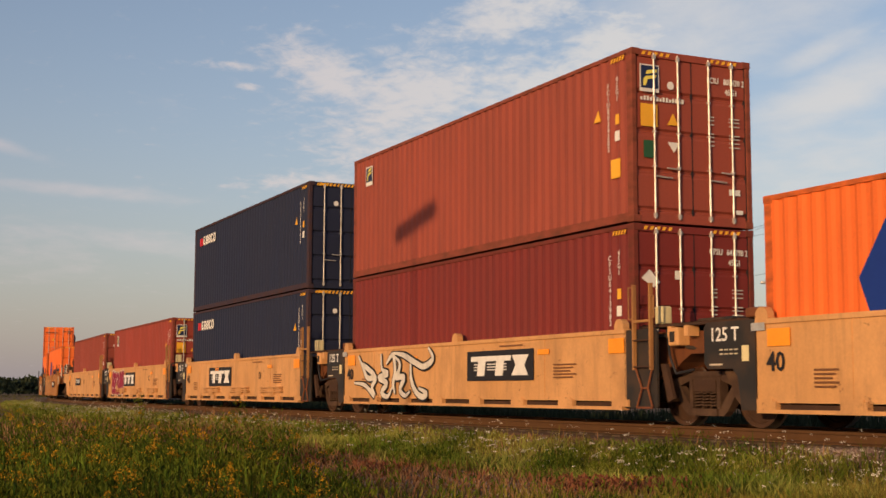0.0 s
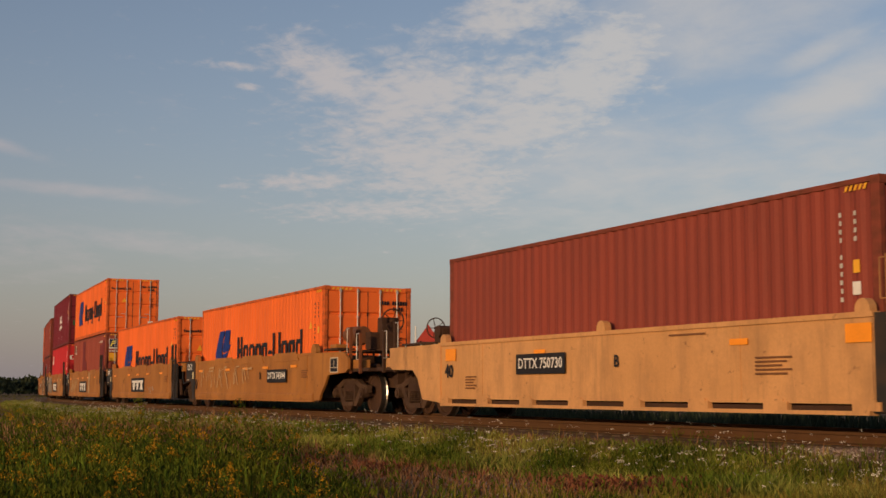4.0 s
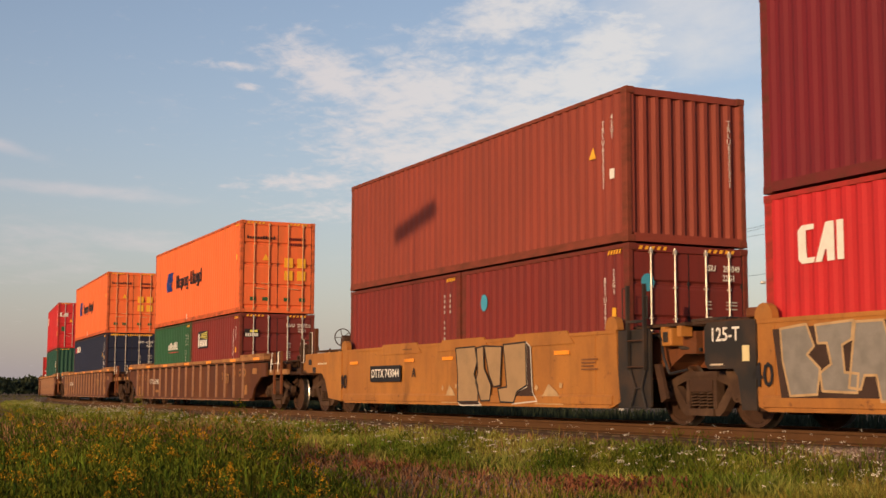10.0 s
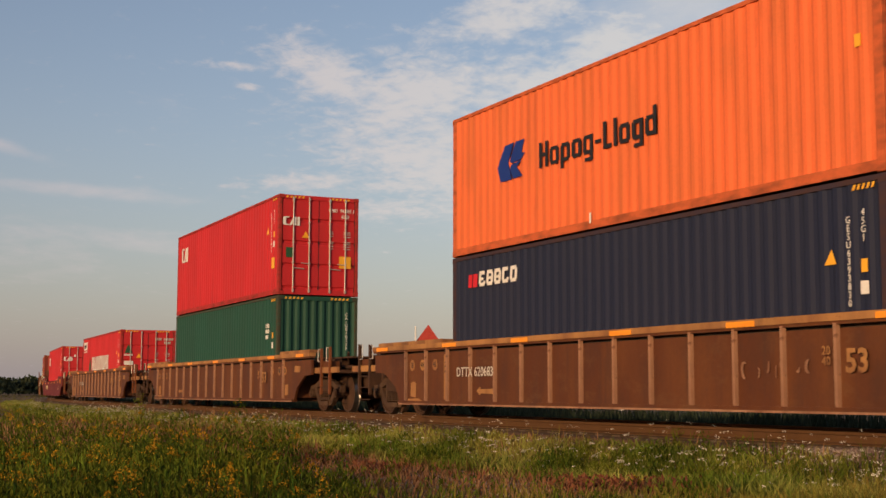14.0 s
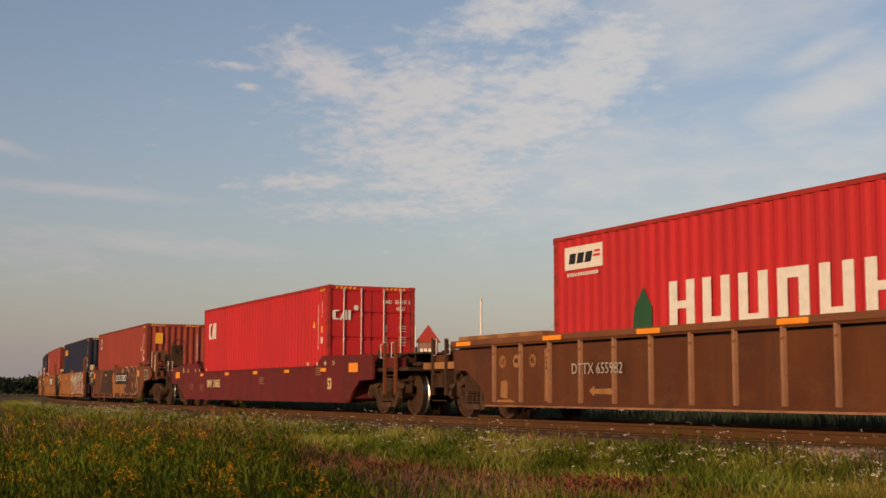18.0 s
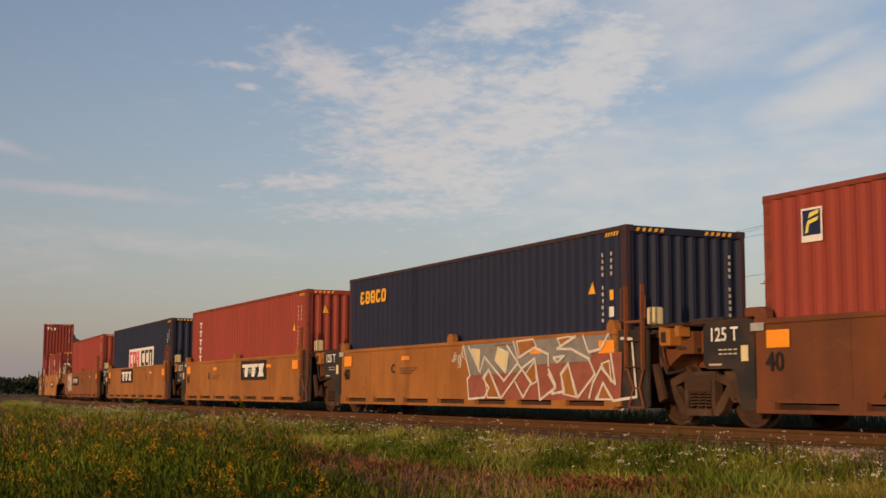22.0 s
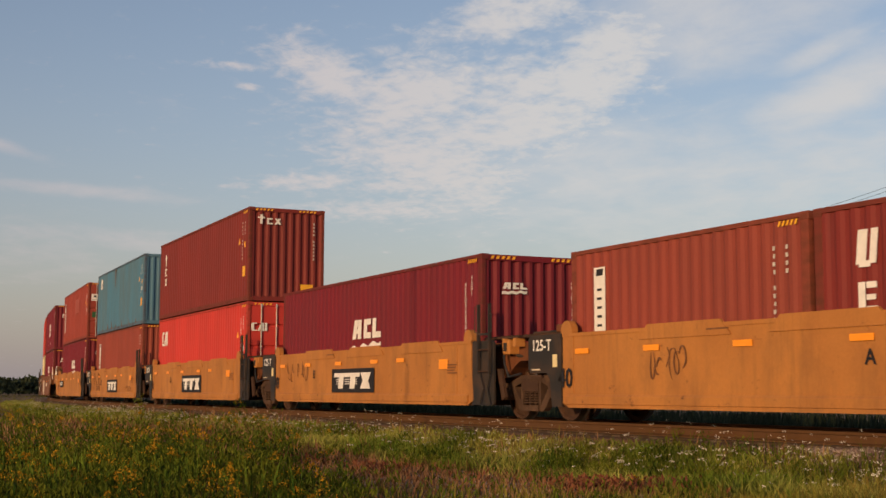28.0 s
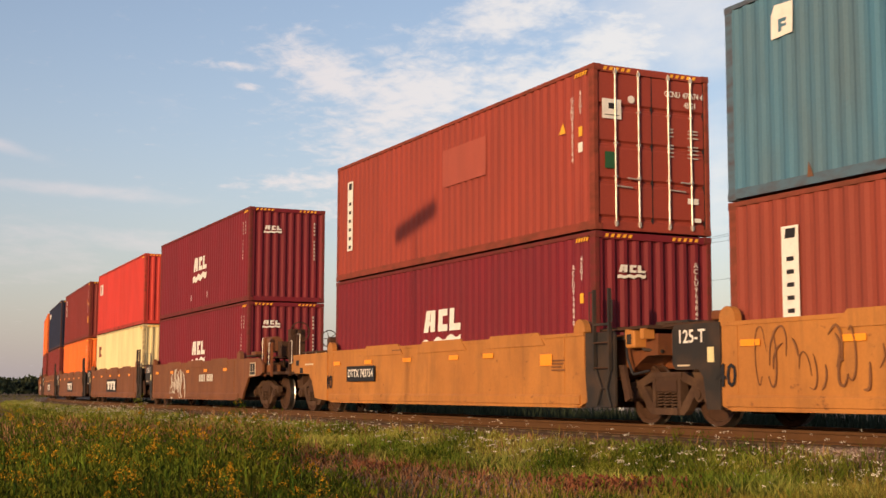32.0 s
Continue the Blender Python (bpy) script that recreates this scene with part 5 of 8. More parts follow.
def ship_mark(c, big, lift):
    """Blue double chevron and a long dark word as plain letter blocks."""
    if big:
        x0, w, z0, h = -4.28, 1.74, lift - 0.14, 1.26
        wx, wz, wh, wd, gp = -1.79, lift, 0.85, 0.62, 0.125
    else:
        x0, w, z0, h = -4.11, 1.08, lift - 0.05, 0.70
        wx, wz, wh, wd, gp = -2.50, lift, 0.47, 0.66, 0.15
    P = lambda pts: [(x0 + u * w, z0 + v * h) for u, v in pts]
    side_shape(c, "owner_mark", BLUE, SY, P([(0.0, 0.42), (0.28, 0.98), (0.60, 1.0), (0.40, 0.50), (0.52, 0.0), (0.12, 0.0)]),
               P([(0.45, 0.52), (0.68, 1.0), (0.98, 1.0), (0.88, 0.66), (1.0, 0.62), (0.86, 0.48), (0.52, 0.44)]),
               P([(0.50, 0.40), (0.88, 0.46), (0.70, 0.30), (0.90, 0.02), (0.58, 0.0), (0.47, 0.26)]))
    side_shape(c, "owner_word", INK, SY, *word_blocks("aopoq-Lioqd", wx, wz, wh, 0, wd, 0.30, gp))


def wave_mark(c, H, end=True, door=True):
    """Three slanting white blocks over a wavy band, amidships and on the end."""
    zb = 1.0
    L3 = [quad(-0.80, -0.58, zb + 0.42, zb + 0.88, 0.32), quad(-0.46, -0.24, zb + 0.42, zb + 0.88, 0.05), quad(-0.58, -0.40, zb + 0.55, zb + 0.65, 0),
          quad(-0.08, 0.12, zb + 0.42, zb + 0.88, 0.06), quad(0.12, 0.36, zb + 0.74, zb + 0.88, 0.06), quad(0.12, 0.36, zb + 0.42, zb + 0.56, 0.06),
          quad(0.46, 0.66, zb + 0.42, zb + 0.88, 0.06), quad(0.66, 0.97, zb + 0.42, zb + 0.56, 0.06)]
    n = 16
    up = [(-0.87 + 1.85 * i / n, zb + 0.22 + 0.11 * i / n + 0.045 * math.sin(i * 1.18)) for i in range(n + 1)]
    lo = [(x, z - 0.19 - 0.02 * math.sin(i)) for i, (x, z) in enumerate(up)][::-1]
    side_shape(c, "owner_mark", WHITE, SY, *L3, up + lo)
    if end:
        k, y0, z0 = 0.31, -0.75, H * (0.58 if door else 0.72)
        f = lambda p: [(y0 + (y + 0.8) * k, z0 + (z - zb) * k * 0.9) for y, z in p]
        end_shape(c, "owner_mark", WHITE, FORTY / 2 + 0.0, *[f(p) for p in L3], f(up + lo))
    side_shape(c, "forklift_mark", WHITE, SY, quad(-1.1, -1.05, 0.42, 0.62), quad(1.1, 1.15, 0.42, 0.62))


def slant_mark(c, H, door=True):
    """Three joined white letter-like blocks near the far top corner and on the door."""
    def shapes(x, z, w, h):
        P = lambda pts: [(x + u * w, z + v * h) for u, v in pts]
        return [P([(0.0, 0.12), (0.08, 0.0), (0.34, 0.0), (0.38, 0.14), (0.20, 0.14), (0.18, 0.3), (0.18, 0.86), (0.36, 0.86), (0.36, 1.0), (0.1, 1.0), (0.0, 0.88)]),
                P([(0.38, 0.0), (0.52, 0.0), (0.78, 1.0), (0.62, 1.0)]), P([(0.64, 0.0), (0.80, 0.0), (0.80, 1.0), (0.64, 1.0)]), P([(0.5, 0.3), (0.66, 0.3), (0.66, 0.44), (0.54, 0.44)]),
                P([(0.86, 0.0), (1.0, 0.0), (1.0, 1.0), (0.86, 1.0)])]
    side_shape(c, "owner_mark", WHITE, SY, *shapes(-5.40, H - 1.02, 0.86, 0.52))
    if door:
        end_shape(c, "owner_mark", WHITE, FORTY / 2 - 0.002, *shapes(-1.10, H * 0.69, 0.50, 0.25))


def strip_mark(c, x0, z0, z1, w=0.34):
    """A white upright plate with a row of dark blocks down it."""
    side_shape(c, "owner_plate", WHITE, SY, quad(x0, x0 + w, z0, z1))
    n = 8
    d = (z1 - z0) / n
    side_shape(c, "owner_word", INK, SY - 0.004, quad(x0 + 0.07, x0 + w - 0.07, z1 - d * 0.95, z1 - d * 0.2, 0.15),
               *[quad(x0 + 0.1, x0 + w - 0.1, z0 + i * d + 0.05, z0 + i * d + d * 0.62) for i in range(n - 2)])


def box_on(end, level, color, label, height=HC, length=FORTY, below=HC, **kw):
    return load(container(label, length, height, color, **kw), end, level, below, length)


FIRST = [-2.19, -17.56, -32.98, -48.25, -62.9]
SECOND = [-82.45, -98.06, -113.6, -129.05, -144.6]
SINGLES = [-166.2, -189.63, -213.16, -236.3, -259.8]
THIRD = [-281.32, -296.9, -312.15, -327.5, -342.85]
FOURTH = [-362.57, -378.1, -393.7, -408.95, -424.7]
FIFTH = [-444.4, -459.6, -474.8, -490.0, -505.2]


def rake(ends, kind, color=None, first="coupler", last="coupler", head=None, tail=None, ledged=()):
    """Five units joined over shared bogies."""
    mids = [e - FORTY / 2 for e in ends]
    cars = []
    for i, m in enumerate(mids):
        cars.append(well_car(kind, m, "joint" if i else first, "joint" if i < 4 else last, (head if head and not i else tail if tail and i == 4 else color), group="units of one articulated car", ledges=i in ledged))
    for a, b in zip(mids, mids[1:]):
        bogie((a + b) / 2)
    bogie(mids[0] + 7.5), bogie(mids[4] - 8.1)
    return cars


def side_letter(w, text, x, z, h=0.2, mat=None):
    side_text(w, text, x, z, h, mat or INK, -WY - 0.03, "unit_letter", 0.004)


def first_rake():
    u = rake(FIRST, "shelf", ledged=(2, 3))
    for w in u:
        side_letter(w, "40", -5.64, 0.92, 0.27)
        small_print(w, 1.9, 1.36, 1, 0.9, FAINT), small_print(w, 3.9, 0.98, 5, 0.75, FAINT), small_print(w, -4.9, 0.8, 5, 0.45, FAINT)
        reflectors(w, (-5.8, 5.66), 1.14, 0.46, 0.24)
        reflectors(w, (-2.2, 3.35), 1.18, 0.4, 0.09)
    fleet_plate(u[1], 0.57, 3.2, 0.73, 1.30)
    sprayed(u[1], -5.35, -1.0, 0.38, 1.46, "1234", CHALK, INK, 0.125, 0.042, 0.4, True)
    fleet_plate(u[2], -2.93, -0.37, 0.69, 1.28)
    side_letter(u[2], "D", 2.63, 0.97)
    fleet_plate(u[3], -2.4, 0.22, 0.74, 1.30)
    sprayed(u[3], -5.0, -2.2, 0.45, 1.28, "bsenb", MAGENTA, CHALK, 0.46, 0.035, 0.8)
    flares(u[3], -5.2, -4.2, 0.9, 1.42, CHALK, 5, 5)
    side_letter(u[3], "C", 3.13, 1.02)
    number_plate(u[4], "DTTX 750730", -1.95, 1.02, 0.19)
    side_letter(u[4], "B", 0.46, 1.01)
    B = box_on
    c = B(FIRST[0], 0, "paint_orange", "bright orange shipping container with a blue mark in a well")
    ship_mark(c, True, 1.22)
    blank_codes(c, FORTY, HC, ink=INK)
    c = B(FIRST[1], 0, "paint_deep_red", "dark red ribbed shipping container sunk in a yellow well car")
    code_marks(c, FORTY, HC, "CPSU 641398 2", "45G1"), stickers(c, FORTY, HC, "yw", "")
    end_shape(c, "torn_notice", WHITE, FORTY / 2 + 0.0, [(-1.08, HC * 0.69), (-0.85, HC * 0.64), (-0.72, HC * 0.67), (-0.92, HC * 0.74)], quad(-0.42, -0.28, HC * 0.69, HC * 0.74))
    c = B(FIRST[1], 1, "paint_faded_red", "brick red ribbed shipping container stacked on a darker red one")
    flag_mark(c, HC), code_marks(c, FORTY, HC, "FCIU 803420 2", "45G1"), stickers(c, FORTY, HC, "tsyw", "stdgwo")
    for lev, code, word in ((0, "GESU 616555 3", "navy blue ribbed shipping container sunk in a yellow well car"), (1, "GESU 639501 0", "navy blue ribbed shipping container stacked on its twin")):
        c = B(FIRST[2], lev, "paint_navy", word)
        sea_mark(c, HC, lead=RED), code_marks(c, FORTY, HC, code, "45G1"), stickers(c, FORTY, HC, "tyw", "wo")
        end_shape(c, "warning_triangle", AMBER, FORTY / 2 - 0.003, [(0.28, HC * 0.07), (0.50, HC * 0.07), (0.39, HC * 0.15)])
        end_shape(c, "header_band", YELLOW, FORTY / 2 - 0.008, *stripes(-0.95, 0.9, HC - 0.11, HC - 0.03, 18))
    c = B(FIRST[3], 0, "paint_brick_red", "brick red shipping container in a well car with crimson graffiti")
    flag_mark(c, HC), code_marks(c, FORTY, HC, "FSCU 912234 0", "45G1"), stickers(c, FORTY, HC, "tyw", "st")
    c = B(FIRST[4], 0, "paint_brown_red", "brown red ribbed shipping container in a yellow well car")
    blank_codes(c, FORTY, HC), stickers(c, FORTY, HC, "yw", "")
    end_shape(c, "owner_plate", RED, FORTY / 2 - 0.003, quad(-0.40, -0.08, HC * 0.62, HC * 0.74))
    end_shape(c, "owner_word", WHITE, FORTY / 2 + 0.003, *[quad(-0.36 + i * 0.09, -0.29 + i * 0.09, HC * 0.67, HC * 0.71) for i in range(3)], quad(-0.40, -0.08, HC * 0.605, HC * 0.62))
    end_shape(c, "round_mark", WHITE, FORTY / 2 - 0.003, [(-0.75 + 0.1 * math.cos(a * 0.6283), HC * 0.80 + 0.1 * math.sin(a * 0.6283)) for a in range(10)])


def second_rake():
    v = rake(SECOND, "smooth")
    for w in v:
        side_letter(w, "40", -5.92, 0.74, 0.34)
        reflectors(w, (-5.5, -2.3, -0.4, 1.6, 4.1), 1.16, 0.5, 0.07)
        small_print(w, -2.4, 1.42, 1, 0.5, FAINT), small_print(w, 5.0, 1.05, 4, 0.5, FAINT)
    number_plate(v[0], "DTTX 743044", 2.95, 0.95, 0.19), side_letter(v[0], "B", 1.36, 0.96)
    flares(v[0], -5.3, 0.6, 0.62, 1.26, FADED, 22, 3)
    fleet_plate(v[1], -1.42, 1.20, 0.50, 1.06), side_letter(v[1], "C", -3.06, 0.95)
    scrawl(v[1], 1.6, 3.2, 0.45, 0.7, SILVER, 9, 31, 0.012)
    fleet_plate(v[2], -1.42, 1.28, 0.47, 1.03)
    side_shape(v[2], "paint_patch", FADED, -WY - 0.024, [(2.02, 0.46), (2.3, 0.40), (2.56, 0.47), (2.5, 0.8), (2.56, 1.1), (2.52, 1.43), (2.06, 1.44), (2.1, 1.0), (2.0, 0.75)])
    flares(v[2], -5.3, -1.7, 0.5, 1.3, FADED, 15, 9), scrawl(v[2], -5.3, -3.0, 0.4, 1.1, FADED, 7, 19, 0.028)
    fleet_plate(v[3], -1.52, 1.22, 0.49, 1.06)
    painted(v[3], -5.7, -2.3, 0.34, 1.42, [[(0.0, 0.95), (0.05, 0.0), (1.0, 0.0), (0.97, 0.5), (0.9, 1.0)]], SOOT)
    D = [[(0.05, 0.95), (0.20, 0.99), (0.24, 0.72), (0.20, 0.62), (0.27, 0.45), (0.25, 0.14), (0.10, 0.12), (0.06, 0.55)], [(0.25, 0.97), (0.45, 1.0), (0.44, 0.78), (0.39, 0.72), (0.40, 0.4), (0.47, 0.38), (0.46, 0.16), (0.28, 0.18), (0.27, 0.4), (0.33, 0.5), (0.31, 0.75), (0.26, 0.75)],
         [(0.46, 0.98), (0.60, 0.98), (0.70, 0.1), (0.58, 0.06), (0.56, 0.36), (0.50, 0.36), (0.48, 0.2), (0.42, 0.22)], [(0.66, 0.95), (0.9, 0.98), (0.88, 0.74), (0.78, 0.72), (0.94, 0.45), (0.97, 0.15), (0.82, 0.02), (0.70, 0.12), (0.72, 0.28), (0.82, 0.25), (0.68, 0.62)]]
    painted(v[3], -5.7, -2.3, 0.34, 1.42, D, ASH, FADED, 0.016, 2)
    scrawl(v[3], 1.7, 4.2, 0.42, 1.30, FADED, 7, 17, 0.034)
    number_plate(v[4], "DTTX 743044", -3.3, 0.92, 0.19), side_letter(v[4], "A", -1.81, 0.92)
    blocks = [[(0.0, 0.97), (0.26, 0.98), (0.29, 0.72), (0.25, 0.5), (0.30, 0.3), (0.30, 0.03), (0.03, 0.02), (0.03, 0.5)], [(0.28, 0.95), (0.37, 0.98), (0.38, 0.6), (0.47, 0.3), (0.45, 0.05), (0.34, 0.04), (0.27, 0.36), (0.30, 0.55)],
              [(0.38, 0.98), (0.60, 0.95), (0.58, 0.30), (0.50, 0.28), (0.44, 0.5)], [(0.62, 0.98), (0.88, 1.0), (0.89, 0.3), (0.78, 0.2), (0.74, 0.02), (0.58, 0.03), (0.55, 0.25), (0.66, 0.28)]]
    painted(v[4], 0.25, 3.5, 0.30, 1.42, [[(0.88, 1.0), (0.93, 0.92), (0.95, 0.2), (1.0, 0.05), (0.72, 0.0), (0.78, 0.2), (0.89, 0.28)], [(0.03, 0.02), (0.30, 0.03), (0.34, -0.03), (0.06, -0.04)]], SOOT, CHALK, 0.012)
    painted(v[4], 0.25, 3.5, 0.30, 1.42, blocks, PUTTY, INK, 0.014, 3)
    for a, b in ((-0.43, 0.3), (3.4, 4.4)):
        painted(v[4], a, b, 0.30, 0.70, [[(0.0, 0.0), (0.1, 0.35), (0.3, 0.4), (0.5, 0.9), (0.75, 0.6), (0.9, 0.3), (1.0, 0.0)], [(0.0, 0.7), (0.08, 0.6), (0.14, 0.75), (0.06, 0.9)], [(0.85, 0.75), (0.95, 0.7), (0.97, 0.9), (0.88, 0.95)]], FADED)
    B = box_on
    c = B(SECOND[0], 0, "paint_orange", "bright orange shipping container with a long dark word, in a well")
    ship_mark(c, True, 0.98), blank_codes(c, FORTY, HC, ink=INK), stickers(c, FORTY, HC, "ty", "t")
    c = B(SECOND[1], 0, "paint_orange", "bright orange shipping container with a long dark word, in a well")
    ship_mark(c, True, 0.98), blank_codes(c, FORTY, HC, ink=INK), stickers(c, FORTY, HC, "ty", "t")
    small_word(c, HC)
    c = B(SECOND[2], 0, "paint_faded_red", "faded brown shipping container with repainted panels in a well car")
    flag_mark(c, HC), code_marks(c, FORTY, HC, "FSCU 668502 0", "45G1", side=False), stickers(c, FORTY, HC, "", "sto")
    side_shape(c, "repainted_panel", PAINT["paint_deep_red"], SY, quad(-2.23, -1.22, 0.2, HC - 0.15), quad(-1.2, -0.6, 0.2, 1.7), quad(4.3, 5.0, 0.5, HC - 0.5), quad(5.05, 5.7, 0.4, HC - 0.3))
    side_text(c, "F SC U6 68 50 20", 4.55, HC - 0.36, 0.11, WHITE, SY - 0.01, "container_code")
    c = B(SECOND[2], 1, "paint_orange", "bright orange shipping container stacked on a faded brown one", STD)
    ship_mark(c, True, 0.9), blank_codes(c, FORTY, STD, ink=INK), stickers(c, FORTY, STD, "ty", "tw"), small_word(c, STD)
    c = B(SECOND[3], 0, "paint_bright_red", "bright red ribbed shipping container in an ochre well car")
    slant_mark(c, HC), code_marks(c, FORTY, HC, "CAIU 853180 7", "45G1"), stickers(c, FORTY, HC, "yw", "to")
    c = B(SECOND[3], 1, "paint_maroon", "maroon shipping container with white wave mark on a red one")
    wave_mark(c, HC), code_marks(c, FORTY, HC, "ACLU 970946 5", "45G1"), stickers(c, FORTY, HC, "tyw", "gwo")
    c = B(SECOND[4], 0, "paint_deep_red", "short dark red shipping container in an ochre well car", STD, TWENTY)
    code_marks(c, TWENTY, STD, "BSIU 299349", "22G1"), stickers(c, TWENTY, STD, "y", "")
    side_shape(c, "blue_sticker", TEALMARK, SY, [(-2.04 + 0.14 * math.cos(a * 0.5236), 1.9 + 0.17 * math.sin(a * 0.5236)) for a in range(12)])
    end_shape(c, "blue_sticker", TEALMARK, TWENTY / 2 - 0.003, [(-0.85 + 0.13 * math.cos(a * 0.5236), 1.95 + 0.15 * math.sin(a * 0.5236)) for a in range(12)])
    c = B(SECOND[4] - FORTY + TWENTY, 0, "paint_deep_red", "short dark red shipping container behind another in one well", STD, TWENTY)
    blank_codes(c, TWENTY, STD)
    c = B(SECOND[4], 1, "paint_brown_red", "brown red ribbed shipping container stacked on two short ones", STD, below=STD, doors=False, hazard=False)
    code_marks(c, FORTY, STD, "TRLU 653533 1", "42G1", door=False), stickers(c, FORTY, STD, "tw", "")


def small_word(c, H):
    end_shape(c, "owner_word", INK, c_end(c), *[quad(-1.02 + i * 0.085, -0.97 + i * 0.085, H * 0.80, H * 0.80 + (0.1 if i in (0, 6, 7, 10) else 0.07)) for i in range(11)])


def c_end(c):
    return FORTY / 2 - 0.003


def rib_line(w, chord_paint):
    """The upright ribs of a rusty car's side, each a piece, and its worn top chord."""
    rib = cached(("rib",), lambda: prism(bmesh.new(), [(-0.04, -WY), (-0.028, -WY - 0.055), (0.028, -WY - 0.055), (0.04, -WY)], 0.33, 1.40, "z"), PAINT["car_sand"])
    # The lower chord is car_sand, paler than the plate above it.
    foot = cached(("bottom_chord",), lambda: boxes((-8.2, 8.2, -WY - 0.062, -WY + 0.1, 0.245, 0.275)), PAINT["car_sand"])
    chord = cached(("top_chord", chord_paint), lambda: boxes((-9.65, 9.65, -WY - 0.073, -WY + 0.115, 1.425, 1.523)), PAINT[chord_paint])
    # Black strip added behind the open gap, standing in for the chord's shade.
    back = cached(("gap_shade_plate",), lambda: boxes((-9.6, 9.6, -WY + 0.10, -WY + 0.12, 1.27, 1.425)), BLACK)
    for turn in (0, 180):
        part("top_chord", chord, PAINT[chord_paint], w, "worn top chord").matrix_basis = pose(0, 0, 0, 0, 0, turn)
        part("gap_shade_plate", back, BLACK, w).matrix_basis = pose(0, 0, 0, 0, 0, turn)
        part("bottom_chord", foot, PAINT["car_sand"], w, "worn pale lower edge").matrix_basis = pose(0, 0, 0, 0, 0, turn)
        for i in range(16):
            part("rib", rib, PAINT["car_sand"], w).matrix_basis = pose(0, 0, 0, 0, 0, turn) @ pose(-7.9 + i * 1.02 + (0.5 if turn else 0), 0, 0)


def single_cars():
    cars = []
    for i, e in enumerate(SINGLES):
        m = e - FORTY / 2
        kind = "ribbed" if i < 4 else "plain"
        BRAKE_STAND[0] = i == 0
        w = well_car(kind, m, "coupler", "coupler", group="single well cars")
        bogie(m + 9.6), bogie(m - 9.5)
        cars.append(w)
        y = -WY - 0.075
        if kind == "ribbed":
            for x in (-9.4, -6.0, -3.1, 0.2, 3.2, 6.1, 8.6):
                side_shape(w, "reflector", AMBER, y, quad(x, x + 0.62, 1.42, 1.50))
            side_text(w, "53", 5.75, 0.9, 0.3, PAINT["car_tan"], -WY - 0.06, "length_mark", 0.012)
            side_text(w, "20\n40", 5.2, 0.98, 0.12, PAINT["car_tan"], -WY - 0.06, "length_mark")
            rib_line(w, "car_brown" if i == 3 else "car_tan")
            for q in ([(-7.68, 0.42), (-7.42, 0.40), (-7.40, 0.70), (-7.50, 0.74), (-7.66, 0.71)], [(-7.85, 0.27), (-7.2, 0.26), (-7.12, 0.33), (-7.3, 0.38), (-7.8, 0.37)], quad(-6.05, -5.82, 0.36, 1.28),
                      [(-4.6, 0.54), (-4.45, 0.62), (-4.44, 0.57), (-3.85, 0.58), (-3.85, 0.48), (-4.44, 0.49), (-4.46, 0.45)], [(7.52, 0.42), (7.8, 0.44), (7.78, 0.72), (7.55, 0.70)], [(8.3, 1.04), (8.75, 1.02), (8.8, 1.18), (8.34, 1.2)]):
                side_shape(w, "primer_patch", PAINT["car_tan"], -WY - 0.004, q)
            for x, mark in ((-7.6, "53"), (-7.08, "48"), (-6.48, "45"), (6.35, "45"), (7.0, "48"), (7.5, "53")):
                side_shape(w, "length_disc", PAINT["car_tan"], -WY - 0.003, [(x + 0.12 * math.cos(a * 0.5236), 1.08 + 0.12 * math.sin(a * 0.5236)) for a in range(12)])
                side_text(w, mark, x, 1.08, 0.11, INK, -WY - 0.014, "length_mark")
            side_text(w, "20\n40", -5.93, 1.0, 0.12, INK, -WY - 0.014, "length_mark")
            plank = cached(("deck_plank",), lambda: boxes((-0.40, 0.40, -1.49, -1.2, 1.525, 1.60)), PAINT["car_tan"])
            for x in (-8.9, -8.08, -7.26, -6.44, 7.62, 8.44, 9.26):
                part("deck_plank", plank, PAINT["car_tan"], w).location.x = x
        else:
            for x in (-8.9, -5.6, -2.6, 0.4, 3.3, 6.2):
                side_shape(w, "reflector", AMBER, -WY - 0.024, quad(x, x + 0.42, 1.02, 1.11))
            reflectors(w, (-9.0, 8.2), 0.98, 0.6, 0.22)
            side_text(w, "SMW  210665", -4.0, 0.76, 0.26, PAINT["paint_cream"], -WY - 0.01, "car_number", 0.004, 0.75)
            side_text(w, "53", 6.83, 0.70, 0.27, PAINT["paint_cream"], -WY - 0.01, "length_mark", 0.01, 0.8)
            side_text(w, "B-", -7.9, 1.24, 0.17, PAINT["paint_cream"], -WY - 0.01, "end_letter")
            for x, t in ((-7.3, "53"), (-6.3, "48"), (-5.8, "45"), (-4.9, "40"), (5.2, "40"), (5.9, "45"), (6.5, "48"), (7.1, "53")):
                side_text(w, t, x, 1.22, 0.11, PAINT["paint_cream"], -WY - 0.01, "length_mark")
            for x, z in ((-6.9, 0.75), (-5.6, 0.72), (1.0, 0.9), (5.8, 1.1)):
                small_print(w, x, z, 4, 0.5, PAINT["car_sand"])
    side_text(cars[0], "DTTX 620583", -4.62, 0.88, 0.19, CHALK, -WY - 0.06, "car_number")
    scrawl(cars[1], 3.45, 4.9, 0.72, 1.02, PAINT["car_sand"], 7, 41, 0.022, "faded_mark")
    side_text(cars[1], "DTTX 620683", -4.6, 0.9, 0.19, CHALK, -WY - 0.06, "car_number")
    side_text(cars[3], "DTTX 655982", -4.3, 0.9, 0.19, SILVER, -WY - 0.06, "car_number")
    B = box_on
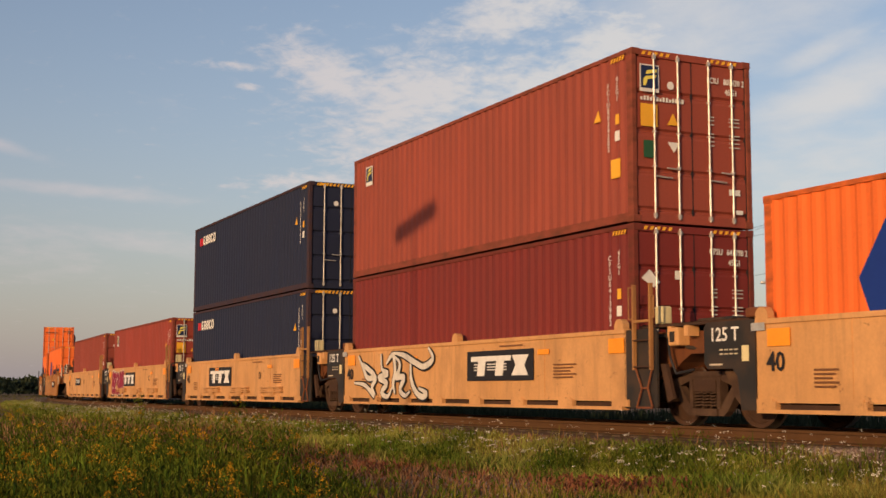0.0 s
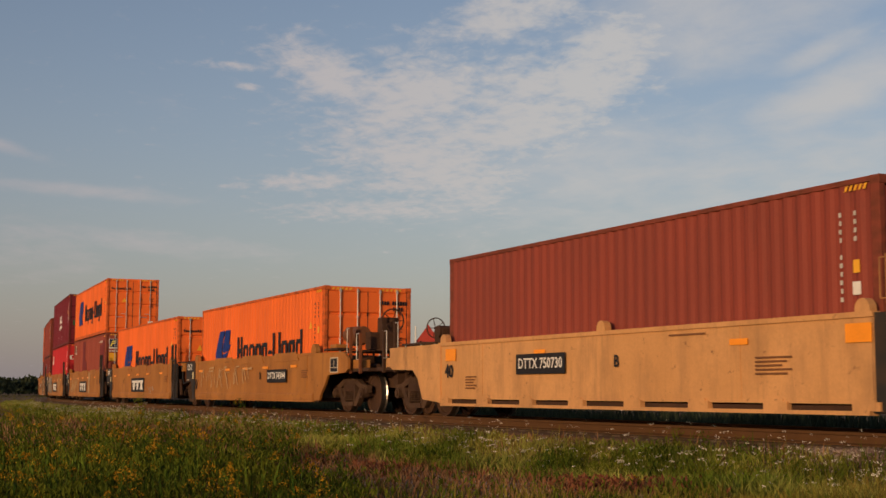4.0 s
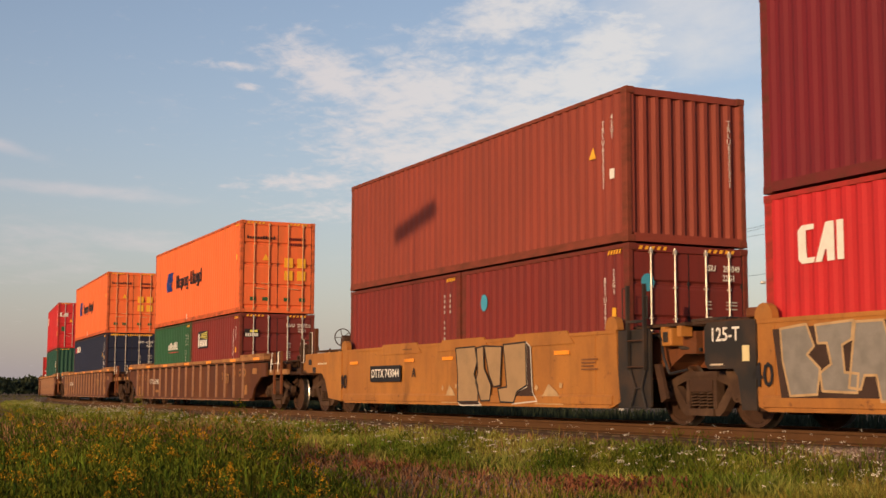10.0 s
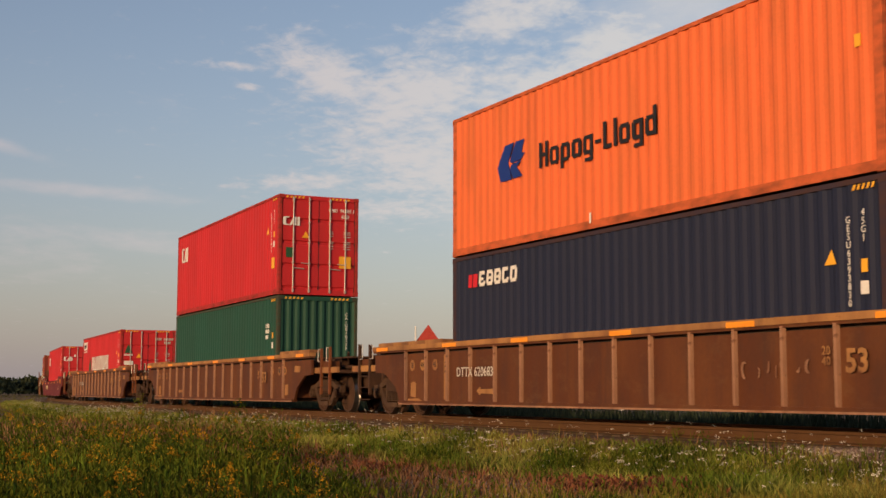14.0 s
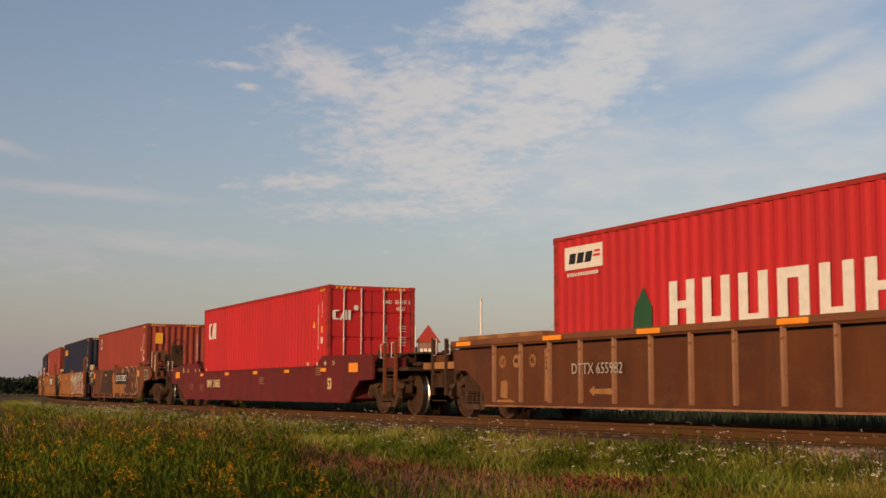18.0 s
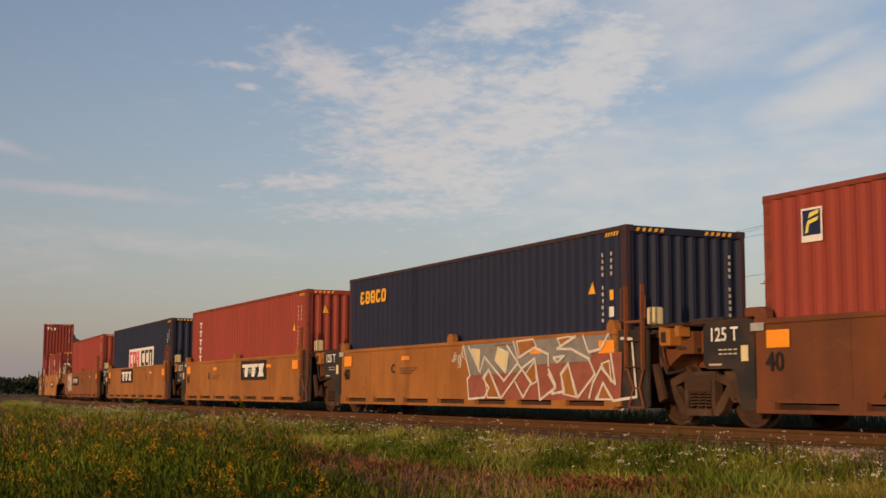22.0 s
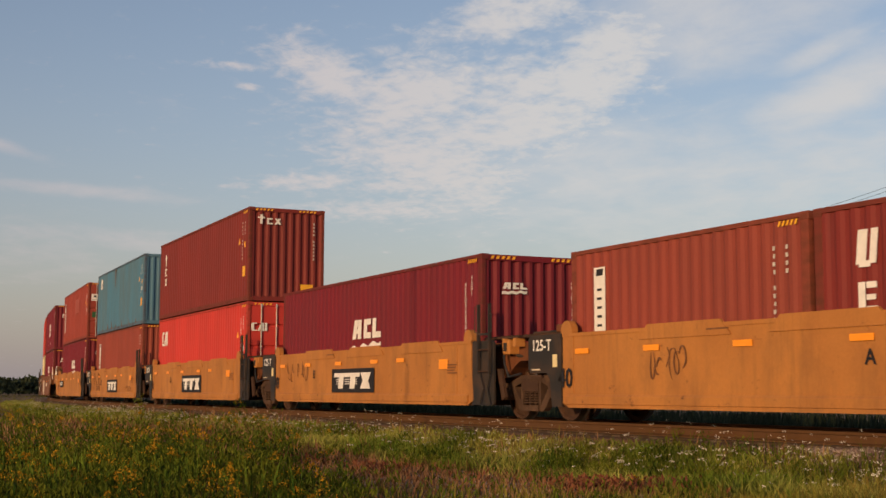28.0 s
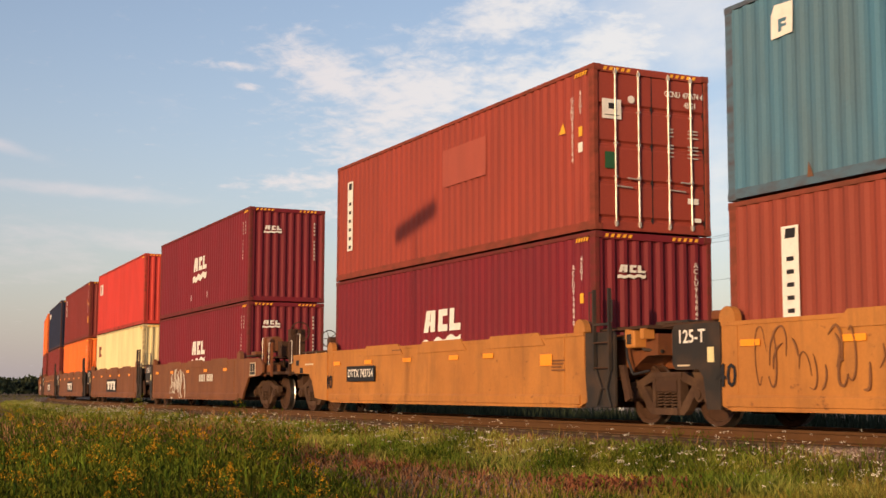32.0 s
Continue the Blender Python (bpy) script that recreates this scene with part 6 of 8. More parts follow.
    c = B(SINGLES[0], 0, "paint_deep_red", "short dark red shipping container with a black panel, in rusty car", STD, TWENTY)
    code_marks(c, TWENTY, STD, "BEAU 220512 0", "22G1"), stickers(c, TWENTY, STD, "y", "")
    side_shape(c, "owner_panel", INK, SY, quad(-2.1, -0.84, 1.62, 2.2))
    side_shape(c, "owner_mark", LIME, SY - 0.004, *[[(-1.75, 2.0 + i * 0.03), (-0.88, 1.92 + i * 0.07), (-0.88, 1.955 + i * 0.07), (-1.75, 2.012 + i * 0.03)] for i in range(4)])
    side_shape(c, "owner_word", WHITE, SY - 0.004, quad(-2.04, -1.9, 1.66, 2.12), *[quad(-1.82 + i * 0.16, -1.71 + i * 0.16, 1.68, 1.9) for i in range(6)])
    end_shape(c, "owner_panel", INK, TWENTY / 2 - 0.003, quad(-1.07, -0.62, 1.85, 2.1))
    end_shape(c, "owner_word", WHITE, TWENTY / 2 + 0.003, *[quad(-1.04 + i * 0.07, -0.99 + i * 0.07, 1.87, 1.97) for i in range(6)])
    end_shape(c, "owner_mark", LIME, TWENTY / 2 + 0.003, quad(-0.9, -0.65, 2.0, 2.07))
    c = B(SINGLES[0] - FORTY + TWENTY, 0, "paint_green", "short green shipping container with a white word, in rusty car", STD, TWENTY)
    side_shape(c, "owner_word", WHITE, SY, *word_blocks("oaoiaL", -0.5, 1.68, 0.27, 0.05, 0.85, 0.34, 0.28)), blank_codes(c, TWENTY, STD)
    side_shape(c, "owner_line", RED, SY, quad(-0.45, 1.1, 1.58, 1.60))
    for i, (e, lev, lift, hh, below, lab) in enumerate(((SINGLES[0], 1, 1.33, HC, STD, "weathered orange shipping container stacked on two short ones"), (SINGLES[1], 1, 1.33, HC, HC, "weathered orange shipping container stacked on a navy one"))):
        c = B(e, lev, "paint_worn_orange", lab, hh, below=below, rods="paint_sand")
        ship_mark(c, False, lift), small_word(c, HC), stickers(c, FORTY, HC, "y", "t")
        end_shape(c, "weight_table", YELLOW, FORTY / 2 - 0.003, *[quad(y0, y1, HC * z, HC * z + 0.3) for y0, y1 in ((0.2, 0.48), (0.62, 0.9)) for z in (0.36, 0.50)])
        end_shape(c, "container_code", PAINT["car_maroon"], FORTY / 2 - 0.003, *[quad(0.35 + k * 0.06, 0.39 + k * 0.06, HC * z, HC * z + 0.08) for k in range(9) for z in (0.74, 0.80)])
        end_shape(c, "worn_patch", PAINT["paint_green"], FORTY / 2 - 0.006, *[quad(y, y + 0.18, HC * 0.13, HC * 0.17) for y in (-0.9, -0.5, 0.2, 0.7)])
        side_shape(c, "forklift_mark", WHITE, SY, quad(-0.8, -0.75, 0.12, 0.3))
    c = B(SINGLES[1], 0, "paint_navy", "navy blue ribbed shipping container sunk in a rusty well car")
    sea_mark(c, HC, lead=RED), code_marks(c, FORTY, HC, "GESU 639383 0", "45G1"), stickers(c, FORTY, HC, "tyw", "w")
    end_shape(c, "header_band", YELLOW, FORTY / 2 - 0.008, *stripes(-0.95, 0.9, HC - 0.11, HC - 0.03, 18))
    c = B(SINGLES[2], 0, "paint_dark_green", "dark green ribbed shipping container sunk in a rusty well car", doors=False)
    code_marks(c, FORTY, HC, "CAIU 818345", "45G1", door=False, side=False), stickers(c, FORTY, HC, "yw", "")
    side_shape(c, "container_code", WHITE, SY, *[quad(5.0 + (i % 4) * 0.09, 5.06 + (i % 4) * 0.09, HC - 0.9 - (i // 4) * 0.16, HC - 0.79 - (i // 4) * 0.16) for i in range(11)])
    c = B(SINGLES[2], 1, "paint_bright_red", "bright red ribbed shipping container stacked on a dark green one")
    slant_mark(c, HC), code_marks(c, FORTY, HC, "CAIU 942081 3", "45G1"), stickers(c, FORTY, HC, "tsyw", "tgc")
    c = B(SINGLES[3], 0, "paint_bright_red", "bright red shipping container with large white word, in rusty car")
    side_shape(c, "owner_word", WHITE, SY, *word_blocks("aUUNUai", -2.6, 1.12, 0.74, 0, 0.86, 0.32, 0.27))
    side_shape(c, "owner_mark", PAINT["paint_green"], SY, [(-3.64, 0.95), (-3.06, 0.95), (-3.06, 1.5), (-3.3, 1.82), (-3.55, 1.5)])
    side_shape(c, "owner_panel", WHITE, SY, quad(-5.68, -4.47, HC - 0.62, HC - 0.22))
    side_shape(c, "owner_word", INK, SY - 0.004, *[quad(-5.55 + i * 0.26, -5.35 + i * 0.26, HC - 0.52, HC - 0.34, 0.3) for i in range(3)])
    side_shape(c, "owner_mark", RED, SY - 0.004, quad(-4.76, -4.55, HC - 0.44, HC - 0.4, 0.3), quad(-4.74, -4.55, HC - 0.37, HC - 0.33, 0.3))
    side_shape(c, "web_line", WHITE, SY, *[quad(-5.6 + i * 0.085, -5.55 + i * 0.085, HC - 0.74, HC - 0.68) for i in range(12)])
    end_shape(c, "owner_mark", PAINT["paint_green"], FORTY / 2 - 0.003, [(-1.05, HC * 0.64), (-0.7, HC * 0.64), (-0.87, HC * 0.78)])
    end_shape(c, "owner_word", WHITE, FORTY / 2 - 0.003, *[quad(-1.06 + i * 0.055, -1.02 + i * 0.055, HC * 0.60, HC * 0.625) for i in range(7)], quad(-1.06, -0.66, HC * 0.46, HC * 0.52))
    blank_codes(c, FORTY, HC), stickers(c, FORTY, HC, "tyw", "t")
    c = B(SINGLES[4], 0, "paint_bright_red", "bright red ribbed shipping container in a dark red well car")
    slant_mark(c, HC), code_marks(c, FORTY, HC, "CAIU 854331 0", "45G1"), stickers(c, FORTY, HC, "tyw", "o")
    return cars


def third_rake():
    k = rake(THIRD, "shelf", "car_honey", head="car_umber", tail="car_russet")
    for w in k:
        side_letter(w, "40", -5.64, 0.92, 0.27)
        reflectors(w, (-5.8, 5.6), 1.12, 0.46, 0.24), reflectors(w, (-2.4, 3.3), 1.2, 0.42, 0.09)
        small_print(w, -2.5, 1.02, 3, 0.9, FAINT), small_print(w, 1.9, 1.38, 1, 0.8, FAINT)
    side_shape(k[0], "overpaint", SOOT, -WY - 0.024, [(-3.7, 0.45), (-0.5, 0.42), (-0.4, 1.44), (-3.0, 1.44), (-3.3, 1.0)])
    sprayed(k[0], -0.35, 2.6, 0.42, 1.30, "vhn", PAINT["car_ochre"], FADED, 0.36, 0.03, 0.9)
    sprayed(k[0], 2.7, 5.45, 0.44, 1.46, "snuhnsus", PAINT["car_rust"], CHALK, 0.6, 0.024, 0.9)
    scrawl(k[0], 5.3, 5.7, 0.5, 1.3, FADED, 6, 35, 0.022)
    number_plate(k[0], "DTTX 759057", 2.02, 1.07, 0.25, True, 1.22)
    field_ = (k[1], 0.65, 6.72, 0.38, 1.46)
    painted(*field_, [[(0.0, 0.98), (0.05, 0.42), (0.35, 0.46), (0.5, 0.58), (0.78, 0.6), (0.78, 0.72), (0.9, 0.74), (0.87, 1.0)]], ASH, lay=0)
    painted(*field_, [[(0.03, 0.36), (0.04, 0.0), (0.92, 0.0), (0.93, 0.72), (0.78, 0.71), (0.77, 0.59), (0.5, 0.57), (0.35, 0.45), (0.05, 0.41)]], SALMON, lay=1)
    own = PAINT["car_honey"]
    painted(*field_, [[(0.15, 0.38), (0.18, 0.5), (0.25, 0.03), (0.17, 0.03)], [(0.41, 0.42), (0.47, 0.64), (0.48, 0.3), (0.45, 0.25)], [(0.62, 0.4), (0.66, 0.55), (0.70, 0.05), (0.63, 0.1)], [(0.80, 0.02), (0.84, 0.25), (0.88, 0.02)], [(0.83, 0.55), (0.87, 0.6), (0.88, 0.28)], [(0.36, 0.98), (0.38, 0.7), (0.48, 0.88), (0.46, 1.0)], [(0.62, 0.85), (0.70, 0.98), (0.66, 1.0), (0.6, 0.98)]], own, CHALK, 0.014, 3)
    painted(*field_, [[(0.06, 0.9), (0.12, 0.88), (0.11, 0.5)], [(0.24, 0.9), (0.31, 0.8), (0.29, 0.45), (0.22, 0.68)]], PAINT["paint_cream"], CHALK, 0.012, 3)
    lines(*field_, [[(0.0, 0.98), (0.05, 0.42), (0.03, 0.36), (0.04, 0.0), (0.15, 0.03), (0.18, 0.2), (0.14, 0.38), (0.18, 0.52), (0.26, 0.02)], [(0.04, 0.95), (0.12, 0.48), (0.15, 0.75), (0.28, 0.32), (0.37, 0.62), (0.30, 0.92)], [(0.26, 0.02), (0.40, 0.54), (0.47, 0.68), (0.49, 0.3), (0.50, 0.0), (0.59, 0.2), (0.55, 0.42)],
                    [(0.35, 0.3), (0.40, 0.04), (0.45, 0.28), (0.37, 0.6)], [(0.34, 0.98), (0.37, 0.7), (0.47, 0.86), (0.55, 0.74), (0.55, 0.55)]], CHALK, 0.022, 6)
    lines(*field_, [[(0.55, 0.5), (0.59, 0.25), (0.57, 0.1), (0.64, 0.14), (0.62, 0.42), (0.66, 0.58), (0.71, 0.04), (0.80, 0.4), (0.77, 0.64), (0.68, 0.8), (0.60, 0.82), (0.70, 1.0)], [(0.58, 0.68), (0.64, 0.7), (0.60, 0.6), (0.58, 0.68)], [(0.74, 1.0), (0.77, 0.74), (0.83, 0.78), (0.87, 1.0)],
                    [(0.77, 0.04), (0.79, 0.27), (0.83, 0.5), (0.90, 0.25), (0.88, 0.7)], [(0.81, 0.02), (0.84, 0.27), (0.89, 0.0), (1.0, 0.06), (0.98, 0.9), (0.93, 0.92)]], CHALK, 0.022, 7)
    scrawl(k[1], 0.15, 0.7, 1.0, 1.42, CHALK, 9, 71, 0.012)
    side_letter(k[1], "C", -2.86, 1.02)
    fleet_plate(k[2], 0.76, 3.26, 0.86, 1.42), side_letter(k[2], "D", -2.9, 1.0)
    fleet_plate(k[3], -2.76, -0.21, 0.88, 1.44), side_letter(k[3], "E", 2.75, 1.06)
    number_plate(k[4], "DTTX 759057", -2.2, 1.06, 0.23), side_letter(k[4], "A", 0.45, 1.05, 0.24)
    scrawl(k[4], -5.9, -3.9, 0.55, 1.48, CHALK, 26, 43, 0.018)
    B = box_on
    c = B(THIRD[0], 0, "paint_brick_red", "brick red shipping container in a dark well car with graffiti", doors=False)
    flag_mark(c, HC, False), code_marks(c, FORTY, HC, "FCIU 863045 1", "45G1", door=False), stickers(c, FORTY, HC, "tyw", "")
    end_shape(c, "notice_sticker", YELLOW, FORTY / 2 + 0.002, quad(-0.85, -0.55, HC * 0.72, HC * 0.87))
    c = B(THIRD[1], 0, "paint_navy", "navy blue shipping container with an orange word in a well", doors=False)
    sea_mark(c, HC, body=YELLOW), blank_codes(c, FORTY, HC, False), stickers(c, FORTY, HC, "tyw", "")
    c = B(THIRD[2], 0, "paint_brick_red", "brick red ribbed shipping container with an upright white word", doors=False)
    side_shape(c, "owner_word", WHITE, SY, *[q for i in range(6) for q in (quad(-5.06, -4.76, HC - 0.46 - i * 0.28, HC - 0.40 - i * 0.28), quad(-4.96, -4.85, HC - 0.61 - i * 0.28, HC - 0.46 - i * 0.28))])
    blank_codes(c, FORTY, HC, False), stickers(c, FORTY, HC, "ty", "")
    end_shape(c, "warning_triangle", YELLOW, FORTY / 2 + 0.002, [(-0.78, HC * 0.78), (-0.6, HC * 0.78), (-0.72, HC * 0.86)])
    c = B(THIRD[3], 0, "paint_navy", "navy blue shipping container with a white, red and black panel", doors=False)
    side_shape(c, "owner_panel", WHITE, SY, quad(-2.2, 2.92, 1.12, 1.93))
    side_shape(c, "owner_word", RED, SY - 0.004, *word_blocks("CNa", -2.05, 1.2, 0.62, 0, 1.0, 0.34, 0.2))
    side_shape(c, "owner_word", INK, SY - 0.004, *word_blocks("CCN", 0.45, 1.2, 0.62, 0, 1.05, 0.34, 0.24))
    code_marks(c, FORTY, HC, "ECMU 942405", "45G1", door=False), stickers(c, FORTY, HC, "yw", "")
    c = B(THIRD[4], 0, "paint_brick_red", "brick red ribbed shipping container in an ochre well car", doors=False)
    blank_codes(c, FORTY, HC, False)


def fourth_rake():
    p = rake(FOURTH, "smooth", "car_amber")
    for w in p:
        side_letter(w, "40", -5.92, 0.74, 0.34)
        reflectors(w, (-5.6, -3.6, -1.4, 0.9, 2.4), 1.16, 0.42, 0.09), reflectors(w, (4.6,), 0.98, 0.42, 0.2)
        small_print(w, -2.0, 1.42, 1, 0.5, FAINT), small_print(w, 5.0, 1.05, 4, 0.45, FAINT)
    number_plate(p[0], "DTTX 743754", 2.9, 0.95, 0.2), side_letter(p[0], "A", 1.25, 0.95)
    scrawl(p[0], -3.4, -2.6, 0.7, 1.2, FAINT, 7, 51, 0.012)
    fleet_plate(p[1], -1.59, 1.12, 0.50, 1.07), side_letter(p[1], "E", -2.9, 0.95)
    scrawl(p[1], -5.0, -3.4, 0.8, 1.4, FAINT, 9, 53, 0.014)
    fleet_plate(p[2], -1.19, 1.48, 0.49, 1.07), side_letter(p[2], "D", -2.93, 0.92)
    fleet_plate(p[3], -1.02, 1.57, 0.48, 1.04), side_letter(p[3], "C", -2.68, 0.90)
    scrawl(p[3], -5.2, -3.0, 0.55, 1.4, FAINT, 14, 57, 0.016), scrawl(p[3], 3.4, 5.0, 0.5, 0.8, FAINT, 8, 59, 0.014)
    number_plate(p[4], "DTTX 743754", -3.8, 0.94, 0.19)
    B = box_on
    c = B(FOURTH[0], 0, "paint_deep_red", "short dark red shipping container with large white marks, in well", STD, TWENTY)
    side_shape(c, "owner_word", WHITE, SY, quad(-2.25, -2.08, 1.78, 2.22, 0.12), quad(-2.02, -1.9, 1.78, 2.22, 0.12), quad(-2.2, -2.0, 1.74, 1.82), quad(-2.22, -2.1, 1.16, 1.55), quad(-2.08, -1.9, 1.47, 1.55), quad(-2.08, -1.92, 1.32, 1.39), quad(-2.08, -1.9, 1.16, 1.24))
    end_shape(c, "owner_word", WHITE, TWENTY / 2 - 0.003, *[quad(-1.06 + i * 0.22, -0.93 + i * 0.22, STD * 0.62, STD * 0.72, 0.3) for i in range(3)])
    blank_codes(c, TWENTY, STD), stickers(c, TWENTY, STD, "y", "")
    c = B(FOURTH[0] - FORTY + TWENTY, 0, "paint_brown_red", "short brown red shipping container with an upright white plate", STD, TWENTY, doors=False)
    strip_mark(c, -2.28, 1.05, 2.25), blank_codes(c, TWENTY, STD, False)
    c = B(FOURTH[1], 0, "paint_maroon", "maroon shipping container with a white wave mark, in a well", doors=False)
    wave_mark(c, HC, door=False), code_marks(c, FORTY, HC, "ACLU 968401", "45G1", door=False)
    c = B(FOURTH[2], 0, "paint_coral_red", "coral red ribbed shipping container in an ochre well car")
    slant_mark(c, HC), code_marks(c, FORTY, HC, "CAIU 923675 0", "45G1"), stickers(c, FORTY, HC, "tyw", "w")
    c = B(FOURTH[2], 1, "paint_deep_red", "dark red ribbed shipping container stacked on a coral red one", doors=False)
    blank_codes(c, FORTY, HC, False), stickers(c, FORTY, HC, "tsy", "")
    side_shape(c, "owner_word", WHITE, SY, quad(-5.14, -5.02, 2.0, 2.44), quad(-5.2, -4.94, 2.26, 2.32), quad(-5.2, -5.1, 1.62, 1.9), quad(-5.1, -4.92, 1.84, 1.9), quad(-5.1, -4.92, 1.62, 1.68), quad(-5.2, -5.08, 1.25, 1.52, 0.7), quad(-5.02, -4.92, 1.25, 1.52, -0.7))
    end_shape(c, "owner_word", WHITE, FORTY / 2 + 0.002, quad(-0.88, -0.80, HC * 0.82, HC * 0.92), quad(-0.95, -0.72, HC * 0.88, HC * 0.895), quad(-0.66, -0.60, HC * 0.82, HC * 0.885), quad(-0.60, -0.48, HC * 0.87, HC * 0.885), quad(-0.60, -0.48, HC * 0.82, HC * 0.835),
              quad(-0.42, -0.34, HC * 0.82, HC * 0.885, 0.7), quad(-0.28, -0.20, HC * 0.82, HC * 0.885, -0.7))
    end_shape(c, "notice_sticker", YELLOW, FORTY / 2 + 0.002, quad(0.45, 0.85, HC * 0.10, HC * 0.19))
    c = B(FOURTH[3], 0, "paint_brown_red", "brown red shipping container with an upright white plate, in well", doors=False)
    strip_mark(c, -4.95, 1.0, 2.42), blank_codes(c, FORTY, HC, False), stickers(c, FORTY, HC, "y", "")
    c = B(FOURTH[3], 1, "paint_teal", "rust-stained teal shipping container stacked on a brown red one", doors=False, hazard=False)
    side_shape(c, "owner_plate", WHITE, SY, [(-5.06, 2.16), (-4.62, 2.18), (-4.6, 2.62), (-4.98, 2.64), (-5.05, 2.5)])
    side_shape(c, "owner_mark", PAINT["paint_teal"], SY - 0.004, quad(-4.9, -4.84, 2.24, 2.42), quad(-4.84, -4.74, 2.37, 2.42), quad(-4.84, -4.74, 2.30, 2.34))
    blank_codes(c, FORTY, HC, False), stickers(c, FORTY, HC, "tsyw", "")
    end_shape(c, "notice_sticker", YELLOW, FORTY / 2 + 0.002, [(-0.45, HC * 0.70), (-0.3, HC * 0.70), (-0.4, HC * 0.76)], quad(0.7, 0.88, HC * 0.22, HC * 0.34))
    side_shape(c, "rust_streak", RUSTY, SY + 0.0, [(-1.0, HC - 0.08), (-0.82, HC - 0.08), (-0.88, HC - 0.5), (-0.95, HC - 0.9)], *[[(x, 0.12), (x + 0.06 * k, 0.12), (x + 0.03, 0.12 + 0.1 * k)] for x, k in ((-4.4, 2), (-2.9, 3), (-1.8, 3.5), (-0.6, 2), (0.9, 3), (2.8, 2.5), (4.4, 2))])
    c = B(FOURTH[4], 0, "paint_maroon", "maroon shipping container with a white wave mark, in a well", doors=False)
    wave_mark(c, HC, door=False), code_marks(c, FORTY, HC, "ACLU 964840", "45G1", door=False), stickers(c, FORTY, HC, "y", "")
    c = B(FOURTH[4], 1, "paint_brick_red", "brick red shipping container with a lighter square, on a maroon one")
    strip_mark(c, -5.34, 0.70, 2.42), code_marks(c, FORTY, HC, "GCNU 470674 4", "45G1"), stickers(c, FORTY, HC, "tyw", "gwo")
    side_shape(c, "repainted_panel", PAINT["paint_light_red"], SY, quad(0.13, 2.1, 1.53, 2.32))
    end_shape(c, "owner_plate", WHITE, FORTY / 2 - 0.003, quad(-1.05, -0.66, HC * 0.67, HC * 0.79))
    end_shape(c, "owner_mark", INK, FORTY / 2 + 0.003, quad(-0.92, -0.8, HC * 0.73, HC * 0.765), quad(-1.0, -0.72, HC * 0.69, HC * 0.695))


RUSTY = surface("rust_stain", (0.17, 0.08, 0.04), 0.9, second=(0.1, 0.04, 0.02), scale=8)


def fifth_rake():
    z = rake(FIFTH, "smooth", "car_brown")
    for i, w in enumerate(z):
        reflectors(w, (-5.4, -3.0, -0.6, 1.8, 4.2), 1.16, 0.42, 0.09)
        if i:
            fleet_plate(w, -1.3, 1.3, 0.5, 1.06)
    scrawl(z[0], -3.0, -0.8, 0.3, 1.3, CHALK, 12, 61, 0.03)
    side_shape(z[0], "number_plate", CHALK, -WY - 0.024, *[quad(1.2 + i * 0.2, 1.33 + i * 0.2, 0.85, 1.08) for i in range(9) if i != 4])
    B = box_on
    for lev, lab in ((0, "maroon shipping container with white wave mark in a brown car"), (1, "maroon ribbed shipping container stacked on its twin")):
        c = B(FIFTH[0], lev, "paint_maroon", lab, doors=False)
        wave_mark(c, HC, door=False), blank_codes(c, FORTY, HC, False)
    c = B(FIFTH[1], 0, "paint_cream", "cream ribbed shipping container in a brown well car", doors=False)
    side_shape(c, "owner_mark", SALMON, SY, quad(-5.2, -4.9, 1.8, 2.3), quad(-4.9, -4.5, 2.15, 2.3), quad(-4.9, -4.5, 1.8, 1.95))
    c = B(FIFTH[1], 1, "paint_coral_red", "coral red ribbed shipping container stacked on a cream one", doors=False)
    slant_mark(c, HC, False)
    c = B(FIFTH[2], 0, "paint_orange", "orange ribbed shipping container in a brown well car", doors=False)
    blank_codes(c, FORTY, HC, False)
    c = B(FIFTH[2], 1, "paint_deep_red", "dark red ribbed shipping container stacked on an orange one", doors=False)
    blank_codes(c, FORTY, HC, False), stickers(c, FORTY, HC, "tsy", "")
    side_shape(c, "owner_word", WHITE, SY, *[quad(-5.2, -4.95, HC - 0.6 - i * 0.34, HC - 0.36 - i * 0.34) for i in range(3)])
    c = B(FIFTH[3], 0, "paint_deep_red", "dark red shipping container in a brown well car", doors=False)
    c = B(FIFTH[3], 1, "paint_navy", "navy blue shipping container stacked on a dark red one", doors=False)
    sea_mark(c, HC)
    c = B(FIFTH[4], 0, "paint_deep_red", "dark red shipping container in a brown well car", doors=False)
    c = B(FIFTH[4], 1, "paint_orange", "orange shipping container stacked on a dark red one", doors=False)


first_rake(), second_rake(), single_cars(), third_rake(), fourth_rake(), fifth_rake()


# ---- meadow ----
EYE = (0.0, -13.39)


def plant_stuff(name, label, category, material, verts, faces):
    me = bpy.data.meshes.new(name)
    n = len(verts)
    me.vertices.add(n)
    me.vertices.foreach_set("co", np.asarray(verts, dtype=np.float32).ravel())
    k = faces.shape[1]
    me.loops.add(faces.size)
    me.loops.foreach_set("vertex_index", faces.astype(np.int32).ravel())
    me.polygons.add(len(faces))
    me.polygons.foreach_set("loop_start", np.arange(0, faces.size, k, dtype=np.int32))
    me.polygons.foreach_set("loop_total", np.full(len(faces), k, dtype=np.int32))
    me.update(calc_edges=True)
    me.materials.append(material)
    return tagged(new(name, me), label, category, kind="stuff")


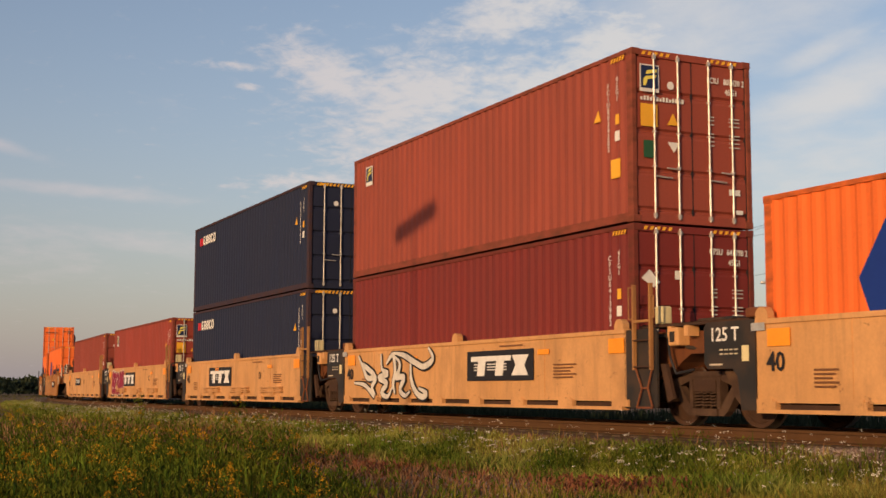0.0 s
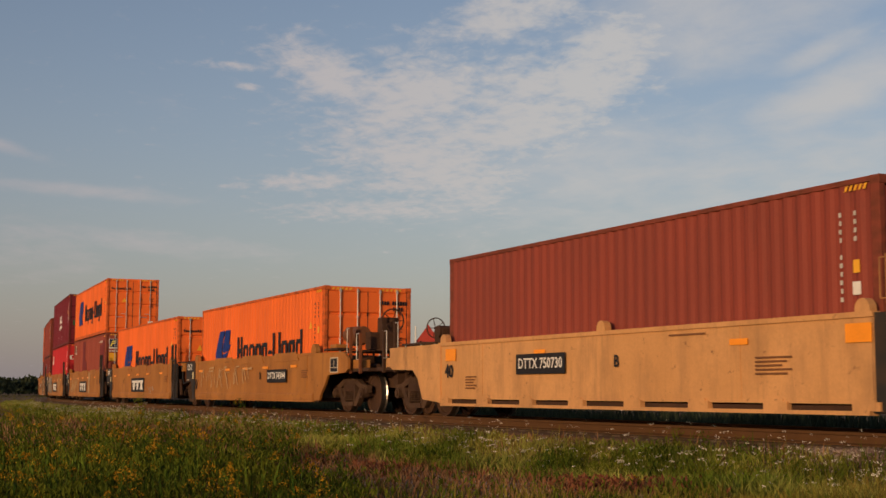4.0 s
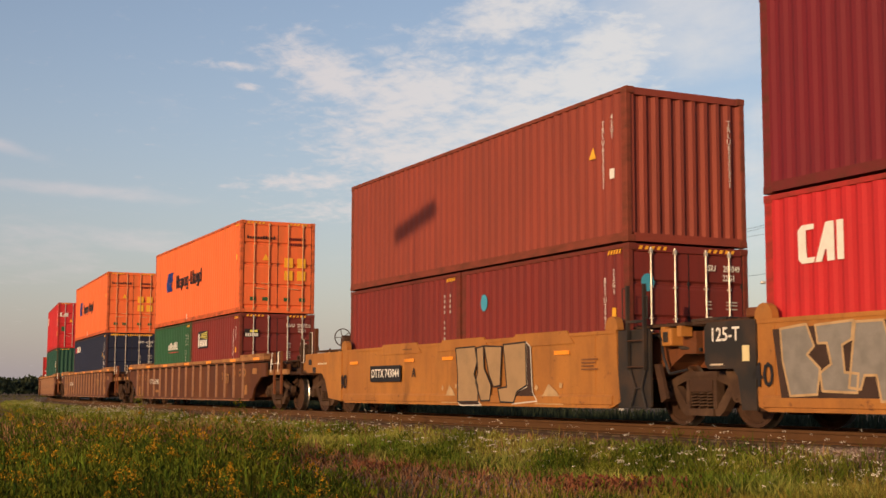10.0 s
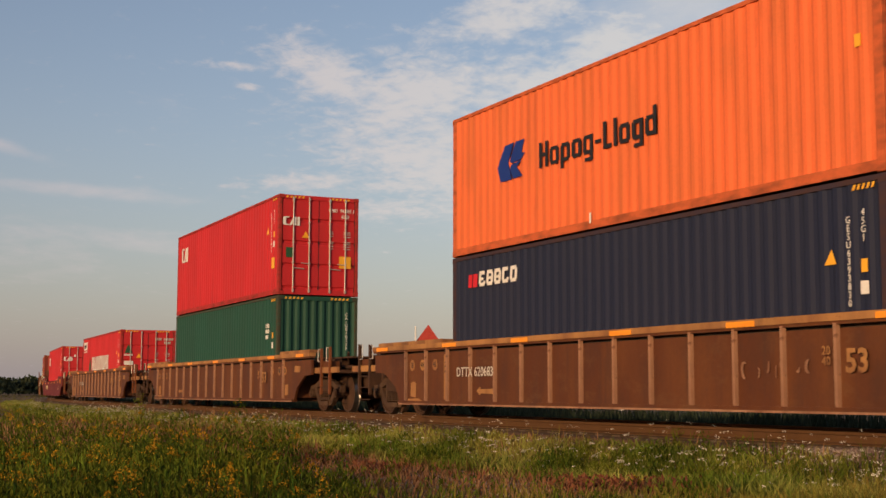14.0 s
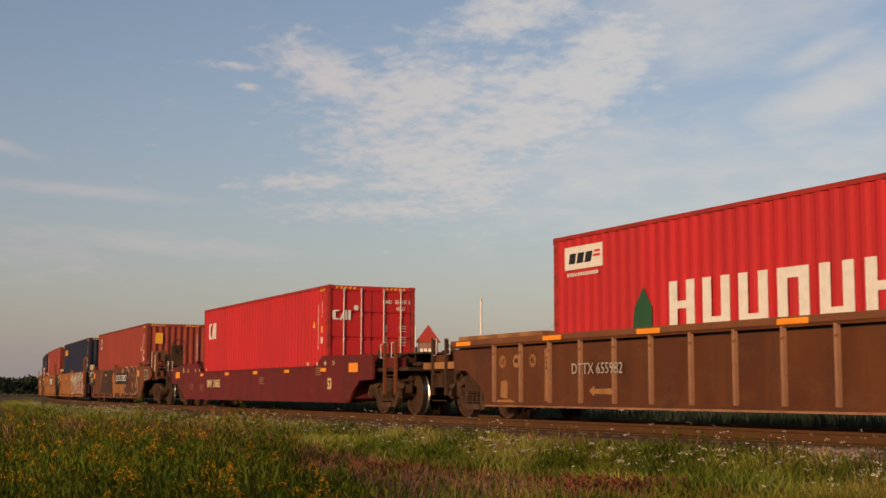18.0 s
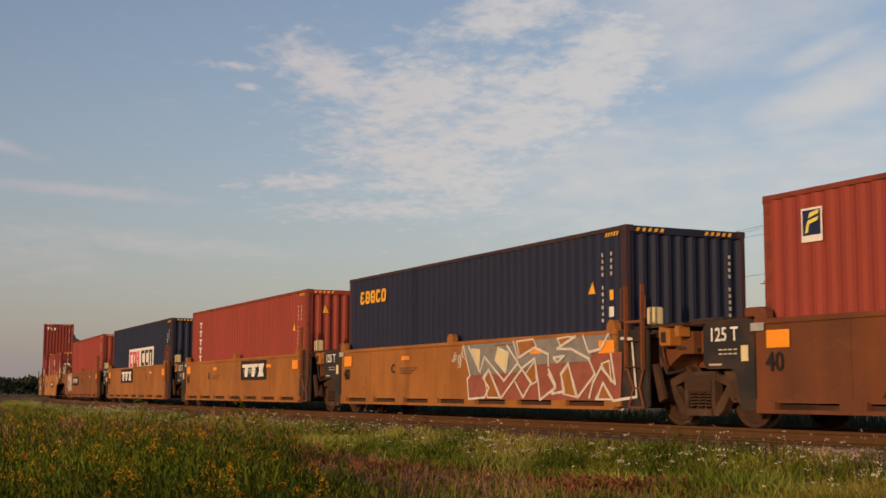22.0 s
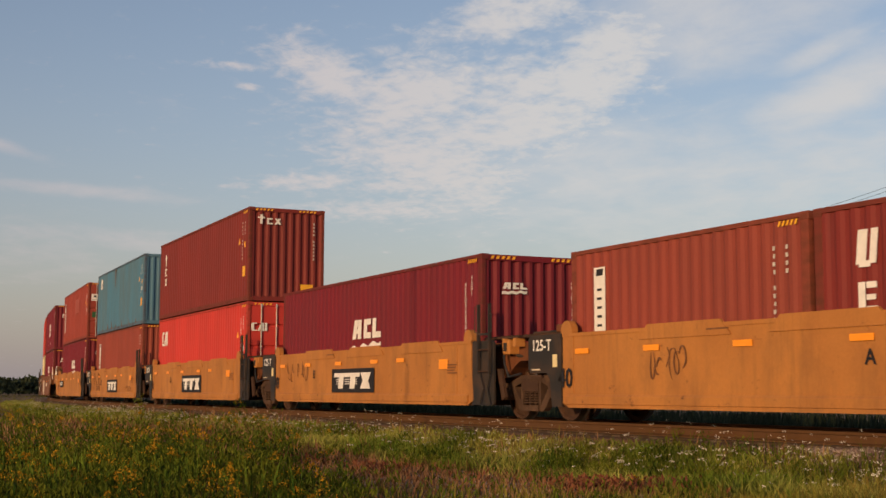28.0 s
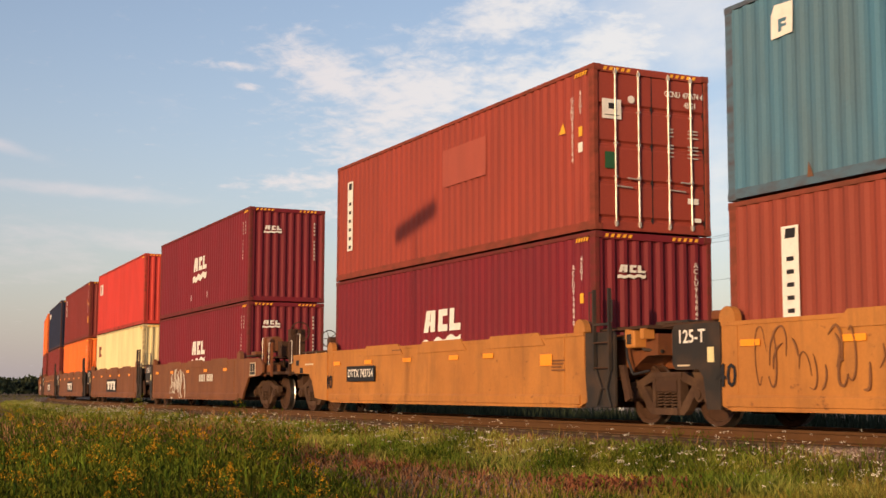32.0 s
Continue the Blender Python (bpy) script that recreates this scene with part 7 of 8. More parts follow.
def leaf_material(name, a, b, rough=0.75, through=0.25):
    """Plant matter whose pieces vary between two colours, letting a little light through."""
    m, N, Lk, bs = nodes_of(name)
    geo = N.new("ShaderNodeNewGeometry")
    mix = N.new("ShaderNodeMix")
    mix.data_type = "RGBA"
    mix.inputs["A"].default_value, mix.inputs["B"].default_value = (*a, 1), (*b, 1)
    big, add = N.new("ShaderNodeTexNoise"), N.new("ShaderNodeMath")
    big.inputs["Scale"].default_value, big.inputs["Detail"].default_value = 0.9, 4
    near_ = N.new("ShaderNodeMapRange")
    near_.inputs["From Min"].default_value, near_.inputs["From Max"].default_value, near_.inputs["To Min"].default_value, near_.inputs["To Max"].default_value = 0.36, 0.64, -0.25, 0.75
    add.operation, add.use_clamp = "MULTIPLY_ADD", True
    add.inputs[1].default_value = 0.5
    Lk.new(geo.outputs["Random Per Island"], add.inputs[0]), Lk.new(big.outputs["Fac"], near_.inputs["Value"]), Lk.new(near_.outputs[0], add.inputs[2])
    Lk.new(add.outputs[0], mix.inputs["Factor"])
    tc, ns, hs = N.new("ShaderNodeTexCoord"), N.new("ShaderNodeTexNoise"), N.new("ShaderNodeHueSaturation")
    ns.inputs["Scale"].default_value, ns.inputs["Detail"].default_value = 0.35, 3
    Lk.new(tc.outputs["Object"], ns.inputs["Vector"]), Lk.new(tc.outputs["Object"], big.inputs["Vector"])
    rg = N.new("ShaderNodeMapRange")
    rg.inputs["From Min"].default_value, rg.inputs["From Max"].default_value = 0.3, 0.7
    rg.inputs["To Min"].default_value, rg.inputs["To Max"].default_value = 0.6, 1.35
    Lk.new(ns.outputs["Fac"], rg.inputs["Value"]), Lk.new(rg.outputs[0], hs.inputs["Value"])
    Lk.new(mix.outputs["Result"], hs.inputs["Color"]), Lk.new(hs.outputs[0], bs.inputs["Base Color"])
    bs.inputs["Roughness"].default_value = rough
    bs.inputs["Specular IOR Level"].default_value = 0.05
    bs.inputs["Subsurface Weight"].default_value = 0.0
    return m


GRASS = leaf_material("grass_blade", (0.042, 0.064, 0.006), (0.190, 0.140, 0.030))
LEAF = leaf_material("weed_leaf", (0.020, 0.046, 0.005), (0.115, 0.128, 0.012))
DRY = leaf_material("dry_grass", (0.16, 0.080, 0.038), (0.27, 0.15, 0.075))
RUSSET = leaf_material("russet_weed", (0.10, 0.032, 0.021), (0.21, 0.082, 0.038))
GOLD = leaf_material("goldenrod_bloom", (0.26, 0.125, 0.008), (0.50, 0.28, 0.018))
PETAL = leaf_material("white_bloom", (0.36, 0.33, 0.27), (0.66, 0.62, 0.54))
VERGE = leaf_material("verge_blade", (0.082, 0.130, 0.012), (0.280, 0.265, 0.062))
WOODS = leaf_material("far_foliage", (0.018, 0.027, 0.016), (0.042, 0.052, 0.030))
STALK = leaf_material("tall_weed", (0.030, 0.066, 0.007), (0.105, 0.155, 0.016))
ROCK = leaf_material("broken_rock", (0.15, 0.095, 0.070), (0.36, 0.27, 0.21))
RNG = np.random.default_rng(4)


def fan(n, r0, r1, a0=2.0, a1=64.0):
    """Scattered places on the meadow before the track, thinning out with distance; the angle is taken from the track's far end."""
    r = r0 * (r1 / r0) ** RNG.random(n)
    a = np.radians(a0 + (a1 - a0) * RNG.random(n))
    x, y = EYE[0] - r * np.cos(a), EYE[1] + r * np.sin(a)
    return x, y


def across(x, y):
    """How far a place lies before the track's middle (negative: on the camera's side)."""
    return y - np.interp(x, LINE_X, LINE_Y)


def ground_z(x, y):
    lat = across(x, y)
    bank = np.clip((-lat - 1.95) / 1.15, 0, 1)
    return np.maximum(height_at(x, y), np.where(lat > -3.1, -0.2 - 0.55 * bank, -9))


def field(x, y, f, seed):
    """Smooth patchiness from 0 to 1."""
    ph = np.random.default_rng(seed).random(8) * 6.28
    v = np.sin(x * f + ph[0]) * np.sin(y * f * 1.3 + ph[1]) + 0.7 * np.sin(x * f * 2.3 + y * f * 1.1 + ph[2]) + 0.5 * np.sin(y * f * 3.1 - x * f * 1.9 + ph[3]) + 0.4 * np.sin(x * f * 5.3 + ph[4]) * np.sin(y * f * 4.7 + ph[5])
    return 0.5 + 0.25 * v


def blades(name, label, category, mat, x, y, h, w, lean=0.35, z=None):
    n = len(x)
    z = ground_z(x, y) - 0.02 if z is None else z
    a = RNG.random(n) * 6.283
    wx, wy = np.cos(a) * w / 2, np.sin(a) * w / 2
    b = RNG.random(n) * 6.283
    lx, ly = np.cos(b) * h * lean * RNG.random(n), np.sin(b) * h * lean * RNG.random(n)
    v = np.empty((n, 5, 3))
    v[:, 0] = np.stack([x - wx, y - wy, z], 1)
    v[:, 1] = np.stack([x + wx, y + wy, z], 1)
    v[:, 2] = np.stack([x + wx * 0.8 + lx * 0.35, y + wy * 0.8 + ly * 0.35, z + h * 0.58], 1)
    v[:, 3] = np.stack([x - wx * 0.8 + lx * 0.35, y - wy * 0.8 + ly * 0.35, z + h * 0.58], 1)
    v[:, 4] = np.stack([x + lx, y + ly, z + h], 1)
    base = np.arange(n)[:, None] * 5
    tri = np.concatenate([base + np.array([[0, 1, 2]]), base + np.array([[0, 2, 3]]), base + np.array([[3, 2, 4]])], 0)
    return plant_stuff(name, label, category, mat, v.reshape(-1, 3), tri)


def leaves(name, label, category, mat, x, y, z, size, rise=0.0, aspect=0.45):
    """Small folded leaves or petals at given places."""
    n = len(x)
    d1 = RNG.normal(size=(n, 3))
    d1[:, 2] = np.abs(d1[:, 2]) + rise
    d1 /= np.linalg.norm(d1, axis=1, keepdims=True)
    d2 = np.cross(d1, RNG.normal(size=(n, 3)))
    d2 /= np.linalg.norm(d2, axis=1, keepdims=True)
    c = np.stack([x, y, z], 1)
    s = size[:, None]
    v = np.stack([c - d1 * s, c + d2 * s * aspect, c + d1 * s, c - d2 * s * aspect + np.cross(d1, d2) * s * 0.2], 1)
    base = np.arange(n)[:, None] * 4
    tri = np.concatenate([base + np.array([[0, 1, 2]]), base + np.array([[0, 2, 3]])], 0)
    return plant_stuff(name, label, category, mat, v.reshape(-1, 3), tri)


def stones(name, label, category, mat, x, y, size):
    """Low broken stones lying on the ground, each an uneven eight-sided lump."""
    n = len(x)
    z = ground_z(x, y)
    shape = np.array([(1, 0, 0), (0, 1, 0), (-1, 0, 0), (0, -1, 0), (0, 0, 0.7), (0, 0, -0.5)])
    v = shape[None] * size[:, None, None] * (0.6 + 0.7 * RNG.random((n, 6, 1))) + RNG.normal(size=(n, 6, 3)) * size[:, None, None] * 0.16
    v += np.stack([x, y, z + size * 0.2], 1)[:, None]
    base = np.arange(n)[:, None] * 6
    tri = np.concatenate([base + np.array([[a, b, c]]) for a, b in ((0, 1), (1, 2), (2, 3), (3, 0)) for a, b, c in ((a, b, 4), (b, a, 5))], 0)
    return plant_stuff(name, label, category, mat, v.reshape(-1, 3), tri)


def keep(x, y, test):
    k = test & (across(x, y) < -2.0)
    return x[k], y[k]


def polar(x, y):
    """Distance and bearing of a place from the path: 0 degrees along the track's far end."""
    return np.hypot(x - EYE[0], y - EYE[1]), np.degrees(np.arctan2(y - EYE[1], EYE[0] - x))


def bareness(x, y):
    """Where the meadow is worn to earth and straw: a scar before the track, a dry strip further off, and small gaps."""
    r, a = polar(x, y)
    scar = np.exp(-((a - 27) / 9) ** 2 - ((r - 17) / 4.5) ** 2)
    strip_ = np.exp(-((a - 17) / 6) ** 2 - (np.log(r / 34) / 0.35) ** 2) + 0.9 * np.exp(-((a - 22.2) / 2.4) ** 2 - ((r - 21) / 2.2) ** 2)
    return np.clip(0.75 * field(x, y, 0.5, 3) - 0.12 + 0.95 * scar + 0.62 * strip_, 0, 1.2)


def build_meadow():
    # short grass everywhere, thin on the bare patches
    x, y = fan(190000, 9.5, 120)
    x, y = keep(x, y, RNG.random(len(x)) < np.clip(1.25 - 1.25 * bareness(x, y), 0.05, 1))
    x2, y2 = fan(60000, 0.6, 60, 62, 364)
    k = (np.abs(across(x2, y2)) > 3.2) & (RNG.random(len(x2)) < 0.9)
    x3, y3 = fan(16000, 0.6, 9.5)
    x4, y4 = fan(24000, 110, 420, -6, 40)
    k4 = across(x4, y4) < -3.5
    x, y = np.concatenate([x, x2[k], x3, x4[k4]]), np.concatenate([y, y2[k], y3, y4[k4]])
    r = np.hypot(x - EYE[0], y - EYE[1])
    h = (0.08 + 0.26 * RNG.random(len(x)) ** 1.5) * (0.45 + 1.0 * field(x, y, 0.6, 5)) * np.clip(1.15 - 0.7 * bareness(x, y), 0.3, 1.2) * np.clip(1.5 - r / 34, 0.55, 1) * np.clip(r / 160, 1, 2.5)
    blades("meadow_grass", "rough green meadow grass between the path and the railway", "grass", GRASS, x, y, h, 0.007 + 0.0005 * r, 0.7)
    x, y = fan(110000, 9.5, 110)
    r, a = polar(x, y)
    x, y = keep(x, y, RNG.random(len(x)) < np.clip(bareness(x, y) * 1.1 - 0.35, 0, 0.8) + 0.55 * np.exp(-((a - 15) / 6) ** 2 - (np.log(r / 32) / 0.38) ** 2))
    r = np.hypot(x - EYE[0], y - EYE[1])
    blades("dry_grass", "patches of dry tan grass in the meadow", "grass", DRY, x, y, (0.06 + 0.20 * RNG.random(len(x))) * np.clip(r / 20, 0.7, 1.5), 0.005 + 0.0007 * r, 0.8)
    # russet weeds in low leafy drifts
    xs, ys = [], []
    for a, d, n, w in ((24.0, 18.4, 650, 0.30), (33.0, 15.4, 800, 0.34), (21.0, 20.5, 160, 0.5), (36.0, 15.4, 220, 0.3), (28.0, 16.4, 120, 0.5), (10.5, 27.0, 500, 1.4)):
        b = math.radians(a)
        xs.append(EYE[0] - d * math.cos(b) + RNG.normal(size=n) * w), ys.append(EYE[1] + d * math.sin(b) + RNG.normal(size=n) * w * 0.8)
    x, y = fan(9000, 9.5, 45, 8, 60)
    k = RNG.random(len(x)) < np.clip(bareness(x, y) - 0.6, 0, 0.07)
    x, y = np.concatenate(xs + [x[k]]), np.concatenate(ys + [y[k]])
    x, y = keep(x, y, np.full(len(x), True))
    leaves("russet_weeds", "low russet weeds on the bare ground", "weeds", RUSSET, x, y, ground_z(x, y) + 0.20 * RNG.random(len(x)) ** 1.4, 0.022 + 0.03 * RNG.random(len(x)), 0.6, 0.35)
    # broken stone on the scar and where the ballast has spread
    xs, ys = [], []
    for a, d, n, w, l in ((27.5, 17.0, 2600, 1.1, 1.6), (22.0, 20.6, 2200, 0.6, 0.9), (44.0, 16.6, 1900, 0.5, 0.9), (47.0, 16.0, 1500, 0.5, 0.9)):
        b = math.radians(a)
        xs.append(EYE[0] - d * math.cos(b) + RNG.normal(size=n) * l), ys.append(EYE[1] + d * math.sin(b) + RNG.normal(size=n) * w)
    s = -4 - 90 * RNG.random(3000) ** 1.5
    lat = -2.2 - 1.0 * RNG.random(3000)
    xs.append(np.interp(s, LINE_S, LINE_X)), ys.append(np.interp(s, LINE_S, LINE_Y) + lat)
    x, y = np.concatenate(xs), np.concatenate(ys)
    stones("broken_stone", "scattered broken stone on bare earth beside the track", "stones", ROCK, x, y, 0.012 + 0.035 * RNG.random(len(x)) ** 2)
    # tall upright weeds towards the path, in loose clumps
    cx, cy = fan(120, 12.5, 17.5, 6, 20)
    x, y = (np.repeat(q, 8) + RNG.normal(size=960) * 0.14 for q in (cx, cy))
    x, y = keep(x, y, RNG.random(len(x)) < np.clip(1.4 - bareness(x, y) * 1.4, 0, 1))
    t = 0.2 + 0.3 * RNG.random(len(x))
    blades("tall_weeds", "tall upright green weeds near the path", "weeds", STALK, x, y, t, 0.018 + 0.014 * RNG.random(len(x)), 0.18)
    # the rank verge along the ballast's shoulder
    n = 130000
    s = -4 - 120 * RNG.random(n) ** 1.4
    lat = -2.0 - 2.3 * RNG.random(n) ** 0.9
    vx, vy = np.interp(s, LINE_S, LINE_X), np.interp(s, LINE_S, LINE_Y) + lat
    r = np.hypot(vx - EYE[0], vy - EYE[1])
    tall = (0.07 + 0.22 * RNG.random(n) ** 1.5) * np.clip((-lat - 1.7) / 0.8, 0.3, 1) * (0.55 + 0.8 * field(vx, vy, 0.9, 31))
    blades("verge_grass", "rank green grass along the foot of the ballast", "grass", VERGE, vx, vy, tall, 0.009 + 0.0006 * r, 1.05)
    # leafy weeds in clumps, tall and dense towards the path, with a few bushy ones on the verge
    cx, cy = fan(4200, 9.5, 80)
    rr, near = polar(cx, cy)
    dens = np.clip(1.15 - (near - 12) / 18, 0.10, 1) * np.clip(1.9 - rr / 24, 0.15, 1) * np.clip(1.3 - bareness(cx, cy), 0.1, 1)
    cx, cy = keep(cx, cy, RNG.random(len(cx)) < dens)
    spots = [(a, b, False) for a, b in zip(cx, cy)]
    for a, d, n, w in ((32.2, 19.2, 40, 0.5), (34.4, 18.6, 36, 0.45), (38.8, 16.6, 34, 0.45), (36.6, 17.2, 14, 0.4), (25.6, 21.5, 14, 0.25), (41.5, 15.6, 10, 0.3), (20.0, 15.2, 30, 0.6), (16.0, 15.6, 40, 0.7), (11.5, 16.0, 30, 0.8)):
        b = math.radians(a)
        spots += [(EYE[0] - d * math.cos(b) + RNG.normal() * w, EYE[1] + d * math.sin(b) + RNG.normal() * w * 0.7, True) for i in range(n)]
    xs, ys, zs, ss, gx, gy, gz, gs = [], [], [], [], [], [], [], []
    for a, b, bushy in spots:
        r = math.hypot(a - EYE[0], b - EYE[1])
        ang = math.degrees(math.atan2(b - EYE[1], EYE[0] - a))
        tall = (0.20 + 0.46 * RNG.random() ** 1.3) * (1.12 if ang < 20 else 0.66)
        k = int(RNG.integers(30, 75))
        t = RNG.random(k)
        spread = 0.09 + 0.10 * RNG.random()
        g = float(ground_z(np.array([a]), np.array([b]))[0])
        px, py = a + RNG.normal(size=k) * spread * (1 - 0.5 * t), b + RNG.normal(size=k) * spread * (1 - 0.5 * t)
        xs.append(px), ys.append(py), zs.append(g + tall * t), ss.append(np.full(k, 0.036 + 0.0009 * r) * (1.2 - 0.6 * t))
        if not bushy and RNG.random() < (1.6 * float(np.clip(field(np.array([a]), np.array([b]), 1.1, 77), 0, 1)[0]) ** 2.5 if ang < 22 else 0.05) and r < 50:
            for m in range(int(RNG.integers(1, 3))):
                q = int(RNG.integers(16, 44))
                u = RNG.random(q)
                ox, oy = RNG.normal() * 0.10, RNG.normal() * 0.10
                gx.append(a + ox + RNG.normal(size=q) * 0.045 * (1.2 - u)), gy.append(b + oy + RNG.normal(size=q) * 0.045 * (1.2 - u)), gz.append(g + tall * (0.72 + 0.05 * m) + 0.09 * u), gs.append(np.full(q, 0.010 + 0.0003 * r))
    cat = np.concatenate
    leaves("leafy_weeds", "dense leafy green weeds in clumps", "weeds", LEAF, cat(xs), cat(ys), cat(zs), cat(ss), 1.1, 0.20)
    leaves("goldenrod_flowers", "yellow plumes of flowering goldenrod", "flowers", GOLD, cat(gx), cat(gy), cat(gz), cat(gs))
    # tall stems with pale flower heads along the ballast's foot, thickest in one drift
    n = 2300
    s = -6 - 84 * RNG.random(n) ** 1.5
    s[:420] = -52 + RNG.normal(size=420) * 6
    lat = -2.3 - np.abs(RNG.normal(size=n)) * 0.9
    m = np.interp(s, LINE_S, LINE_X), np.interp(s, LINE_S, LINE_Y)
    fx, fy = m[0] + RNG.normal(size=n) * 0.2, m[1] + lat
    hz = 0.18 + 0.34 * RNG.random(n)
    blades("flower_stems", "thin green stems of wild flowers beside the ballast", "weeds", GRASS, fx, fy, hz, np.full(n, 0.010), 0.1)
    q = 7
    z0 = ground_z(fx, fy) + hz
    big = np.repeat(0.5 + 0.9 * RNG.random(n) ** 2, q)
    leaves("white_flowers", "small white wild flowers beside the ballast", "flowers", PETAL, np.repeat(fx, q) + RNG.normal(size=n * q) * 0.022 * big, np.repeat(fy, q) + RNG.normal(size=n * q) * 0.022 * big,
           np.repeat(z0, q) + RNG.normal(size=n * q) * 0.008, 0.013 * big * (0.7 + 0.6 * RNG.random(n * q)))
    # a strip of grass behind the track, seen under and between the cars
    n = 34000
    s = -110 * RNG.random(n)
    lat = 2.9 + 18 * RNG.random(n) ** 1.6
    bx, by = np.interp(s, LINE_S, LINE_X), np.interp(s, LINE_S, LINE_Y) + lat
    # dark far_foliage instead of grass_blade puts the shade under the cars into the colour
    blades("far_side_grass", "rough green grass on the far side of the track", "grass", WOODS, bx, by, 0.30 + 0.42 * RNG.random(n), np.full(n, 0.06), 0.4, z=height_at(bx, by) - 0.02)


build_meadow()


# ---- far woods ----
def build_woods():
    """A low dark belt of trees far behind the track."""
    n = 950
    t = RNG.random(n)
    ang = np.radians(-2 + 62 * t)
    dist = 300 + 60 * RNG.random(n)
    cx, cy = EYE[0] - dist * np.cos(ang), EYE[1] + dist * np.sin(ang)
    tall = 2.7 + 1.5 * field(cx, cy, 0.05, 21) + 0.9 * RNG.random(n)
    k = 70
    th, ph = RNG.random((n, k)) * 6.283, np.arccos(1 - 1.6 * RNG.random((n, k)))
    rad = (1.9 + 1.2 * RNG.random((n, 1))) * (0.75 + 0.35 * RNG.random((n, k)))
    x = cx[:, None] + rad * np.sin(ph) * np.cos(th)
    y = cy[:, None] + rad * np.sin(ph) * np.sin(th)
    z = -0.6 + tall[:, None] * (0.5 + 0.5 * np.cos(ph)) * (0.9 + 0.2 * RNG.random((n, k)))
    leaves("far_woods", "low dark belt of trees on the horizon", "woods", WOODS, x.ravel(), y.ravel(), z.ravel(), 0.45 + 0.4 * RNG.random(n * k))


build_woods()


# ---- poles, wires and the far tower ----
def pole_bm(h, r0, r1, n=10):
    bm = bmesh.new()
    rings = [[bm.verts.new((r * math.cos(2 * math.pi * i / n), r * math.sin(2 * math.pi * i / n), z)) for i in range(n)] for r, z in ((r0, -0.3), ((r0 + r1) / 2, h / 2), (r1, h))]
    for a, b in zip(rings, rings[1:]):
        for i in range(n):
            bm.faces.new((a[i], a[(i + 1) % n], b[(i + 1) % n], b[i]))
    bm.faces.new(rings[-1])
    return bm


def utility_pole(x, y, top, turn, lean, lamp=False):
    p = thing("utility_pole", "weathered wooden utility pole with a crossarm behind the railway", "utility pole", "utility poles")
    h = top + 0.6
    part("pole", pole_bm(h, 0.17, 0.115), WOOD, p)
    part("crossarm", boxes((-1.25, 1.25, -0.06, 0.06, h - 0.42, h - 0.28)), WOOD, p)
    for xx in (-1.1, -0.55, 0.55, 1.1):
        part("insulator", rod(bmesh.new(), (xx, 0, h - 0.28), (xx, 0, h - 0.1), 0.045, 8), GALV, p)
    for s in (-1, 1):
        part("brace", rod(bmesh.new(), (0, -0.08, h - 1.05), (s * 0.75, -0.08, h - 0.4), 0.022, 6), GALV, p)
    if lamp:
        part("transformer", soft_box(0.14, 0.42, -0.15, 0.15, h - 3.4, h - 2.8, 0.04), STEEL, p)
    p.matrix_basis = pose(x, y, -0.6, 0, lean, turn)
    return p


def wire(pts, sag, r=0.009):
    """A cable through points, each span hanging by its sag."""
    bm = bmesh.new()
    for a, b in zip(pts, pts[1:]):
        a, b = Vector(a), Vector(b)
        ps = [a.lerp(b, i / 14) - Vector((0, 0, sag * 4 * (i / 14) * (1 - i / 14))) for i in range(15)]
        for q0, q1 in zip(ps, ps[1:]):
            rod(bm, q0, q1, r, 5)
    me = bpy.data.meshes.new("wire")
    bm.to_mesh(me)
    bm.free()
    me.materials.append(INK)
    return tagged(new("overhead_wire", me), "thin dark overhead cable between the poles", "cable", "overhead cables")


def light_mast(x, y, top, ring=None):
    p = thing("light_mast", "tall slim white-painted steel mast", "mast", "white masts")
    part("pole", pole_bm(top + 0.6, 0.17, 0.12), WHITE, p)
    part("cap", rod(bmesh.new(), (0, 0, top + 0.6), (0, 0, top + 0.95), 0.1, 8), GALV, p)
    if ring:
        part("collar", rod(bmesh.new(), (0, 0, ring + 0.45), (0, 0, ring + 0.75), 0.3, 12), STEEL, p)
        for s in (-1, 1):
            part("floodlight", soft_box(s * 0.55 - 0.16, s * 0.55 + 0.16, -0.14, 0.14, ring + 0.35, ring + 0.55, 0.03), GALV, p)
            part("arm", rod(bmesh.new(), (0, 0, ring + 0.6), (s * 0.55, 0, ring + 0.5), 0.03, 6), GALV, p)
    p.matrix_basis = pose(x, y, -0.6, 0, 0, 60)


def street_lamp(x, y, top, k=1.0):
    p = thing("street_lamp", "slim steel street lamp with two curved arms", "street lamp", "street lamps")
    h = top + 0.6
    part("pole", pole_bm(h - 0.75 * k, 0.09, 0.06), GALV, p)
    for s in (-1, 1):
        bm = bmesh.new()
        ps = [(0, 0, h - 0.8 * k), (s * 0.35 * k, 0, h - 0.35 * k), (s * 0.9 * k, 0, h - 0.05 * k), (s * 1.4 * k, 0, h)]
        for a, b in zip(ps, ps[1:]):
            rod(bm, a, b, 0.045, 6)
        part("arm", bm, GALV, p)
        part("lamp_head", soft_box(s * 1.75 * k - 0.42 * k, s * 1.75 * k + 0.42 * k, -0.16, 0.16, h - 0.12, h + 0.1, 0.06), GALV, p)
    p.matrix_basis = pose(x, y, -0.6, 0, 0, 62)


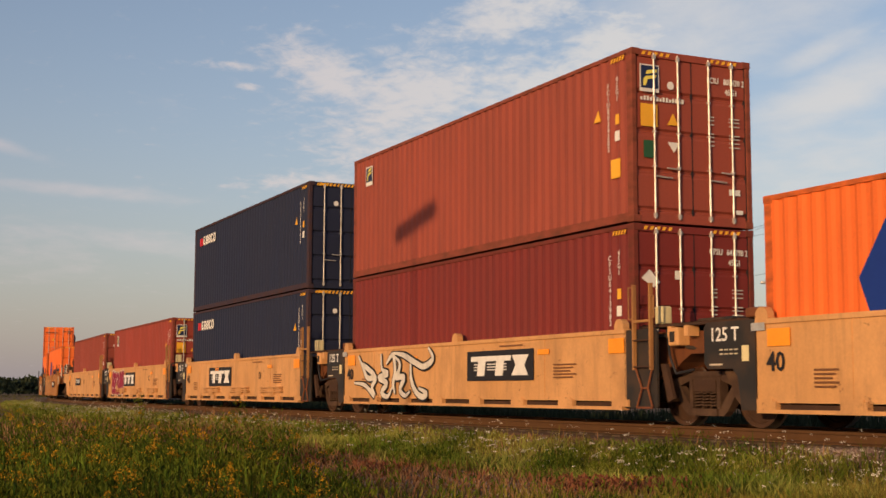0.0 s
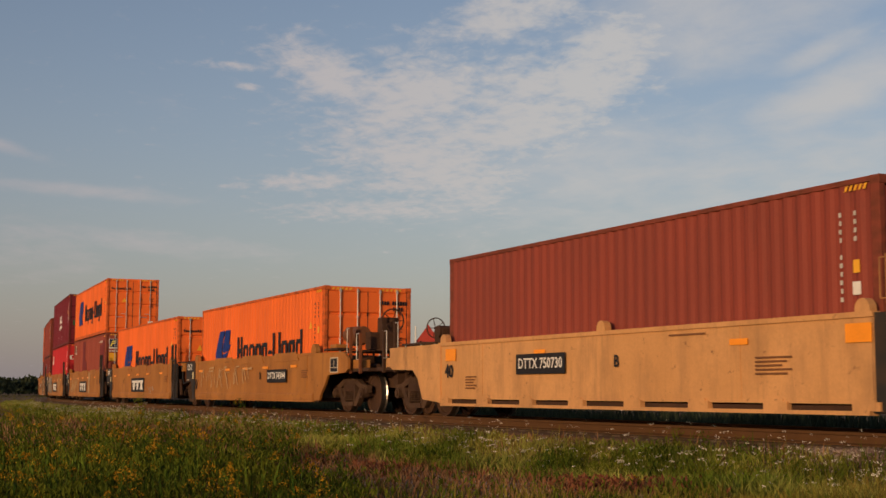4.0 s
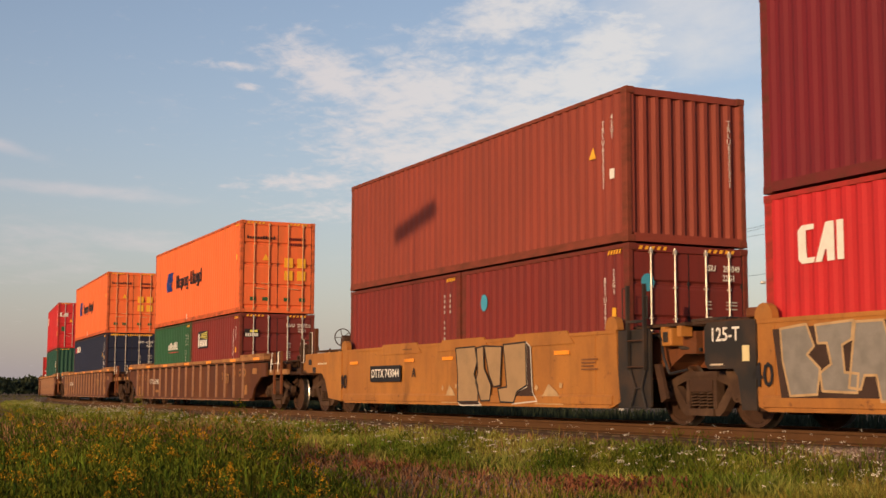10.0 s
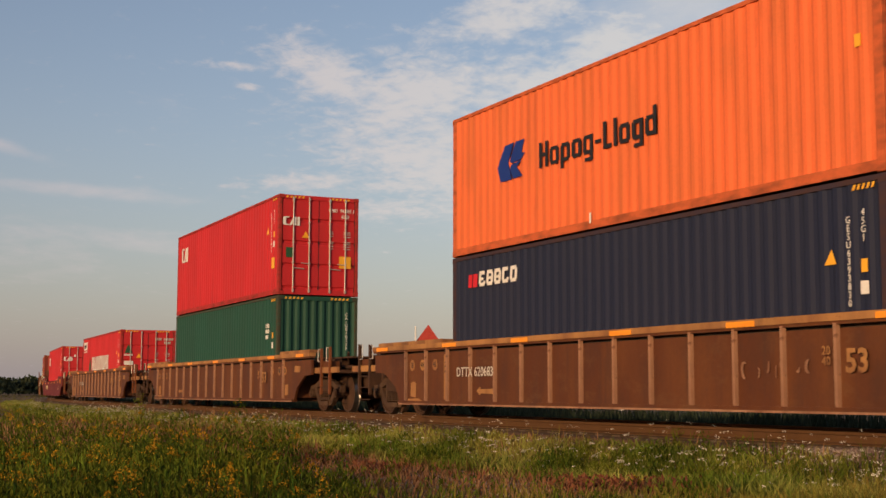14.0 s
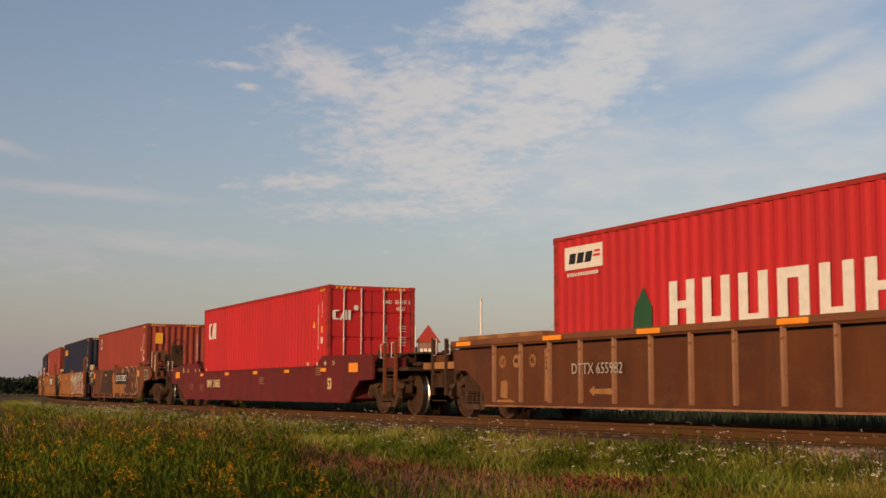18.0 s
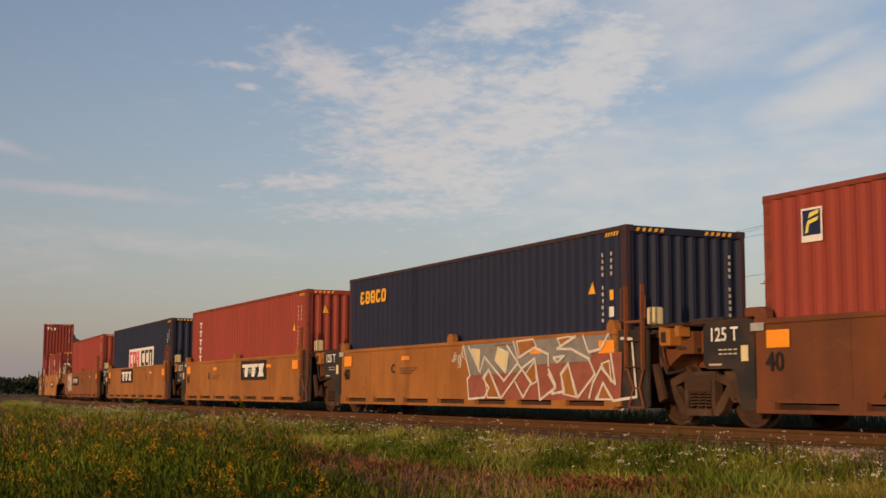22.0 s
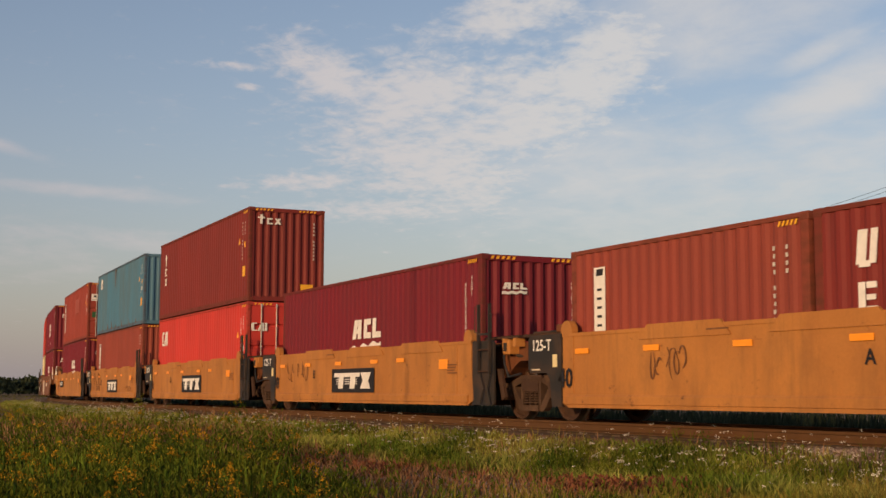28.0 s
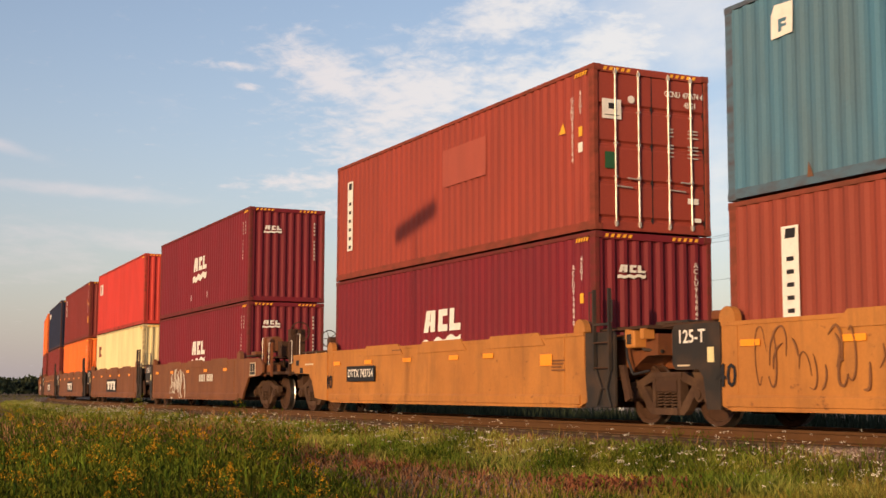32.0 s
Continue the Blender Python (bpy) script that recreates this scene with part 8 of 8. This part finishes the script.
def far_tower():
    p = thing("corner_tower", "far brick tower with a red pyramid roof and white sign", "building")
    part("wall", boxes((-1.5, 1.5, -1.5, 1.5, -0.2, 8.7)), surface("tower_brick", (0.30, 0.16, 0.12), 0.85, grain=12), p)
    bm = bmesh.new()
    b = [bm.verts.new(q) for q in ((-1.85, -1.85, 8.7), (1.85, -1.85, 8.7), (1.85, 1.85, 8.7), (-1.85, 1.85, 8.7))]
    t = bm.verts.new((0, 0, 11.35))
    bm.faces.new(b[::-1])
    for i in range(4):
        bm.faces.new((b[i], b[(i + 1) % 4], t))
    part("roof", bm, surface("red_roof", (0.42, 0.05, 0.03), 0.6), p)
    part("sign_band", boxes(*[(-1.2 + i * 0.62, -0.75 + i * 0.62, -1.56, -1.505, 6.9, 7.7) for i in range(4)]), WHITE, p)
    p.matrix_basis = pose(-179.8, 74.2, -0.6, 0, 0, 63)
    f = thing("flagpole", "white flagpole beside the far tower", "flagpole")
    part("pole", pole_bm(11.0, 0.16, 0.1), WHITE, f)
    f.matrix_basis = pose(-178.8, 71.6, -0.6)


utility_pole(-62.73, 32.97, 8.95, 52, 0.5)
utility_pole(-63.81, 34.86, 9.49, 48, -0.8, True)
utility_pole(-28.5, 24.0, 9.3, 48, 0)
for d in (-1.1, -0.55, 1.1):
    a, b = pose(-63.81, 34.86, 0, 0, 0, 48) @ Vector((d, 0, 9.4)), pose(-28.5, 24.0, 0, 0, 0, 48) @ Vector((d, 0, 9.2))
    wire([a, b], 0.55)
light_mast(-74.37, 37.3, 10.1, 7.7)
light_mast(-123.3, 52.9, 10.2)
wire([(-74.4, 37.3, 7.7), (-63.8, 34.9, 7.1), (-28.5, 24.0, 6.9)], 0.5, 0.009)
wire([(-74.4, 37.3, 7.7), (-95.0, 38.0, 3.2)], 0.3, 0.008)
street_lamp(-75.8, 51.8, 8.67, 0.42)
street_lamp(-123.0, 88.9, 10.1, 0.3)
street_lamp(-114.7, 98.2, 9.3, 0.3)
far_tower()


# ---- the panel on a pole behind the viewer, whose shadow falls on the passing train ----
def panel_pole():
    base = Vector((-26.17, -1.0, 4.25)) + SUN_DIR * 26.0
    p = thing("panel_pole", "grey steel pole with a tilted panel on top beside the track", "pole")
    h = base.z + 0.6
    part("pole", pole_bm(h - 0.1, 0.04, 0.03), GALV, p)
    part("panel", soft_box(-1.08, 1.08, -0.05, 0.05, -0.19, 0.19, 0.03), BLACK, p).matrix_basis = pose(0, 0, h, 0, -11, 0)
    p.matrix_basis = pose(base.x, base.y, -0.6)


panel_pole()
build_ties()


# ---- motion ----
def motions():
    """The train rolls past at an even speed along the curved track; each wheelset turns with it."""
    for ob, s0, z in MOVERS:
        walk(ob, [(i * 0.5, on_line(s0 + SPEED * i * 0.5, 0, z)) for i in range(65)])
    turn = math.degrees(SPEED / 0.485)
    spin = [(i / 18, i / 18 * turn) for i in range(577)]
    for b, s0, wheels in BOGIES:
        walk(b, [(i * 0.5, on_line(s0 + SPEED * i * 0.5)) for i in range(65)])
        for w, x in wheels:
            walk(w, [(t, pose(x, 0, 0.485, 0, a % 360, 0)) for t, a in spin])


motions()
